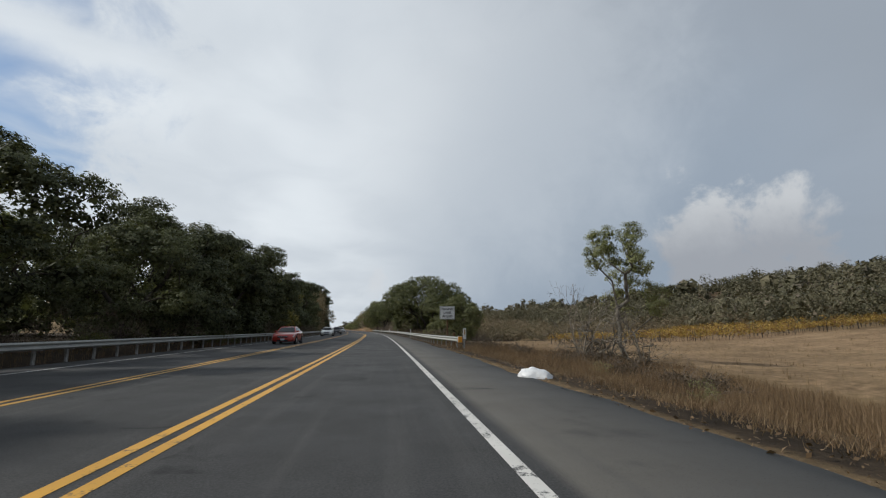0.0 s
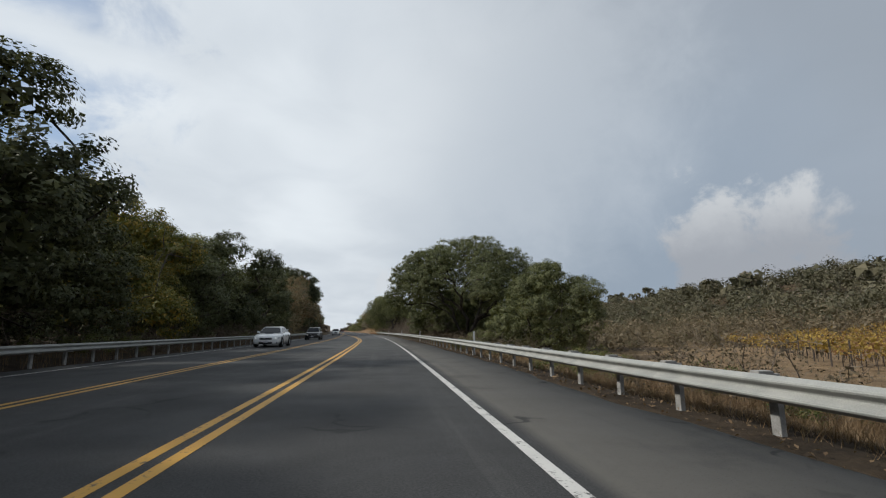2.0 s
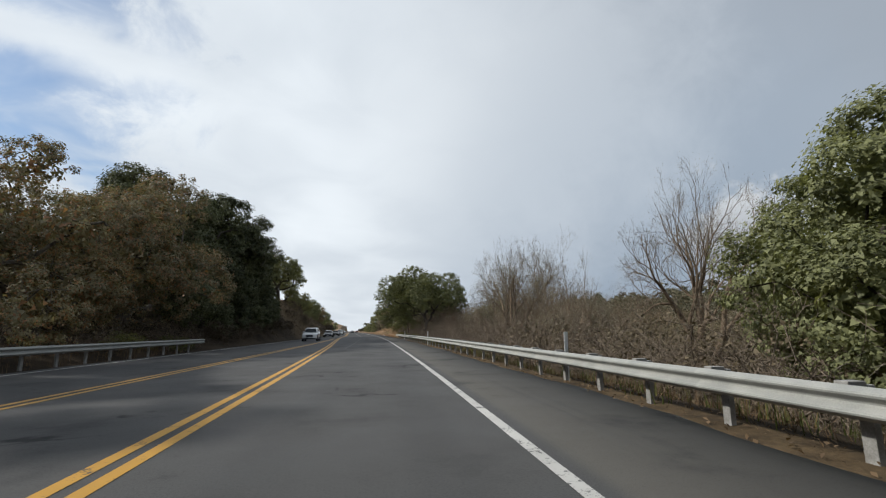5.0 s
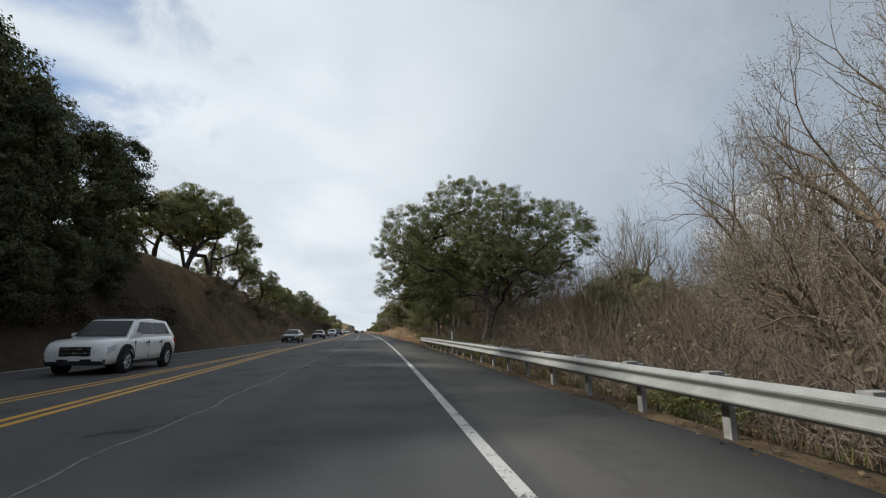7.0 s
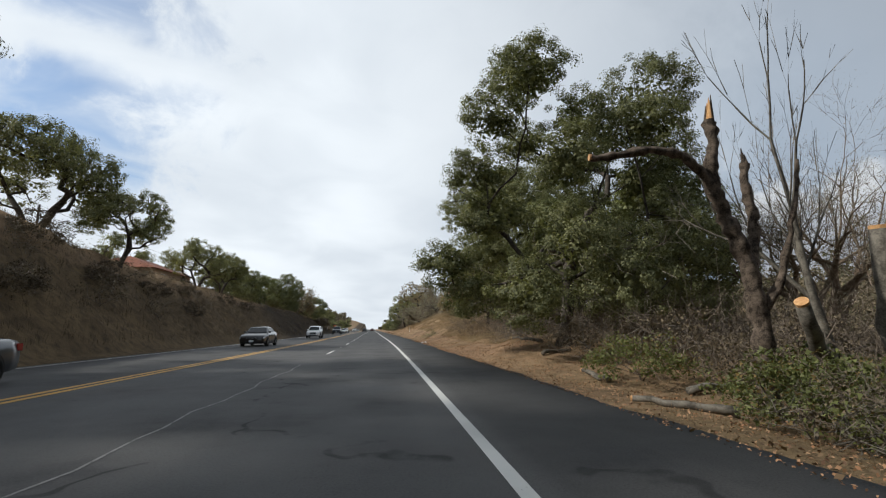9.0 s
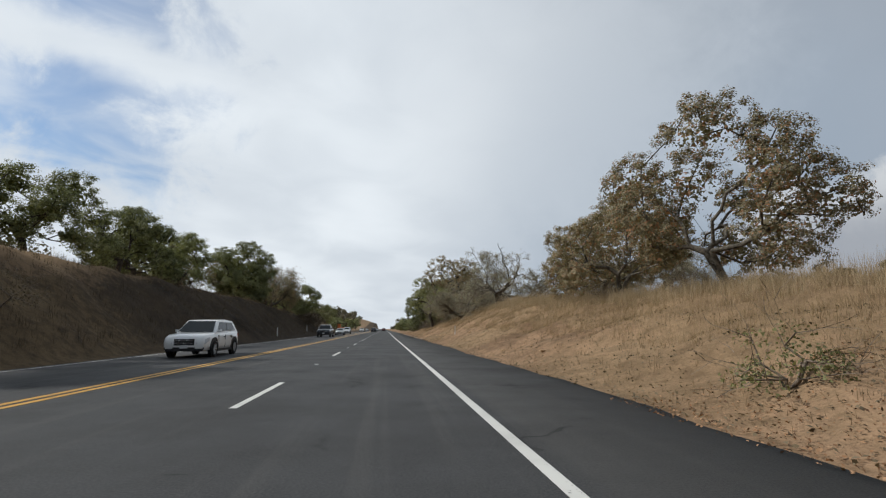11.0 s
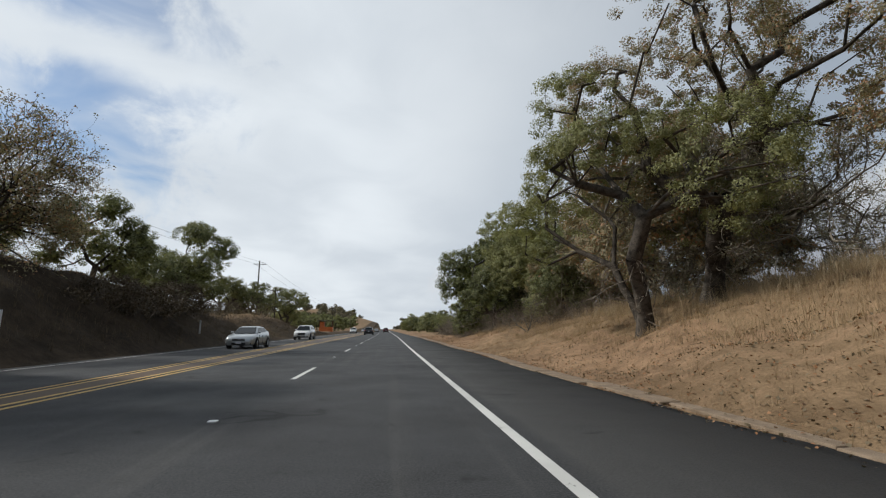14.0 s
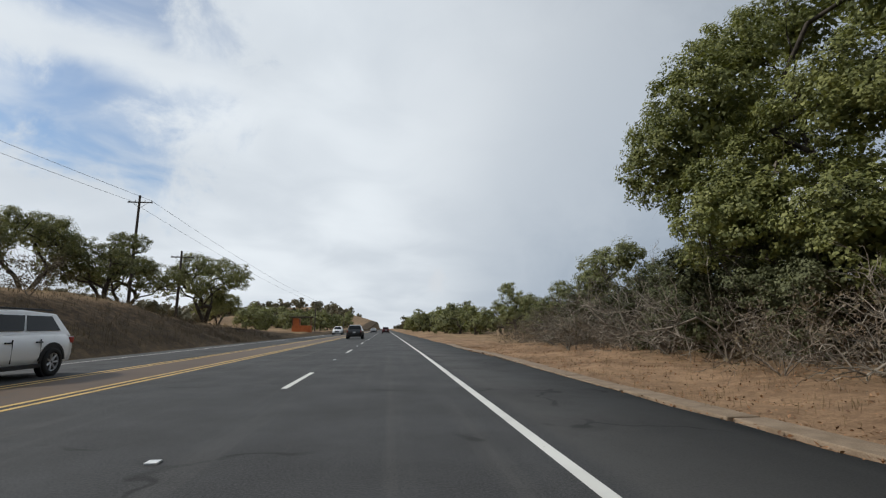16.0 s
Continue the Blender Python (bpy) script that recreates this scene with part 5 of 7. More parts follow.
far_woods(3, 950, -40, 420, 95, 300, "hill_woods", "mixed olive and grey-brown oak woods on the hills", FARLEAF, 1.3, 44, 0.27)
far_woods(11, 420, -60, 320, 78, 136, "hill_woods", "dense olive and brown woods above the field", FARLEAF, 1.2, 64, 0.19)
far_woods(4, 560, 100, 1400, 130, 460, "hill_woods", "mixed olive oak woods on the far hills", FARLEAF, 1.7)
far_woods(5, 260, 480, 1500, -260, -40, "hill_woods", "scattered oaks far down the valley", FARLEAF, 1.4)
far_woods(6, 260, 640, 1500, 16, 140, "hill_woods", "oak woods far along the road", FARLEAF, 1.4)
far_woods(7, 420, 105, 275, 26, 100, "creek_woods", "brown and olive creek-side thickets", SCRUB, 0.62, 58, 0.19)


def thicket(seed, n, y0, y1, d0, d1, h, per, label, mat=TWIG, power=1.0):
    """Leafless brush: fans of fine twigs."""
    rng = np.random.default_rng(seed)
    y = rng.uniform(y0, y1, n); d = d0 + (d1 - d0) * rng.random(n) ** power
    P = np.repeat(np.stack([xw(y) + d, y, gz(y, d)], 1), per, 0)
    m = len(P)
    hh = np.repeat(h * (0.5 + rng.random(n)), per)
    dv = rng.normal(size=(m, 3)) * np.array([0.55, 0.55, 0.25]) + np.array([0, 0, 0.8])
    dv /= np.linalg.norm(dv, axis=1, keepdims=True)
    P = P + rng.normal(size=(m, 3)) * np.array([0.35, 0.35, 0.0])
    k1 = P + dv * (hh * 0.55)[:, None]
    d2 = dv + rng.normal(size=(m, 3)) * 0.45
    k2 = k1 + d2 * (hh * 0.4)[:, None]
    d3 = dv + rng.normal(size=(m, 3)) * 0.7
    k3 = k1 + d3 * (hh * 0.35)[:, None]
    rows = [(a, b, 0.009, 0.006) for a, b in zip(P, k1)] + [(a, b, 0.006, 0.003) for a, b in zip(k1, k2)] + [(a, b, 0.005, 0.0025) for a, b in zip(k1, k3)]
    V, F = ribbons(rows)
    tagged(new("brush_thicket", fast_mesh("brush_thicket", V, F, mat)), label, "brush", kind="stuff")


far_woods(12, 240, 172, 262, 17, 62, "creek_woods", "brown leafless woods and olive scrub along the creek", SCRUBT, 0.72, 90, 0.09, 14)
far_woods(13, 150, 108, 172, 20, 60, "creek_woods", "brown leafless woods and olive scrub along the creek", SCRUBT, 0.62, 90, 0.09, 14)
thicket(5, 850, 156, 208, 7.5, 19, 3.6, 12, "tall grey-brown leafless canes along the creek", TWIGP, 1.2)
thicket(1, 2100, 106, 208, 6.5, 26, 1.9, 12, "grey-brown leafless brush along the creek", TWIGP, 1.3)
thicket(2, 500, 206, 262, 6.5, 20, 1.8, 12, "grey-brown leafless brush under the oaks", TWIG)
thicket(3, 420, 350, 412, 8.0, 15, 1.5, 12, "grey dead brush under the oaks", TWIG)
thicket(4, 260, 4, 160, -19, -15.6, 1.4, 10, "leafless brush under the roadside oaks", TWIG)
far_woods(8, 200, 170, 330, -110, -34, "bank_woods", "oaks behind the bank crest", FARLEAF, 0.9, 60, 0.2, 14)
far_woods(9, 170, -30, 205, -60, -27, "oak_woods", "dense oaks behind the roadside trees", OAK_SHADED, 1.25, 40, 0.24)

# ---- grass and litter ----


def blades(seed, n, area, h, w, mat, name, label, lean=0.35, tuft=6, spread=0.12, density=None):
    """Curved grass blades in tufts; area: function of (rng, n) giving y and d."""
    rng = np.random.default_rng(seed)
    y, d = area(rng, n)
    P = np.stack([xw(y) + d, y, gz(y, d)], 1)
    P = np.repeat(P, tuft, 0) + np.concatenate([rng.normal(size=(n * tuft, 2)) * spread, np.zeros((n * tuft, 1))], 1)
    m = len(P)
    hh = h * np.repeat(0.5 + rng.random(n), tuft) * (0.6 + 0.6 * rng.random(m))
    a = rng.random(m) * 6.283
    side = np.stack([np.cos(a), np.sin(a), np.zeros(m)], 1)
    b = rng.random(m) * 6.283
    ln = np.stack([np.cos(b), np.sin(b), np.zeros(m)], 1) * (lean * hh * rng.random(m))[:, None]
    up = np.array([0, 0, 1.0])
    p0 = P - up * 0.05
    p2 = P + up * hh[:, None] + ln
    s = side * w
    V = np.stack([p0 - s, p0 + s, p2], 1).reshape(-1, 3)
    F = np.arange(m * 3).reshape(m, 3)
    tagged(new(name, fast_mesh(name, V, F, mat)), label, "grass", kind="stuff")


def band(y0, y1, d0, d1, power=1.0):
    return lambda rng, n: (rng.uniform(y0, y1, n), d0 + (d1 - d0) * rng.random(n) ** power)


blades(1, 18000, band(-6, 60, 3.7, 13, 1.5), 0.17, 0.006, GRASSB, "dry_grass", "tall brown dry grass and weeds on the verge", 1.7)
blades(13, 7000, band(-6, 36, 4.9, 12.5, 1.2), 0.36, 0.0055, GRASSB, "tall_weeds", "tall thin brown weeds on the verge", 0.7)
blades(2, 2600, band(-6, 60, 3.4, 9, 1.2), 0.15, 0.006, GRASS, "dry_grass", "straw-coloured dry grass on the verge", 1.2)
blades(3, 5200, band(36, 112, 3.5, 12, 1.3), 0.22, 0.008, GRASSB, "dry_grass", "brown dry grass behind the guard rail", 1.6)
blades(4, 4500, band(-5, 112, 12, 70), 0.22, 0.012, GRASS, "field_stubble", "thin brown stubble on the open field")
blades(5, 26000, band(222, 374, 6.2, 14.5), 0.30, 0.0055, GRASS, "golden_grass", "golden dry grass on the sunny bank", 0.8)
blades(12, 9000, band(262, 372, 9.5, 13.8), 0.62, 0.0055, STRAW, "tall_grass", "tall pale straw grass along the crest of the bank", 0.6)
blades(14, 2400, band(238, 262, 5.8, 10.5), 0.36, 0.005, STRAW, "tall_grass", "pale straw grass at the foot of the oaks", 1.5, 7, 0.3)
blades(6, 3500, band(213, 410, 3.4, 9), 0.14, 0.006, GRASS, "golden_grass", "short straw grass along the bank's foot")
blades(7, 11000, band(160, 430, -24, -15.0), 0.34, 0.008, GRASS_SHADED, "bank_weeds", "brown weeds on the cut bank, toned darker for shade")
blades(8, 4500, band(195, 440, -34, -20.5), 0.45, 0.007, GRASS, "bank_grass", "dry grass along the crest of the bank")
blades(9, 3600, band(104, 206, 3.4, 9), 0.26, 0.008, GRASSB, "verge_weeds", "brown weeds below the guard rail", 1.5)
blades(10, 700, band(104, 206, 3.3, 6), 0.3, 0.012, IVY, "verge_weeds", "green weeds below the guard rail")
blades(11, 1500, band(0, 150, -17, -13.9), 0.35, 0.008, GRASSB, "verge_weeds", "dark weeds under the far guard rail")


def litter(seed, n, area, size, name, label, mat=LITTER):
    rng = np.random.default_rng(seed)
    y, d = area(rng, n)
    P = np.stack([xw(y) + d, y, gz(y, d) + 0.02 + 0.03 * rng.random(n)], 1)
    nrm = rng.normal(size=(n, 3)) * 0.45 + np.array([0, 0, 1.0])
    nrm /= np.linalg.norm(nrm, axis=1, keepdims=True)
    t = np.cross(nrm, rng.normal(size=(n, 3))); t /= np.linalg.norm(t, axis=1, keepdims=True)
    b = np.cross(nrm, t)
    s = size * (0.5 + rng.random(n))[:, None]
    V = np.stack([P - t * s, P - b * s * 0.6 + nrm * s * 0.2, P + t * s, P + b * s * 0.6 + nrm * s * 0.2], 1).reshape(-1, 3)
    tagged(new(name, fast_mesh(name, V, np.arange(n * 4).reshape(n, 4), mat)), label, "leaf litter", kind="stuff")


litter(1, 34000, band(206, 264, 2.5, 10, 1.2), 0.023, "leaf_litter", "rust-coloured fallen oak leaves on the verge")
litter(2, 14000, band(330, 405, 2.9, 9, 1.3), 0.028, "leaf_litter", "rust-coloured fallen oak leaves on the bank foot")
litter(3, 5000, band(-4, 215, 2.6, 3.6), 0.035, "verge_debris", "small dry debris along the pavement edge", GRASSB)
litter(4, 16000, band(255, 345, 2.8, 8.5), 0.03, "verge_debris", "small clods and debris on the bank foot", SCRUB)


def stones(seed, n, y0, y1, d0, d1, r, mat, name, label):
    rng = np.random.default_rng(seed)
    bm = bmesh.new()
    bmesh.ops.create_icosphere(bm, subdivisions=3, radius=1.0)
    co = np.array([v.co[:] for v in bm.verts]); F = np.array([[v.index for v in f.verts] for f in bm.faces])
    bm.free()
    for i in range(n):
        y, d = rng.uniform(y0, y1), rng.uniform(d0, d1)
        k = 1 + 0.3 * np.sin(co @ rng.normal(size=3) * 3 + rng.random() * 6) + 0.22 * np.sin(co @ rng.normal(size=3) * 6) + 0.12 * np.sin(co @ rng.normal(size=3) * 13)
        V = co * k[:, None] * np.array([1, 0.8, 0.38]) * r * rng.uniform(0.4, 1.3)
        ob = new(name, fast_mesh(name, V, F, mat))
        p = place(y, d)
        ob.matrix_basis = pose(p.x, p.y, p.z - 0.03, 0, -12, rng.uniform(0, 360))
        tagged(ob, label, "stone", "clods on the bank")


stones(1, 40, 302, 325, 3.8, 6.2, 0.17, ROCK, "soil_clod", "pale crumbling soil clod on the bank")
stones(2, 18, 270, 300, 4.2, 7.4, 0.13, ROCK, "soil_clod", "pale crumbling soil clod on the bank")
stones(3, 6, 240, 262, 4.2, 6.0, 0.16, ROCK, "soil_clod", "pale soil clod among fallen leaves")

# ---- guard rails ----


def w_beam(length):
    """W-shaped steel rail along y with its face towards -x."""
    prof = [(0.0, -0.155), (-0.015, -0.150), (-0.075, -0.110), (-0.083, -0.090), (-0.075, -0.068), (-0.012, -0.022), (-0.004, 0.0), (-0.012, 0.022),
            (-0.075, 0.068), (-0.083, 0.090), (-0.075, 0.110), (-0.015, 0.150), (0.0, 0.155)]
    out = prof + [(x + 0.006, z) for x, z in reversed(prof)]
    n = len(out)
    V = [(x, y, z) for y in (0.0, length) for x, z in out]
    F = [(i, (i + 1) % n, n + (i + 1) % n, n + i) for i in range(n)]
    return mesh_of("rail", V, F, STEEL)


def guard_rail(y0, y1, dfun, side, label, z=0.56, step=1.905, base=-0.45):
    """side 1: traffic is on the -x side; -1: on the +x side."""
    root = empty("guard_rail", pose(*place(y0, dfun(y0), 0.0)))
    inv = root.matrix_basis.inverted()
    rail = w_beam(step * 2 + 0.14)
    pm = boxm("post", POSTM, -0.04, 0.04, -0.07, 0.07, base, 0.71, bevel=0.008)
    bmesh_block = boxm("block", POSTM, -0.10, 0.10, -0.075, 0.075, 0.41, 0.745, bevel=0.008)
    n = int((y1 - y0) / step)
    for i in range(n + 1):
        y = y0 + i * step
        d = dfun(y)
        a = heading(y) - math.degrees(math.atan((dfun(y + 0.5) - dfun(y - 0.5))))
        m = pose(*place(y, d + side * 0.27, 0.0), 0, 0, a)
        part("post", pm, root, m=inv @ m)
        part("block", bmesh_block, root, m=inv @ pose(*place(y, d + side * 0.12, 0.0), 0, 0, a))
        if i % 2 == 0 and i < n:
            ya, yb = y, y + 2 * step
            p, q = place(ya, dfun(ya), z), place(yb, dfun(yb), z)
            ang = math.degrees(math.atan2(-(q.x - p.x), q.y - p.y))
            part("rail", rail, root, m=inv @ pose(p.x, p.y, p.z + 0.0015 * (i // 2 % 2), 0, 0, ang) @ Matrix.Diagonal((side, 1, 1, 1)))
    return tagged(root, label, "guard rail")


def right_rail(y):
    return float(table(y, 30.5, 3.75, 42, 3.05, 60, 2.9, 170, 2.75, 199, 2.52))


def left_rail(y):
    return float(table(y, 0, -14.0, 150, -14.0))


gr = guard_rail(30.9, 200.6, right_rail, 1, "galvanised steel guard rail on posts beside the shoulder")
inv = gr.matrix_basis.inverted()
# rounded end with amber face
bm = bmesh.new()
box(bm, -0.14, 0.16, -0.32, 0.0, 0.36, 0.78, 0.05)
part("end_terminal", bm_mesh("end_terminal", bm, STEEL), gr, "pale steel end box", inv @ pose(*place(30.9, 3.72, 0.0)))
part("amber_face", boxm("amber_face", AMBER, -0.13, 0.15, -0.35, -0.325, 0.38, 0.76, bevel=0.01), gr, "amber reflective end face", inv @ pose(*place(30.9, 3.72, 0.0)))
part("end_flare", boxm("end_flare", STEEL, -0.02, 0.02, -0.30, 0.0, 0.42, 0.70, bevel=0.008), gr, "flared rail tail", inv @ pose(*place(200.72, 2.56, 0.0)))
guard_rail(-24, 150, left_rail, -1, "galvanised steel guard rail below the oaks", z=0.6)

# ---- delineators and sign ----


def delineator(y, d, h=1.05, amber=False, wide=0.1):
    root = empty("delineator_post", pose(*place(y, d, float(gz(y, d)) - 0.02), 0, 0, heading(y)))
    part("stake", boxm("stake", POSTM if amber else PLASTIC, -0.03 if amber else -wide / 2, 0.03 if amber else wide / 2, -0.012, 0.012, -0.2, h, bevel=0.006), root)
    if amber:
        part("target_plate", boxm("target_plate", SIGNW, -0.10, 0.10, -0.022, -0.0125, h - 0.62, h + 0.06, bevel=0.004), root, "white plate")
        part("amber_patch", boxm("amber_patch", plain_amber, -0.055, 0.055, -0.026, -0.0225, h - 0.36, h - 0.02), root, "dull amber reflector")
    else:
        part("reflector", boxm("reflector", SIGNW, -wide / 2 + 0.01, wide / 2 - 0.01, -0.018, -0.0125, h - 0.22, h - 0.04), root, "white reflector strip")
    return tagged(root, "marker post with amber reflector on a white plate" if amber else "slim white plastic marker post at the roadside", "marker post")


plain_amber = plain("dull_amber", (0.42, 0.30, 0.14), (0.52, 0.37, 0.17), 6, 0.5)
delineator(30.2, 3.95, 1.35, True)
for y, d in ((71.4, 3.3), (101.5, 3.2), (128, 3.1), (160, 3.0), (189.4, 3.0)):
    delineator(y, d, 1.25)
for y, d in ((316, -15.1), (342, -15.6), (362, -16.2)):
    delineator(y, d, 1.1)
delineator(301.5, 5.4, 0.9, False, 0.06)


def text_mesh(body, size):
    cu = bpy.data.curves.new("lettering", "FONT")
    cu.body, cu.size, cu.align_x, cu.align_y, cu.extrude, cu.offset = body, size, "CENTER", "CENTER", 0.002, 0.004
    tmp = bpy.data.objects.new("lettering", cu)
    scene.collection.objects.link(tmp)
    me = bpy.data.meshes.new_from_object(tmp.evaluated_get(bpy.context.evaluated_depsgraph_get()))
    bpy.data.objects.remove(tmp)
    me.materials.clear()
    me.materials.append(INK)
    return me


def passing_sign(y, d):
    root = empty("road_sign", pose(*place(y, d, float(gz(y, d))), 0, 0, heading(y) - 2))
    bm = bmesh.new()
    box(bm, -0.61, 0.61, -0.012, 0.0, 2.06, 3.12, 0.004)
    part("panel", bm_mesh("panel", bm, SIGNW), root, "white sign panel")
    bm = bmesh.new()
    for a in ((-0.585, 0.585, 2.085, 2.105), (-0.585, 0.585, 3.075, 3.095), (-0.585, -0.565, 2.105, 3.075), (0.565, 0.585, 2.105, 3.075)):
        box(bm, a[0], a[1], -0.016, -0.0125, a[2], a[3])
    part("border", bm_mesh("border", bm, INK), root, "thin black border")
    for k, word in enumerate(("PASSING", "LANE", "AHEAD")):
        part("lettering", text_mesh(word, 0.25), root, "black words " + word, pose(0, -0.016, 2.88 - 0.29 * k, 90, 0, 0))
    part("post", boxm("post", WOOD, -0.05, 0.05, 0.002, 0.10, -0.6, 3.0, bevel=0.01), root, "brown timber post")
    tagged(root, "white road sign reading PASSING LANE AHEAD on a timber post", "road sign")


passing_sign(38.2, 3.95)
ob = new("timber_stub", boxm("timber_stub", WOOD, -0.07, 0.07, -0.07, 0.07, -0.6, 1.0, bevel=0.015))
ob.matrix_basis = pose(*place(37.2, 4.35))
tagged(ob, "short brown timber stub beside the sign post", "post")

# ---- white sack on the verge ----
rng = np.random.default_rng(8)
bm = bmesh.new()
bmesh.ops.create_icosphere(bm, subdivisions=4, radius=1.0)
for v in bm.verts:
    c = v.co
    k = 1 + 0.16 * noise.noise(c * 1.7) + 0.10 * noise.noise(c * 4.0)
    v.co = Vector((c.x * 0.46 * k, c.y * 0.30 * k, max(-0.02, c.z * 0.26 * k * (1.0 - 0.35 * c.x))))
ob = new("rubbish_sack", bm_mesh("rubbish_sack", bm, PLASTIC, True))
ob.matrix_basis = pose(*place(12.3, 2.75), 0, 0, -20)
tagged(ob, "crumpled white plastic sack lying at the pavement edge", "sack")
for y, d in ((253.5, 2.9), (254.6, 3.3)):
    bm = bmesh.new()
    bmesh.ops.create_icosphere(bm, subdivisions=2, radius=1.0)
    for v in bm.verts:
        c = v.co
        v.co = Vector((c.x * 0.15, c.y * 0.10, c.z * 0.06)) * (1 + 0.35 * noise.noise(c * 2.3 + Vector((y, 0, 0))))
    ob = new("litter_scrap", bm_mesh("litter_scrap", bm, PLASTIC))
    p = place(y, d)
    ob.matrix_basis = pose(p.x, p.y, p.z + 0.05, 0, 0, y * 40)
    tagged(ob, "scrap of white plastic litter on the verge", "litter")

# ---- kerb along the last stretch ----
kerb = empty("kerb", pose(*place(312, 3.2, 0.0)))
tagged(kerb, "low dusty concrete edging at the foot of the bank", "kerb", kind="structure")
inv = kerb.matrix_basis.inverted()
km = boxm("kerb_stone", CONCRETE, -0.17, 0.33, 0.012, 2.988, -0.25, 0.035, bevel=0.02)
for k in range(33):
    y = 312 + 3.0 * k
    part("kerb_stone", km, kerb, m=inv @ pose(*place(y, float(right_edge(y)) + 0.2, 0.0 + 0.006 * math.sin(k * 2.1)), 0, 0, heading(y + 1.5)))

# ---- vineyard ----


def vineyard():
    rng = np.random.default_rng(12)
    post = cylm("vine_stake", POLEW, (0, 0, -0.4), (0, 0, 1.7), 0.05, 0.045, 7)
    for row in range(17):
        y = 71 + row * 2.9
        d0, d1 = 25 + row * 1.7, 128
        root = empty("vine_row", pose(*place(y, d0)))
        inv = root.matrix_basis.inverted()
        ds = np.arange(d0, d1, 0.75)
        P = np.stack([xw(np.full_like(ds, y)) + ds, np.full_like(ds, y), gz(np.full_like(ds, y), ds) + 1.15], 1) + rng.normal(size=(len(ds), 3)) * np.array([0.1, 0.12, 0.16])
        V, F = leaves(P - np.array(root.location), np.full(len(ds), 0.62), 34 if row < 3 else 16, 0.12, rng, 0.75)
        part("foliage", fast_mesh("foliage", V, F, VINE), root, "yellow autumn vine leaves")
        segs = []
        for p in P:
            q = p - np.array(root.location)
            segs.append((q - np.array([0, 0, 1.3]), q, 0.035, 0.025))
        V, F = tubes(segs, 4)
        tagged(part("stem_row", fast_mesh("stem_row", V, F, POLEW), root, "dark vine stems"), kind="stuff")
        if row < 4:
            for dd in np.arange(d0, d1, 6.0):
                part("vine_stake", post, root, m=inv @ pose(*place(y, float(dd))))
        tagged(root.children[1], kind="stuff")
        tagged(root, "row of grape vines with yellow autumn leaves on stakes", "vine row", "vineyard rows")


vineyard()
# ---- fallen and broken wood on the verge ----


def log(p, q, r0, r1, name="cut_log", label="", n=12):
    root = empty(name, Matrix.Translation(p))
    p, q = Vector(p), Vector(q)
    w = (q - p)
    rr = np.random.default_rng(int(p.y * 7) % 999)
    rows, prev, k = [], np.zeros(3), 6
    for i in range(1, k + 1):
        c = np.array(w) * i / k + (rr.normal(size=3) * r0 * 0.35 if i < k else 0)
        rows.append((prev, c, r0 + (r1 - r0) * (i - 1) / k, r0 + (r1 - r0) * i / k)); prev = c
    u = w.normalized()
    a = u.orthogonal().normalized()
    b = u.cross(a)
    bm = bmesh.new()
    loft(bm, [[Vector(c) + r * (math.cos(t) * a + math.sin(t) * b) for t in (2 * math.pi * i / n for i in range(n))] for c, r in [(rows[0][0], r0)] + [(s[1], s[3]) for s in rows]])
    part("bark", bm_mesh("bark", bm, BARKG, True), root)
    bm = bmesh.new()
    cyl(bm, w + u * 0.002, w + u * (0.3 * r1 + 0.02), r1 * 0.98, r1 * 0.97, n)
    part("cut_end", bm_mesh("cut_end", bm, SAWN), root, "fresh orange sawn end")
    return tagged(root, label, "log")


def skin(pts, rng, sides=13):
    """One closed-round skin with ridged bark along a line of (x, y, z, radius)."""
    P, r = pts[:, :3], pts[:, 3]
    T = np.gradient(P, axis=0)
    T /= np.linalg.norm(T, axis=1, keepdims=True)
    U = np.cross(T, np.array([0.25, 1.0, 0.1])); U /= np.linalg.norm(U, axis=1, keepdims=True)
    W = np.cross(T, U)
    a = np.arange(sides) * 2 * math.pi / sides
    rad = r[:, None] * (1 + 0.09 * np.sin(a * 4 + 1)[None] + 0.07 * rng.normal(size=(len(P), sides)))
    V = P[:, None] + rad[..., None] * (np.cos(a)[None, :, None] * U[:, None] + np.sin(a)[None, :, None] * W[:, None])
    i, j = np.meshgrid(np.arange(len(P) - 1), np.arange(sides), indexing="ij")
    k = (j + 1) % sides
    F = np.stack([i * sides + j, i * sides + k, (i + 1) * sides + k, (i + 1) * sides + j], -1).reshape(-1, 4)
    return V.reshape(-1, 3), F


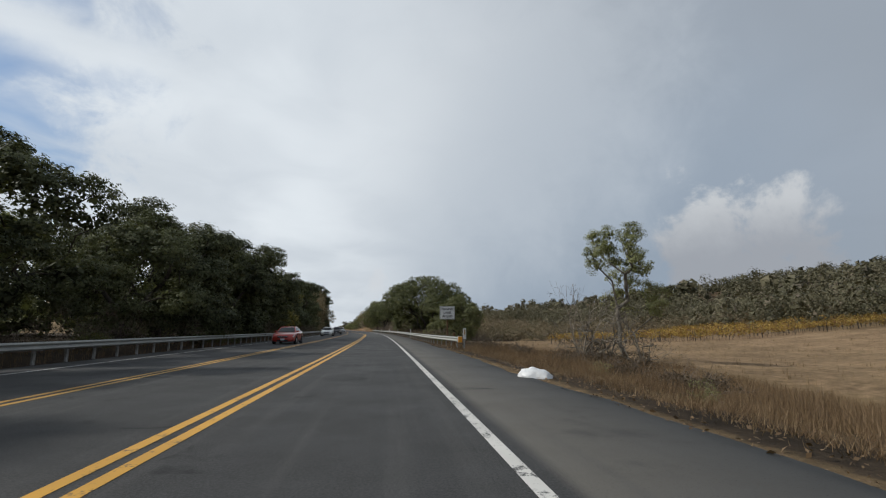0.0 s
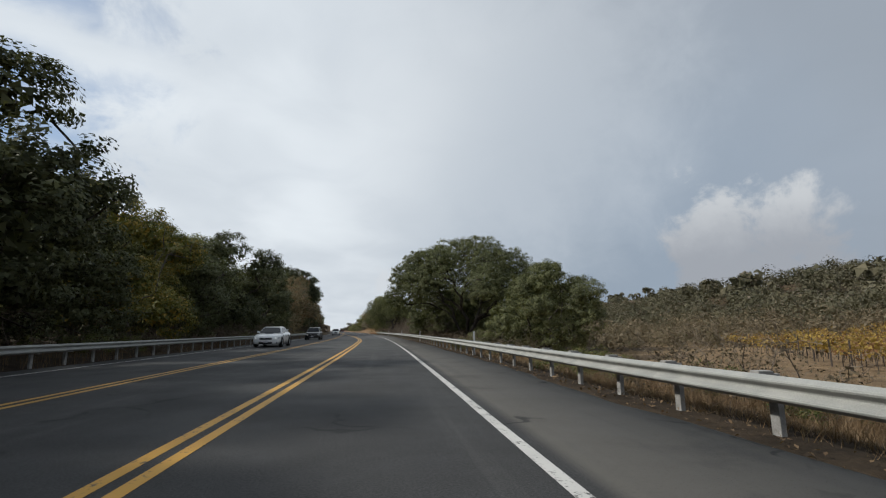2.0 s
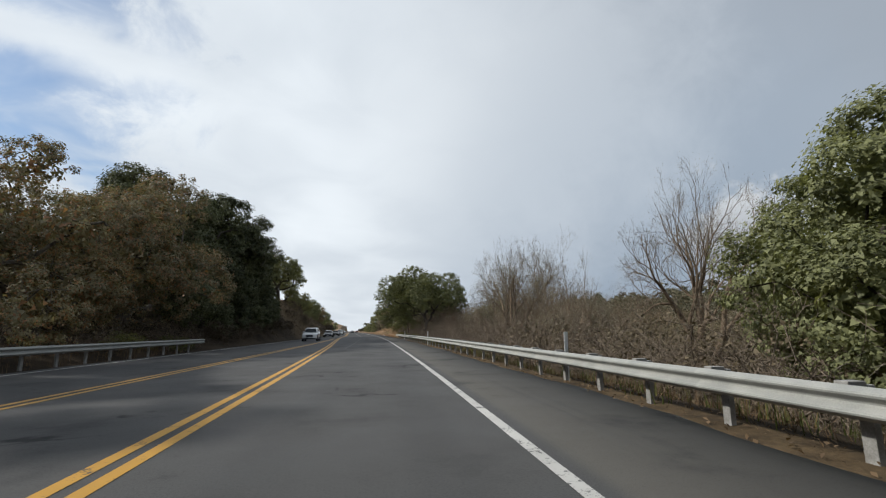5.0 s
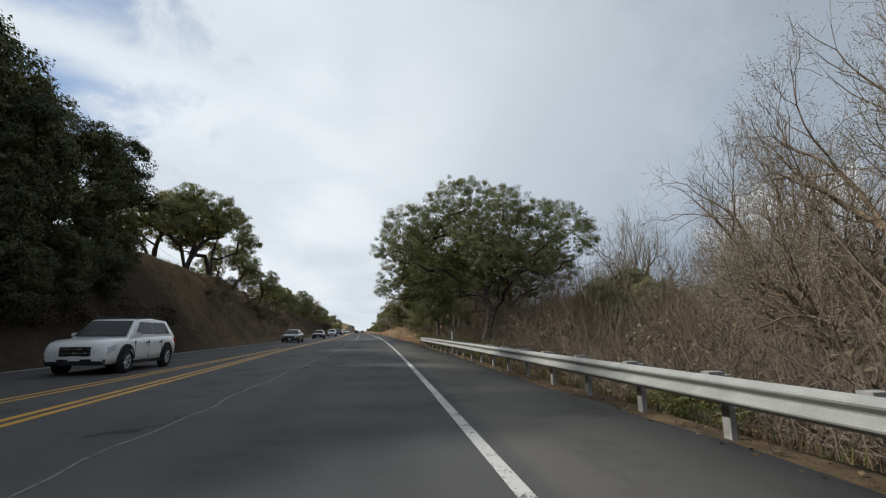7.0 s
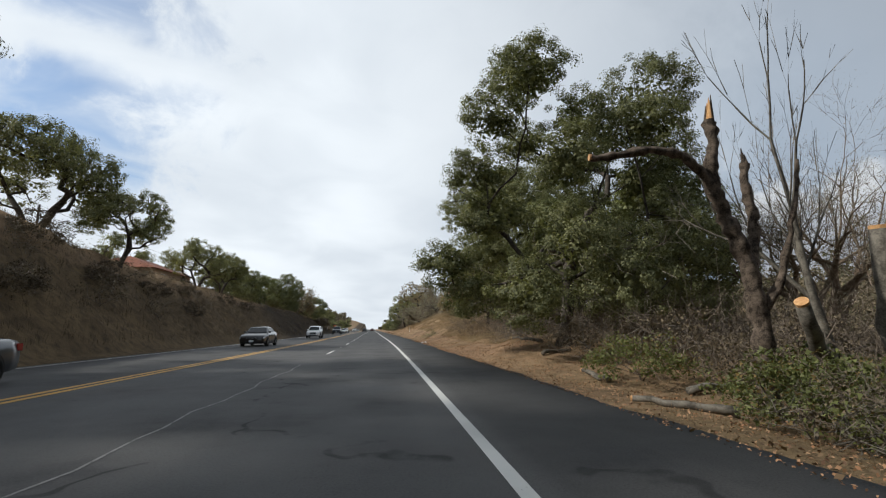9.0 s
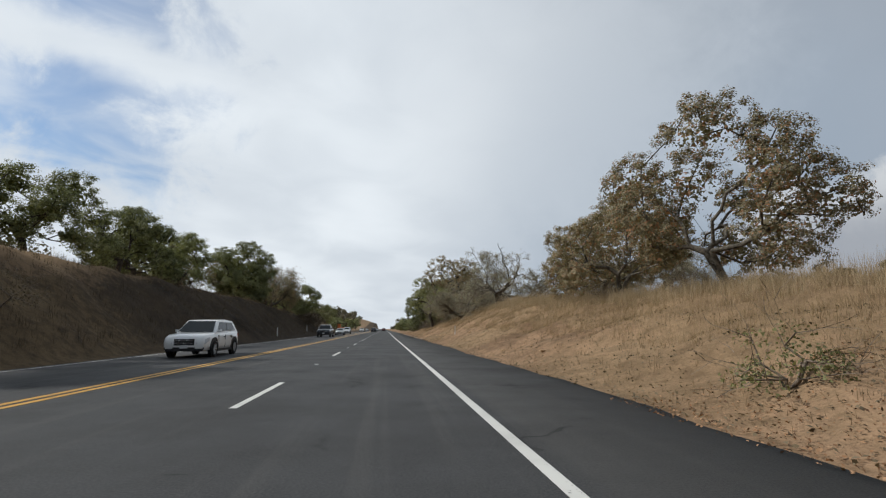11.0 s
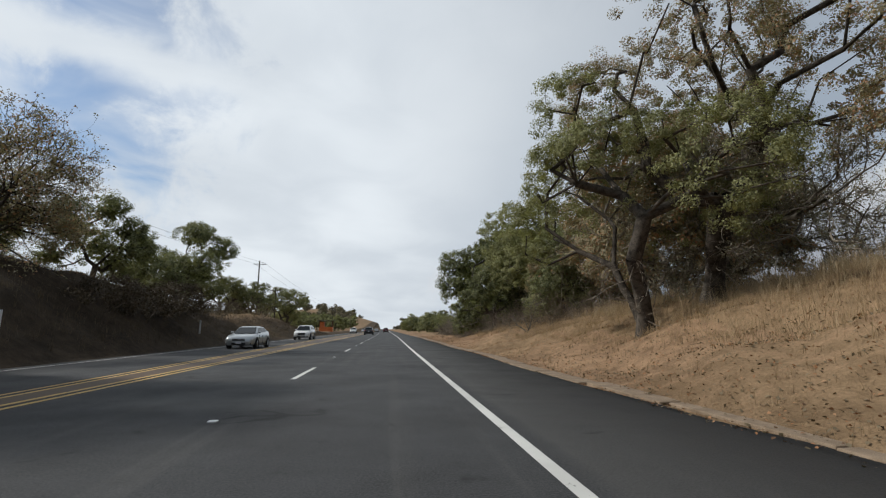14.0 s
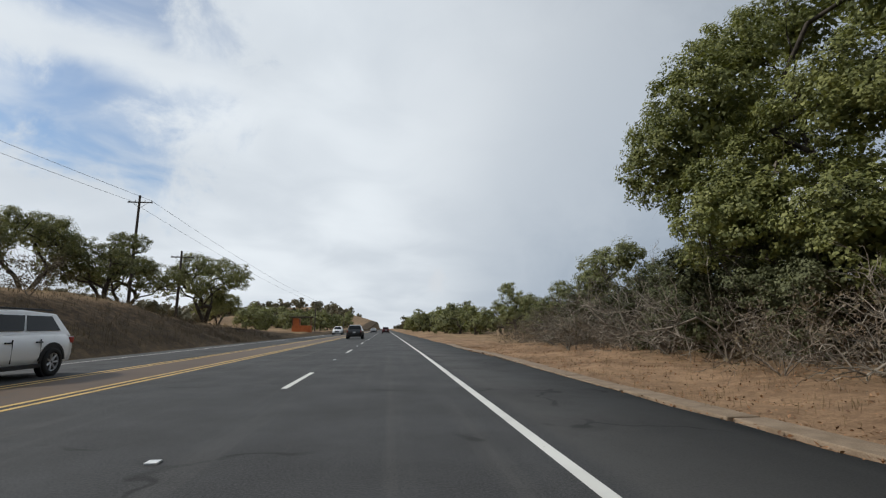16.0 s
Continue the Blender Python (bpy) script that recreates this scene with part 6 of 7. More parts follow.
def snag():
    """Broken oak with sawn stubs."""
    root = empty("broken_oak", pose(*place(217.6, 6.05)))
    lines = (((0, 0, -0.4, 0.20), (-0.06, 0.05, 0.8, 0.175), (0.02, 0.1, 1.7, 0.165), (-0.08, 0.06, 2.6, 0.16), (-0.22, 0.1, 3.2, 0.155), (-0.45, 0.12, 3.8, 0.145), (-0.66, 0.08, 4.35, 0.135), (-0.70, 0.0, 4.9, 0.12), (-0.62, -0.04, 5.4, 0.11), (-0.66, 0.0, 5.8, 0.10)),
             ((-0.60, 0.08, 4.25, 0.10), (-0.95, 0.0, 4.75, 0.095), (-1.4, -0.08, 5.05, 0.085), (-2.0, -0.1, 5.12, 0.08), (-2.6, 0.0, 5.02, 0.075), (-3.1, 0.05, 5.0, 0.065)),
             ((-0.06, 0.08, 2.6, 0.12), (0.12, 0.2, 3.3, 0.11), (0.22, 0.28, 4.0, 0.10), (0.14, 0.3, 4.6, 0.09), (0.2, 0.3, 5.0, 0.085)),
             ((0.0, 0.05, 1.9, 0.09), (0.35, -0.1, 2.5, 0.08), (0.6, -0.1, 3.3, 0.06), (0.95, 0.0, 4.2, 0.045), (1.15, 0.1, 5.0, 0.03)))
    rng = np.random.default_rng(17)
    for k, line in enumerate(lines):
        L = np.array(line)
        t = np.linspace(0, len(L) - 1, 5 * (len(L) - 1) + 1)
        pts = np.stack([np.interp(t, range(len(L)), L[:, c]) for c in range(4)], 1)
        pts[1:, :3] += rng.normal(size=(len(pts) - 1, 3)) * 0.012
        pts[:, 3] *= 1 + 0.16 * rng.normal(size=len(pts)).clip(-1, 1.6)
        V, F = skin(pts, rng)
        part("limb" if k else "trunk", fast_mesh("limb" if k else "trunk", V, F, BARKD, True), root)
    for i in range(7):
        a, r = i * 0.9, 0.055 + 0.02 * (i % 2)
        p = (-0.66 + r * math.cos(a), r * math.sin(a), 5.7)
        part("splinter", cylm("splinter", SAWN if i % 3 else BARKD, p, (p[0] + 0.05 + 0.03 * math.sin(i * 2), p[1] * 0.6, 5.95 + 0.42 * rng.random()), 0.05, 0.008, 5), root, "torn orange heartwood splinter" if i % 3 else "")
    part("cut_end", cylm("cut_end", SAWN, (-3.1, 0.05, 5.0), (-3.15, 0.05, 5.0), 0.068, 0.066, 10), root, "pale sawn limb end")
    for i in range(4):
        part("splinter", cylm("splinter", BARKD, (0.2 + 0.04 * math.cos(i * 1.6), 0.3 + 0.04 * math.sin(i * 1.6), 4.95), (0.12 + 0.03 * i, 0.3, 5.15 + 0.2 * rng.random()), 0.05, 0.01, 5), root)
    tagged(root, "broken grey oak trunk with torn top and sawn limb", "tree")


snag()
log(place(217.9, 7.6) + Vector((0, 0, 0.5)), place(217.0, 6.3) + Vector((0, 0, 2.1)), 0.15, 0.12, label="sawn oak limb propped in brambles with fresh cut end")
log(place(217.9, 8.9) + Vector((0, 0, -0.2)), place(217.5, 8.5) + Vector((0, 0, 3.6)), 0.24, 0.18, label="sawn oak stub with fresh orange cut end")
for i, (y, d, a, l) in enumerate(((214, 4.9, 50, 2.2), (216.5, 4.6, 150, 1.6), (219, 5.4, 20, 2.6), (220.5, 4.4, 100, 1.3), (212.5, 5.6, 80, 1.8), (227, 5.0, 30, 1.5), (230, 6, 120, 2.0))):
    p = place(y, d) + Vector((0, 0, 0.10))
    q = p + Vector((math.cos(radians(a)) * l, math.sin(radians(a)) * l, 0.10))
    q.z = max(q.z, float(gz(q.y, q.x - float(xw(q.y)))) + 0.08)
    log(p, q, 0.09, 0.05, "fallen_branch", "fallen grey branch lying on leaf litter", 7)
put(stock(bare_tree(144, 11, 2.6, 1, "thin leafless tree with a slender trunk", BARKG, 7, None, 0.3, 0.13, angle=24)), 218.5, 8.4, 0.95, 0)
for y, d, s in ((240, 8.2, 1.0), (236.5, 7.4, 0.8), (214.5, 6.0, 0.7), (228, 7.2, 0.9), (213.8, 4.9, 0.5), (214.6, 5.4, 0.6), (213.0, 6.4, 0.7), (215.2, 4.7, 0.45), (212.2, 5.2, 0.55)):
    put(DEAD[int(y) % 2], y, d, s, y * 31)
for y, d, s in ((9.5, 5.4, 0.6), (14.5, 5.6, 0.6), (262.5, 4.6, 1.1)):
    put(WEED[int(y * 2) % 2], y, d, s, y * 50)

# ---- power line ----


def power_pole(y, d, h, turn=0):
    root = empty("power_pole", pose(*place(y, d), 0, 0, heading(y) + turn))
    part("pole", cylm("pole", POLEW, (0, 0, -1), (0, 0, h), 0.17, 0.11, 10), root)
    part("crossarm", boxm("crossarm", POLEW, -1.2, 1.2, 0.11, 0.22, h - 0.75, h - 0.63, bevel=0.01), root)
    for x in (-1.1, -0.45, 0.45, 1.1):
        part("insulator", cylm("insulator", PLATE, (x, 0.165, h - 0.63), (x, 0.165, h - 0.45), 0.045, 0.035, 8), root, "pale insulator")
    for s in (-1, 1):
        bm = bmesh.new()
        cyl(bm, (s * 0.75, 0.165, h - 0.76), (s * 0.08, 0.12, h - 1.25), 0.02, 0.02, 6)
        part("brace", bm_mesh("brace", bm, STEEL), root)
    tagged(root, "brown timber power pole with one crossarm", "power pole", "power poles")
    return root


def cable(name, p, q, sag, label):
    cu = bpy.data.curves.new(name, "CURVE")
    cu.dimensions, cu.bevel_depth, cu.bevel_resolution = "3D", 0.014, 1
    sp = cu.splines.new("POLY")
    n = 24
    sp.points.add(n)
    for i in range(n + 1):
        u = i / n
        c = p.lerp(q, u)
        sp.points[i].co = (c.x, c.y, c.z - sag * 4 * u * (1 - u), 1)
    cu.materials.append(WIRE)
    tagged(new(name, cu), label, "cable", "power cables")


POLES = ((167, -36, 9.5), (226, -36, 8.5), (262, -40, 8.5), (330, -38, 9.5), (418, -27.5, 12.4), (424, -25.3, 8.0), (520, -24, 9.5), (600, -22, 9.5))
heads = []
for y, d, h in POLES:
    ob = power_pole(y, d, h)
    heads.append(ob.matrix_basis @ Vector((0, 0.165, h - 0.5)))
for a, b in ((0, 1), (1, 2), (2, 3), (3, 4), (4, 6), (6, 7)):
    for off in (-1.1, 1.1):
        cable("power_cable", heads[a] + Vector((off, 0, 0)), heads[b] + Vector((off, 0, 0)), 0.9, "thin black power cable between poles")

# ---- house with red roof behind the bank ----


def house(y, d, w, l, h, pitch=1.5):
    root = empty("house", pose(*place(y, d, 6.2), 0, 0, heading(y)))
    part("wall", boxm("wall", STUCCO, -w / 2, w / 2, -l / 2, l / 2, -3.2, h, bevel=0.02), root, "tan stucco walls")
    bm = bmesh.new()
    o = 0.6
    V = [(-w / 2 - o, -l / 2 - o, h), (w / 2 + o, -l / 2 - o, h), (w / 2 + o, l / 2 + o, h), (-w / 2 - o, l / 2 + o, h), (0, -l / 2 + w / 3, h + pitch), (0, l / 2 - w / 3, h + pitch)]
    vs = [bm.verts.new(v) for v in V]
    for f in ((0, 1, 4), (1, 2, 5, 4), (2, 3, 5), (3, 0, 4, 5), (3, 2, 1, 0)):
        bm.faces.new([vs[i] for i in f])
    part("roof", bm_mesh("roof", bm, ROOF), root, "red-brown hipped roof")
    for yy in (-l / 4, l / 4):
        wdw = part("window", boxm("window", PLASTIC, w / 2, w / 2 + 0.03, yy - 0.7, yy + 0.7, h - 1.7, h - 0.5), root, "white window frame")
        part("pane", boxm("pane", CARGLASS, w / 2 + 0.031, w / 2 + 0.04, yy - 0.62, yy + 0.62, h - 1.62, h - 0.58), wdw, "dark pane")
    tagged(root, "low tan house with red-brown roof behind the bank", "house")


house(281, -37, 9, 14, 3.5, 2.0)

# ---- dead limb standing out of the oak on the bank ----
limb = [q + (0.12 * math.sin(5.1 * i), 0.1 * math.cos(3.7 * i), 0) for i, q in enumerate(np.array([np.interp(np.linspace(0, 3, 19), range(4), c) for c in ((0, 1.6, 0.75, 0.15), (0, 0.2, 0.1, 0), (1.2, 3.5, 5.7, 8.0))]).T)]
V, F = skin(np.array([(*q, 0.13 - 0.0058 * i) for i, q in enumerate(limb)]), np.random.default_rng(19), 9)
bare = empty("dead_limb", pose(*place(312.4, 12.3)))
part("limb", fast_mesh("limb", V, F, BARK, True), bare)
for i in range(6, 18, 2):
    V, F = tubes([(limb[i], limb[i] + np.array([0.5 * (-1) ** (i // 2), 0.1, 0.35]), 0.035, 0.01)], 5)
    part("twig", fast_mesh("twig", V, F, BARK), bare)
tagged(bare, "tall crooked dead limb standing in the old oak", "tree")

# ---- fence on the bank ----
fence = empty("field_fence", pose(*place(382, -25)))
inv = fence.matrix_basis.inverted()
fm = cylm("post", POSTM, (0, 0, -0.4), (0, 0, 1.5), 0.035, 0.035, 7)
for k in range(6):
    part("post", fm, fence, m=inv @ pose(*place(377 + 2.5 * k, -25.0)))
for h in (0.5, 1.0, 1.45):
    segs = []
    for k in range(5):
        a, b = place(377 + 2.5 * k, -25.0), place(379.5 + 2.5 * k, -25.0)
        segs.append((np.array(a) + (0, 0, h) - np.array(fence.location), np.array(b) + (0, 0, h) - np.array(fence.location), 0.02, 0.02))
    V, F = tubes(segs, 5)
    part("fence_rail", fast_mesh("fence_rail", V, F, POSTM), fence)
tagged(fence, "grey metal pipe fence on top of the bank", "fence")

# ---- roadside stand ----
st = empty("roadside_stand", pose(*place(486, -22), 0, 0, heading(486)))
part("counter", boxm("counter", MACHINE, -2.2, 2.2, -1.2, 1.2, -0.2, 1.5, bevel=0.03), st, "red-orange painted counter")
for sx in (-2.1, 2.1):
    for sy in (-1.1, 1.1):
        part("post", boxm("post", WOOD, sx - 0.1, sx + 0.1, sy - 0.1, sy + 0.1, 1.5, 3.4), st)
part("back_wall", boxm("back_wall", MACHINE, -2.2, -0.6, -1.0, 1.2, 1.505, 3.2), st, "red-orange side wall")
part("roof", boxm("roof", POLEW, -2.8, 2.8, -1.9, 1.7, 3.4, 3.62, bevel=0.03), st, "flat dark roof")
tagged(st, "small red-orange wooden roadside stand with flat roof", "stand")

# ---- vehicles ----


def slab(bm, corners, lift=0.003, thick=0.006):
    """Thin panel over four corners, proud of the surface."""
    c = [Vector(p) for p in corners]
    n = (c[1] - c[0]).cross(c[3] - c[0]).normalized()
    lo = [bm.verts.new(p + n * lift) for p in c]
    hi = [bm.verts.new(p + n * (lift + thick)) for p in c]
    bm.faces.new(hi)
    bm.faces.new(lo[::-1])
    k = len(c)
    for i in range(k):
        bm.faces.new((lo[i], lo[(i + 1) % k], hi[(i + 1) % k], hi[i]))


def inset(q, u0, u1, v0, v1):
    """Quad within the quad q = lower a, lower b, upper b, upper a."""
    a, b, c, d = (Vector(p) for p in q)

    def at(u, v):
        return (a.lerp(b, u)).lerp(d.lerp(c, u), v)
    return [at(u0, v0), at(u1, v0), at(u1, v1), at(u0, v1)]


STYLES = {
    # stations: y, bottom, shoulder, half width; cabin: rear base, roof rear, roof middle, roof front, screen base
    "sedan": dict(st=((-2.40, 0.34, 0.78, 0.70), (-2.30, 0.26, 0.97, 0.83), (-1.95, 0.22, 1.02, 0.90), (-1.0, 0.20, 1.00, 0.925), (0.0, 0.20, 0.97, 0.93), (1.0, 0.20, 0.95, 0.925), (1.55, 0.20, 0.91, 0.91), (2.0, 0.21, 0.86, 0.895), (2.26, 0.21, 0.79, 0.865), (2.40, 0.23, 0.72, 0.81), (2.46, 0.27, 0.62, 0.72)),
                  cab=((-1.85, 1.00), (-1.0, 1.40), (-0.25, 1.45), (0.35, 1.40), (1.20, 0.95)), axle=(-1.38, 1.42), wr=0.33, wt=0.60, wb=0.83),
    "hatch": dict(st=((-2.22, 0.36, 0.88, 0.72), (-2.12, 0.26, 1.02, 0.82), (-1.8, 0.22, 1.08, 0.88), (-1.0, 0.20, 1.03, 0.90), (0.0, 0.20, 0.98, 0.905), (0.9, 0.20, 0.96, 0.90), (1.45, 0.20, 0.90, 0.885), (1.9, 0.21, 0.84, 0.87), (2.10, 0.22, 0.77, 0.84), (2.23, 0.24, 0.71, 0.79), (2.29, 0.28, 0.61, 0.70)),
                  cab=((-2.02, 1.06), (-1.25, 1.38), (-0.35, 1.44), (0.25, 1.39), (1.25, 0.94)), axle=(-1.33, 1.36), wr=0.33, wt=0.58, wb=0.80),
    "suv": dict(st=((-2.36, 0.42, 0.95, 0.74), (-2.27, 0.32, 1.08, 0.86), (-1.95, 0.28, 1.12, 0.93), (-1.0, 0.27, 1.11, 0.945), (0.0, 0.27, 1.09, 0.95), (1.0, 0.27, 1.07, 0.945), (1.5, 0.27, 1.04, 0.93), (1.95, 0.28, 1.01, 0.915), (2.20, 0.29, 0.95, 0.885), (2.32, 0.31, 0.88, 0.84), (2.38, 0.36, 0.74, 0.76)),
                cab=((-2.22, 1.10), (-1.80, 1.64), (-0.55, 1.71), (0.45, 1.65), (1.28, 1.07)), axle=(-1.38, 1.42), wr=0.37, wt=0.66, wb=0.86),
    "pickup": dict(st=((-2.90, 0.55, 1.02, 0.86), (-2.84, 0.48, 1.24, 0.96), (-2.4, 0.42, 1.27, 1.0), (-1.0, 0.40, 1.27, 1.01), (0.3, 0.38, 1.25, 1.01), (1.4, 0.38, 1.23, 1.0), (2.0, 0.38, 1.22, 0.98), (2.55, 0.39, 1.19, 0.97), (2.80, 0.41, 1.14, 0.95), (2.90, 0.43, 1.08, 0.92), (2.95, 0.48, 0.92, 0.86)),
                   cab=((-0.75, 1.24), (-0.62, 1.84), (0.1, 1.91), (0.72, 1.85), (1.55, 1.22)), axle=(-1.75, 1.85), wr=0.40, wt=0.74, wb=0.92),
}


def wheel_meshes(r):
    """Tyre and rim, axle along x, outer side at +x."""
    prof = [(-0.11, r * 0.64), (-0.115, r * 0.86), (-0.09, r * 0.97), (-0.04, r), (0.04, r), (0.09, r * 0.97), (0.115, r * 0.86), (0.11, r * 0.64)]
    n = 24
    V = [(x, q * math.cos(t), q * math.sin(t)) for t in (2 * math.pi * i / n for i in range(n)) for x, q in prof]
    k = len(prof)
    F = [(i * k + j, ((i + 1) % n) * k + j, ((i + 1) % n) * k + (j + 1) % k, i * k + (j + 1) % k) for i in range(n) for j in range(k)]
    tyre = mesh_of("wheel", V, F, TYRE, True)
    bm = bmesh.new()
    cyl(bm, (0.02, 0, 0), (0.06, 0, 0), r * 0.20, r * 0.17, 12)
    for i in range(7):
        a = 2 * math.pi * i / 7
        c, s = math.cos(a), math.sin(a)
        cyl(bm, (0.05, 0.1 * r * c, 0.1 * r * s), (0.075, 0.62 * r * c, 0.62 * r * s), r * 0.085, r * 0.07, 5)
    ring = [(0.05, r * 0.58), (0.085, r * 0.60), (0.09, r * 0.655), (0.05, r * 0.65)]
    vs = [[bm.verts.new((x, q * math.cos(t), q * math.sin(t))) for x, q in ring] for t in (2 * math.pi * i / n for i in range(n))]
    for i in range(n):
        for j in range(4):
            bm.faces.new((vs[i][j], vs[(i + 1) % n][j], vs[(i + 1) % n][(j + 1) % 4], vs[i][(j + 1) % 4]))
    rim = bm_mesh("rim", bm, ALLOY)
    hub = cylm("hub", TRIM, (-0.06, 0, 0), (0.0, 0, 0), r * 0.63, r * 0.63, 20)
    return tyre, rim, hub


def car(kind, y, d, paint, label, oncoming=True, lit=False, rack=False, spoiler=False, category="car", size=1.0):
    s = STYLES[kind]
    root = empty({"suv": "suv", "pickup": "pickup_truck"}.get(kind, "car"), pose(*place(y, d, 0.0), 0, 0, heading(y) + (180 if oncoming else 0)) @ Matrix.Scale(size, 4))
    bm = bmesh.new()
    rings = []
    for yy, zb, zt, hw in s["st"]:
        H = zt - zb
        half = [(hw * 0.78, zb), (hw * 0.95, zb + 0.08 * H), (hw * 0.995, zb + 0.30 * H), (hw, zb + 0.52 * H), (hw * 0.985, zb + 0.72 * H), (hw * 0.945, zt - 0.09 * H), (hw * 0.87, zt), (hw * 0.45, zt + 0.025)]
        rings.append([(x, yy, z) for x, z in half] + [(-x, yy, z) for x, z in reversed(half)])
    loft(bm, rings)
    bmesh.ops.recalc_face_normals(bm, faces=bm.faces)
    part("body", bm_mesh("body", bm, paint, True), root)
    # cabin
    cab, wt, wb = s["cab"], s["wt"], s["wb"]
    ws = (wb, wt, wt + 0.02, wt, wb)
    bm = bmesh.new()
    Lf = [bm.verts.new((-w, yy, z - (0.06 if i in (0, 4) else 0))) for i, ((yy, z), w) in enumerate(zip(cab, ws))]
    Rt = [bm.verts.new((w, yy, z - (0.06 if i in (0, 4) else 0))) for i, ((yy, z), w) in enumerate(zip(cab, ws))]
    for i in range(4):
        bm.faces.new((Lf[i], Rt[i], Rt[i + 1], Lf[i + 1]))
    bm.faces.new(Lf)
    bm.faces.new(Rt[::-1])
    bm.faces.new((Lf[4], Rt[4], Rt[0], Lf[0]))
    bmesh.ops.recalc_face_normals(bm, faces=bm.faces)
    bmesh.ops.bevel(bm, geom=list(bm.edges), offset=0.05, segments=3, affect="EDGES", profile=0.6)
    part("cabin", bm_mesh("cabin", bm, paint, True), root)
    P = [[Vector((sx * w, yy, z)) for (yy, z), w in zip(cab, ws)] for sx in (-1, 1)]

    def panel(name, mat, corners, label="", parent=root):
        b2 = bmesh.new()
        slab(b2, corners, 0.004, 0.008)
        return part(name, bm_mesh(name, b2, mat), parent, label)
    panel("windscreen", CARGLASS, inset((P[1][4], P[0][4], P[0][3], P[1][3]), 0.05, 0.95, 0.10, 0.93), "dark windscreen")
    panel("rear_window", CARGLASS, inset((P[0][0], P[1][0], P[1][1], P[0][1]), 0.08, 0.92, 0.16, 0.90), "dark rear window")
    for k, sx in enumerate((-1, 1)):
        a, b, c, e = P[k][0], P[k][4], P[k][3], P[k][1]
        q = (a, b, c, e)
        for u0, u1 in ((0.52, 0.88), (0.12, 0.49)):
            cs = inset(q, u0, u1, 0.17, 0.86)
            panel("side_window", CARGLASS, cs if sx > 0 else cs[::-1], "dark side window")
    tyre, rim, hub = wheel_meshes(s["wr"])
    for ay in s["axle"]:
        hw = float(np.interp(ay, [q[0] for q in s["st"]], [q[3] for q in s["st"]]))
        for sx in (-1, 1):
            b2 = bmesh.new()
            cyl(b2, (sx * (hw - 0.14), ay, s["wr"] + 0.02), (sx * (hw + 0.006), ay, s["wr"] + 0.02), s["wr"] + 0.055, s["wr"] + 0.055, 24)
            part("wheel_arch", bm_mesh("wheel_arch", b2, TRIM), root, "black wheel arch")
            w = part("wheel", tyre, root, m=pose(sx * (hw - 0.055), ay, s["wr"], 0, 0, 0 if sx > 0 else 180))
            part("rim", rim, w, "alloy rim")
            part("hub", hub, w)
    yf, yr = s["st"][-1][0], s["st"][0][0]
    zf, zr = s["st"][-2][2], s["st"][1][2]
    fw, rw = s["st"][-2][3], s["st"][1][3]
    tall = 1.75 if kind in ("suv", "pickup") else 1.0
    for sx in (-1, 1):
        bm = bmesh.new()
        for fx, ly, dz in ((0.58, 0.0, -0.15), (0.58, 0.025, -0.075), (1.02, 0.06, -0.16), (0.985, 0.09, -0.045), (1.10, 0.36, 0.0), (1.105, 0.34, -0.08), (0.6, 0.40, -0.12)):
            bm.verts.new((sx * fw * fx, yf - ly + (0.012 if tall > 1 else 0), zf + dz * tall))
        bmesh.ops.convex_hull(bm, input=list(bm.verts))
        bmesh.ops.recalc_face_normals(bm, faces=bm.faces)
        hl = part("headlight", bm_mesh("headlight", bm, HEADLAMP), root, "clear swept headlight")
        if lit:
            part("lamp", cylm("lamp", HEADLIT, (sx * fw * 0.80, yf - 0.2, zf - 0.105 * tall), (sx * fw * 0.80, yf + 0.0, zf - 0.108 * tall), 0.042, 0.038, 10), hl, "glowing lamp")
        part("fog_recess", boxm("fog_recess", TRIM, min(sx * fw * 0.70, sx * fw * 0.96), max(sx * fw * 0.70, sx * fw * 0.96), yf - 0.3, yf - 0.02, s["st"][-1][1] + 0.0, s["st"][-1][1] + 0.12, bevel=0.03), root, "black fog lamp recess")
        part("tail_light", boxm("tail_light", TAIL, min(sx * rw * 0.66, sx * rw * 1.02), max(sx * rw * 0.66, sx * rw * 1.02), yr + 0.04, yr + 0.24, zr - 0.24, zr - 0.06, bevel=0.03), root, "red tail light")
        mz = cab[4][1] + 0.08
        part("mirror", boxm("mirror", paint, min(sx * wb * 0.97, sx * (wb + 0.16)), max(sx * wb * 0.97, sx * (wb + 0.16)), cab[4][0] - 0.50, cab[4][0] - 0.38, mz - 0.04, mz + 0.07, bevel=0.03), root)
        for hy in (s["axle"][1] - 0.50, 0.02 if kind != "pickup" else 0.35, s["axle"][0] + 0.45 if kind != "pickup" else -0.72):
            hw = float(np.interp(hy, [q[0] for q in s["st"]], [q[3] for q in s["st"]]))
            part("door_seam", boxm("door_seam", TRIM, min(sx * (hw - 0.03), sx * (hw + 0.0025)), max(sx * (hw - 0.03), sx * (hw + 0.0025)), hy - 0.003, hy + 0.003, s["st"][4][1] + 0.14, s["st"][4][2] - 0.12), root)
        part("sill", boxm("sill", TRIM, min(sx * (s["st"][4][3] - 0.1), sx * (s["st"][4][3] + 0.004)), max(sx * (s["st"][4][3] - 0.1), sx * (s["st"][4][3] + 0.004)), s["axle"][0] + 0.42, s["axle"][1] - 0.42, s["st"][4][1] - 0.02, s["st"][4][1] + 0.085, bevel=0.01), root, "black door sill")
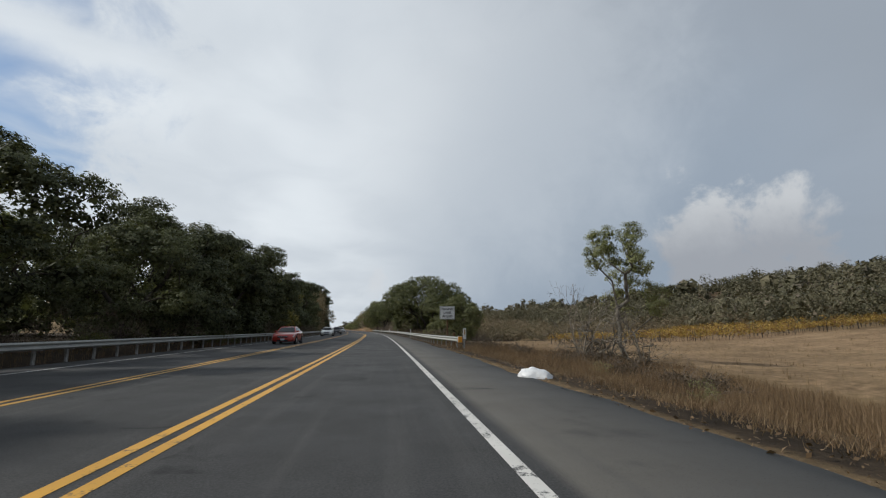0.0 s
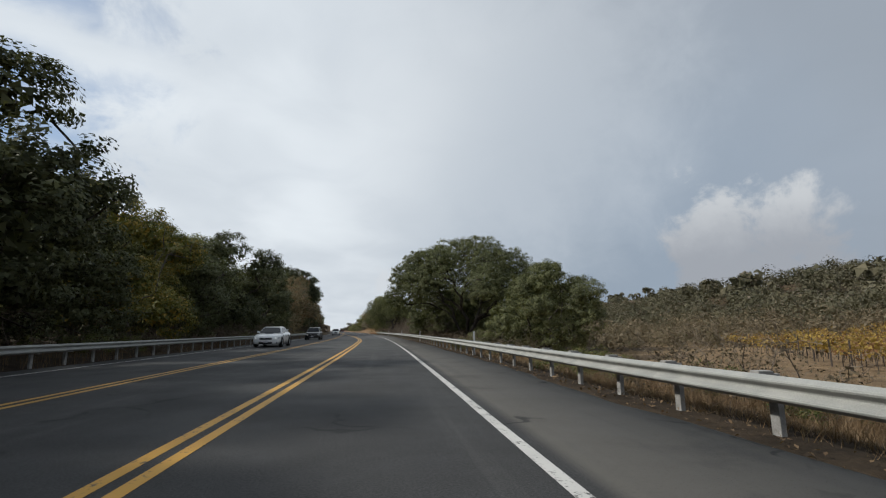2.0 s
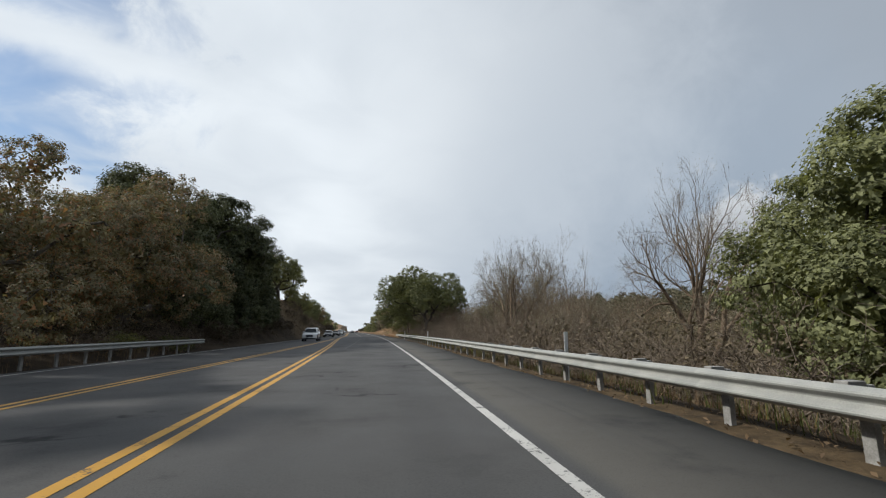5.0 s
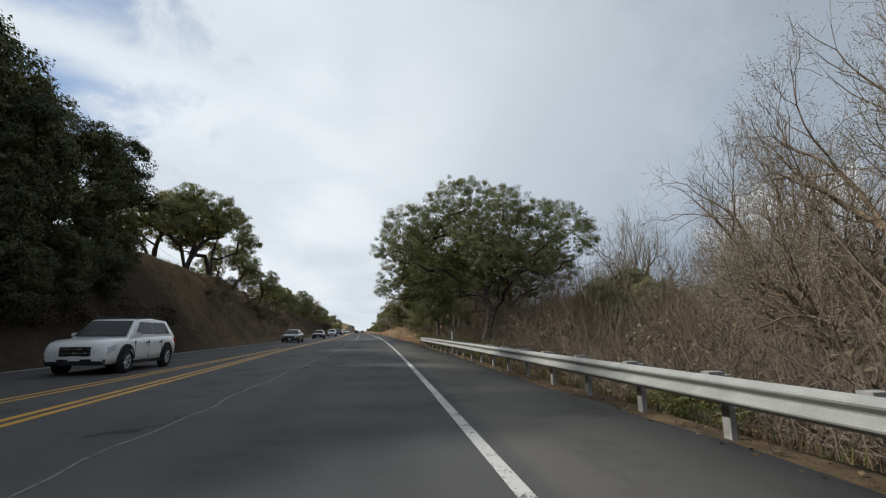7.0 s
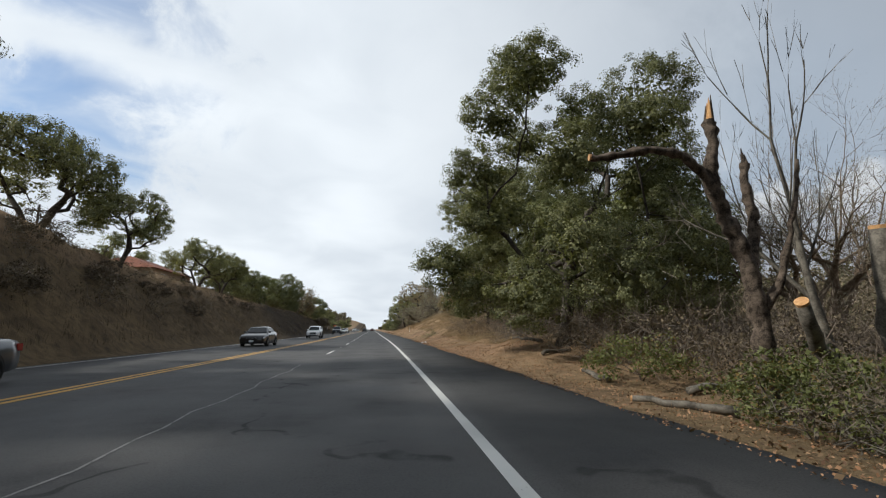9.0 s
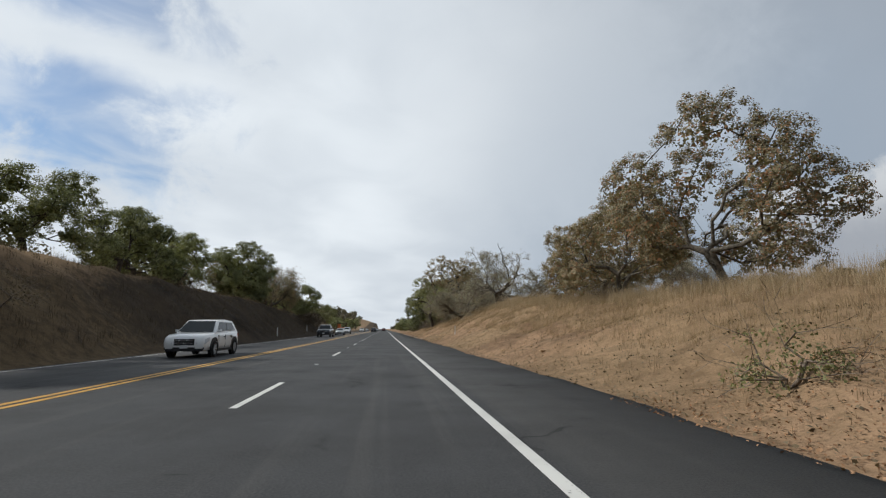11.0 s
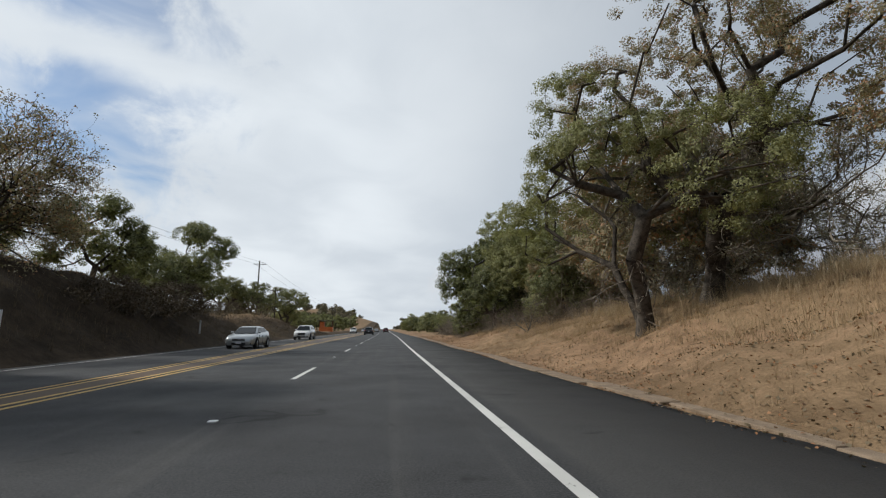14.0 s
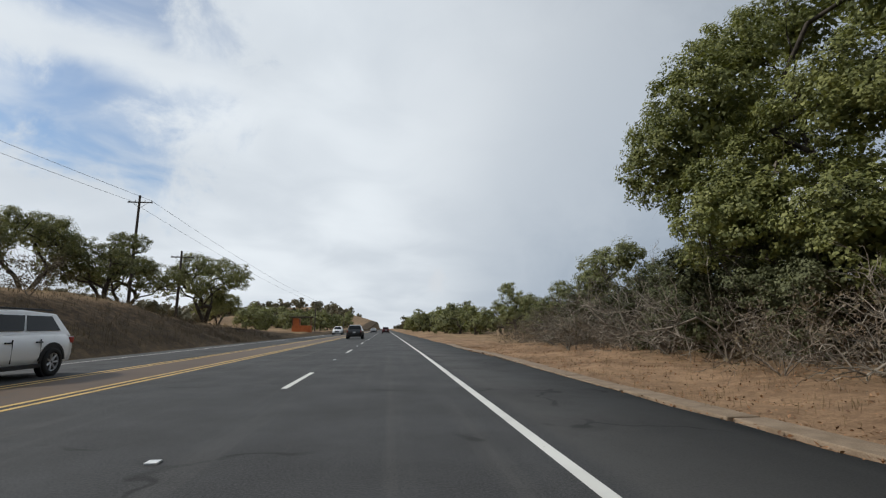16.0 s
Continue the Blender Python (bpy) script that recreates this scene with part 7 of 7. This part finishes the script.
        for hy in (0.15, -0.85):
            if kind == "pickup":
                hy += 0.55
            part("door_handle", boxm("door_handle", TRIM, min(sx * 0.90, sx * 0.955) * s["st"][4][3] / 0.93, max(sx * 0.90, sx * 0.955) * s["st"][4][3] / 0.93, hy - 0.1, hy + 0.1, cab[4][1] - 0.19, cab[4][1] - 0.155, bevel=0.008), root)
    part("grille", boxm("grille", TRIM, -fw * 0.50, fw * 0.50, yf - 0.16, yf + 0.012, zf - 0.19 * tall, zf - 0.06, bevel=0.02), root, "black grille")
    part("grille_bar", boxm("grille_bar", CHROME, -fw * 0.46, fw * 0.46, yf + 0.012, yf + 0.022, zf - 0.132, zf - 0.11, bevel=0.004), root, "chrome grille bar")
    if tall > 1:
        part("grille_bar", boxm("grille_bar", CHROME, -fw * 0.48, fw * 0.48, yf + 0.012, yf + 0.022, zf - 0.25, zf - 0.225, bevel=0.004), root, "chrome grille bar")
        part("front_bumper", boxm("front_bumper", TRIM, -fw * 0.9, fw * 0.9, yf - 0.22, yf + 0.02, s["st"][-1][1] - 0.07, s["st"][-1][1] + 0.05, bevel=0.03), root, "black lower bumper")
        for sx in (-1, 1):
            for ay in s["axle"]:
                hw = float(np.interp(ay, [q[0] for q in s["st"]], [q[3] for q in s["st"]]))
                bm = bmesh.new()
                arc = [(ay + (s["wr"] + q) * math.cos(a), s["wr"] + 0.02 + (s["wr"] + q) * math.sin(a)) for q in (0.05, 0.12) for a in np.linspace(0.05, math.pi - 0.05, 15)]
                vs = [[bm.verts.new((sx * x, yy, zz)) for yy, zz in arc] for x in (hw - 0.05, hw + 0.018)]
                for i in range(14):
                    for u, v in (((1, i), (1, i + 15)), ((0, i + 15), (1, i + 15)), ((1, i), (0, i))):
                        bm.faces.new((vs[u[0]][u[1]], vs[u[0]][u[1] + 1], vs[v[0]][v[1] + 1], vs[v[0]][v[1]]))
                bmesh.ops.recalc_face_normals(bm, faces=bm.faces)
                part("arch_cladding", bm_mesh("arch_cladding", bm, TRIM), root, "black wheel arch cladding")
    part("intake", boxm("intake", TRIM, -fw * 0.55, fw * 0.55, yf - 0.2, yf + 0.012, s["st"][-1][1] - 0.03, s["st"][-1][1] + 0.11, bevel=0.02), root, "black lower intake")
    part("front_plate", boxm("front_plate", PLATE, -0.16, 0.16, yf + 0.013, yf + 0.022, s["st"][-1][1] + 0.06, s["st"][-1][1] + 0.2), root, "plain pale plate")
    part("rear_plate", boxm("rear_plate", PLATE, -0.16, 0.16, yr - 0.022, yr - 0.002, zr - 0.34, zr - 0.20), root, "plain pale plate")
    part("rear_bumper", boxm("rear_bumper", TRIM, -rw * 0.8, rw * 0.8, yr - 0.03, yr + 0.14, s["st"][0][1] - 0.04, s["st"][0][1] + 0.16, bevel=0.03), root, "black rear bumper")
    if rack:
        for sx in (-1, 1):
            part("roof_rail", boxm("roof_rail", TRIM, sx * (wt - 0.06) - 0.02, sx * (wt - 0.06) + 0.02, cab[1][0] + 0.1, cab[3][0], cab[2][1] + 0.0, cab[2][1] + 0.05, bevel=0.01), root, "black roof rail")
    if spoiler:
        part("spoiler", boxm("spoiler", paint, -0.72, 0.72, yr + 0.10, yr + 0.34, zr + 0.24, zr + 0.275, bevel=0.01), root, "raised boot spoiler")
        for sx in (-1, 1):
            part("spoiler_strut", boxm("spoiler_strut", paint, sx * 0.6 - 0.02, sx * 0.6 + 0.02, yr + 0.14, yr + 0.28, zr - 0.02, zr + 0.25), root)
        part("bonnet_scoop", boxm("bonnet_scoop", TRIM, -0.28, 0.28, 1.22, 1.5, 0.93, 1.0, bevel=0.02), root, "dark bonnet scoop")
    if kind == "pickup":
        part("load_bed", boxm("load_bed", TRIM, -0.78, 0.78, -2.75, -0.85, 1.2, 1.305, bevel=0.01), root, "dark open load bed cover")
    return tagged(root, label, category, "vehicles on the road")


RED = car_paint("red_car_paint", (0.42, 0.030, 0.018), 0.1)
WHITEC = car_paint("white_car_paint", (0.84, 0.84, 0.83), 0.0)
BLACKC = car_paint("black_car_paint", (0.012, 0.012, 0.014), 0.2)
BROWNC = car_paint("dark_brown_car_paint", (0.018, 0.014, 0.012), 0.2)
GREYC = car_paint("dark_grey_car_paint", (0.045, 0.05, 0.058), 0.5)
SILVER = car_paint("silver_car_paint", (0.42, 0.44, 0.45), 0.6)
MAROON = car_paint("maroon_car_paint", (0.09, 0.012, 0.012), 0.2)
car("sedan", 42.6, -9.3, RED, "red sedan in the oncoming lane")
car("sedan", 86.3, -10.15, WHITEC, "white sports sedan with tall boot spoiler, lights on", lit=True, spoiler=True, size=1.09)
car("suv", 113.6, -10.1, BLACKC, "black family SUV in the oncoming lane, lights on", lit=True, rack=True)
car("suv", 179.2, -9.9, WHITEC, "white compact SUV with black trim and roof rails", rack=True)
car("sedan", 218.2, -10.6, GREYC, "dark grey sedan in the oncoming lane, lights on", lit=True)
car("sedan", 246.0, -10.4, BROWNC, "glossy dark brown sedan in the oncoming lane")
car("suv", 278.2, -10.1, WHITEC, "white SUV in the oncoming lane by the bank", rack=False)
car("pickup", 330.5, -10.7, GREYC, "dark grey pickup truck in the oncoming lane", category="pickup truck")
car("hatch", 357.2, -10.9, SILVER, "silver hatchback in the oncoming lane by the bank")
car("suv", 382.5, -11.6, WHITEC, "white off-road SUV with black roof rails", rack=True)
car("suv", 430.5, -5.6, BLACKC, "black SUV driving ahead in the passing lane", oncoming=False, rack=False)
car("suv", 500.0, -1.8, MAROON, "maroon SUV far ahead in the near lane", oncoming=False)
car("hatch", 520.0, -5.6, SILVER, "silver car far ahead in the passing lane", oncoming=False)
car("suv", 470.0, -11.7, WHITEC, "white SUV far off in the oncoming lane", lit=True)
car("sedan", 540.0, -11.7, SILVER, "silver sedan far off in the oncoming lane", lit=True)

clear_stock()
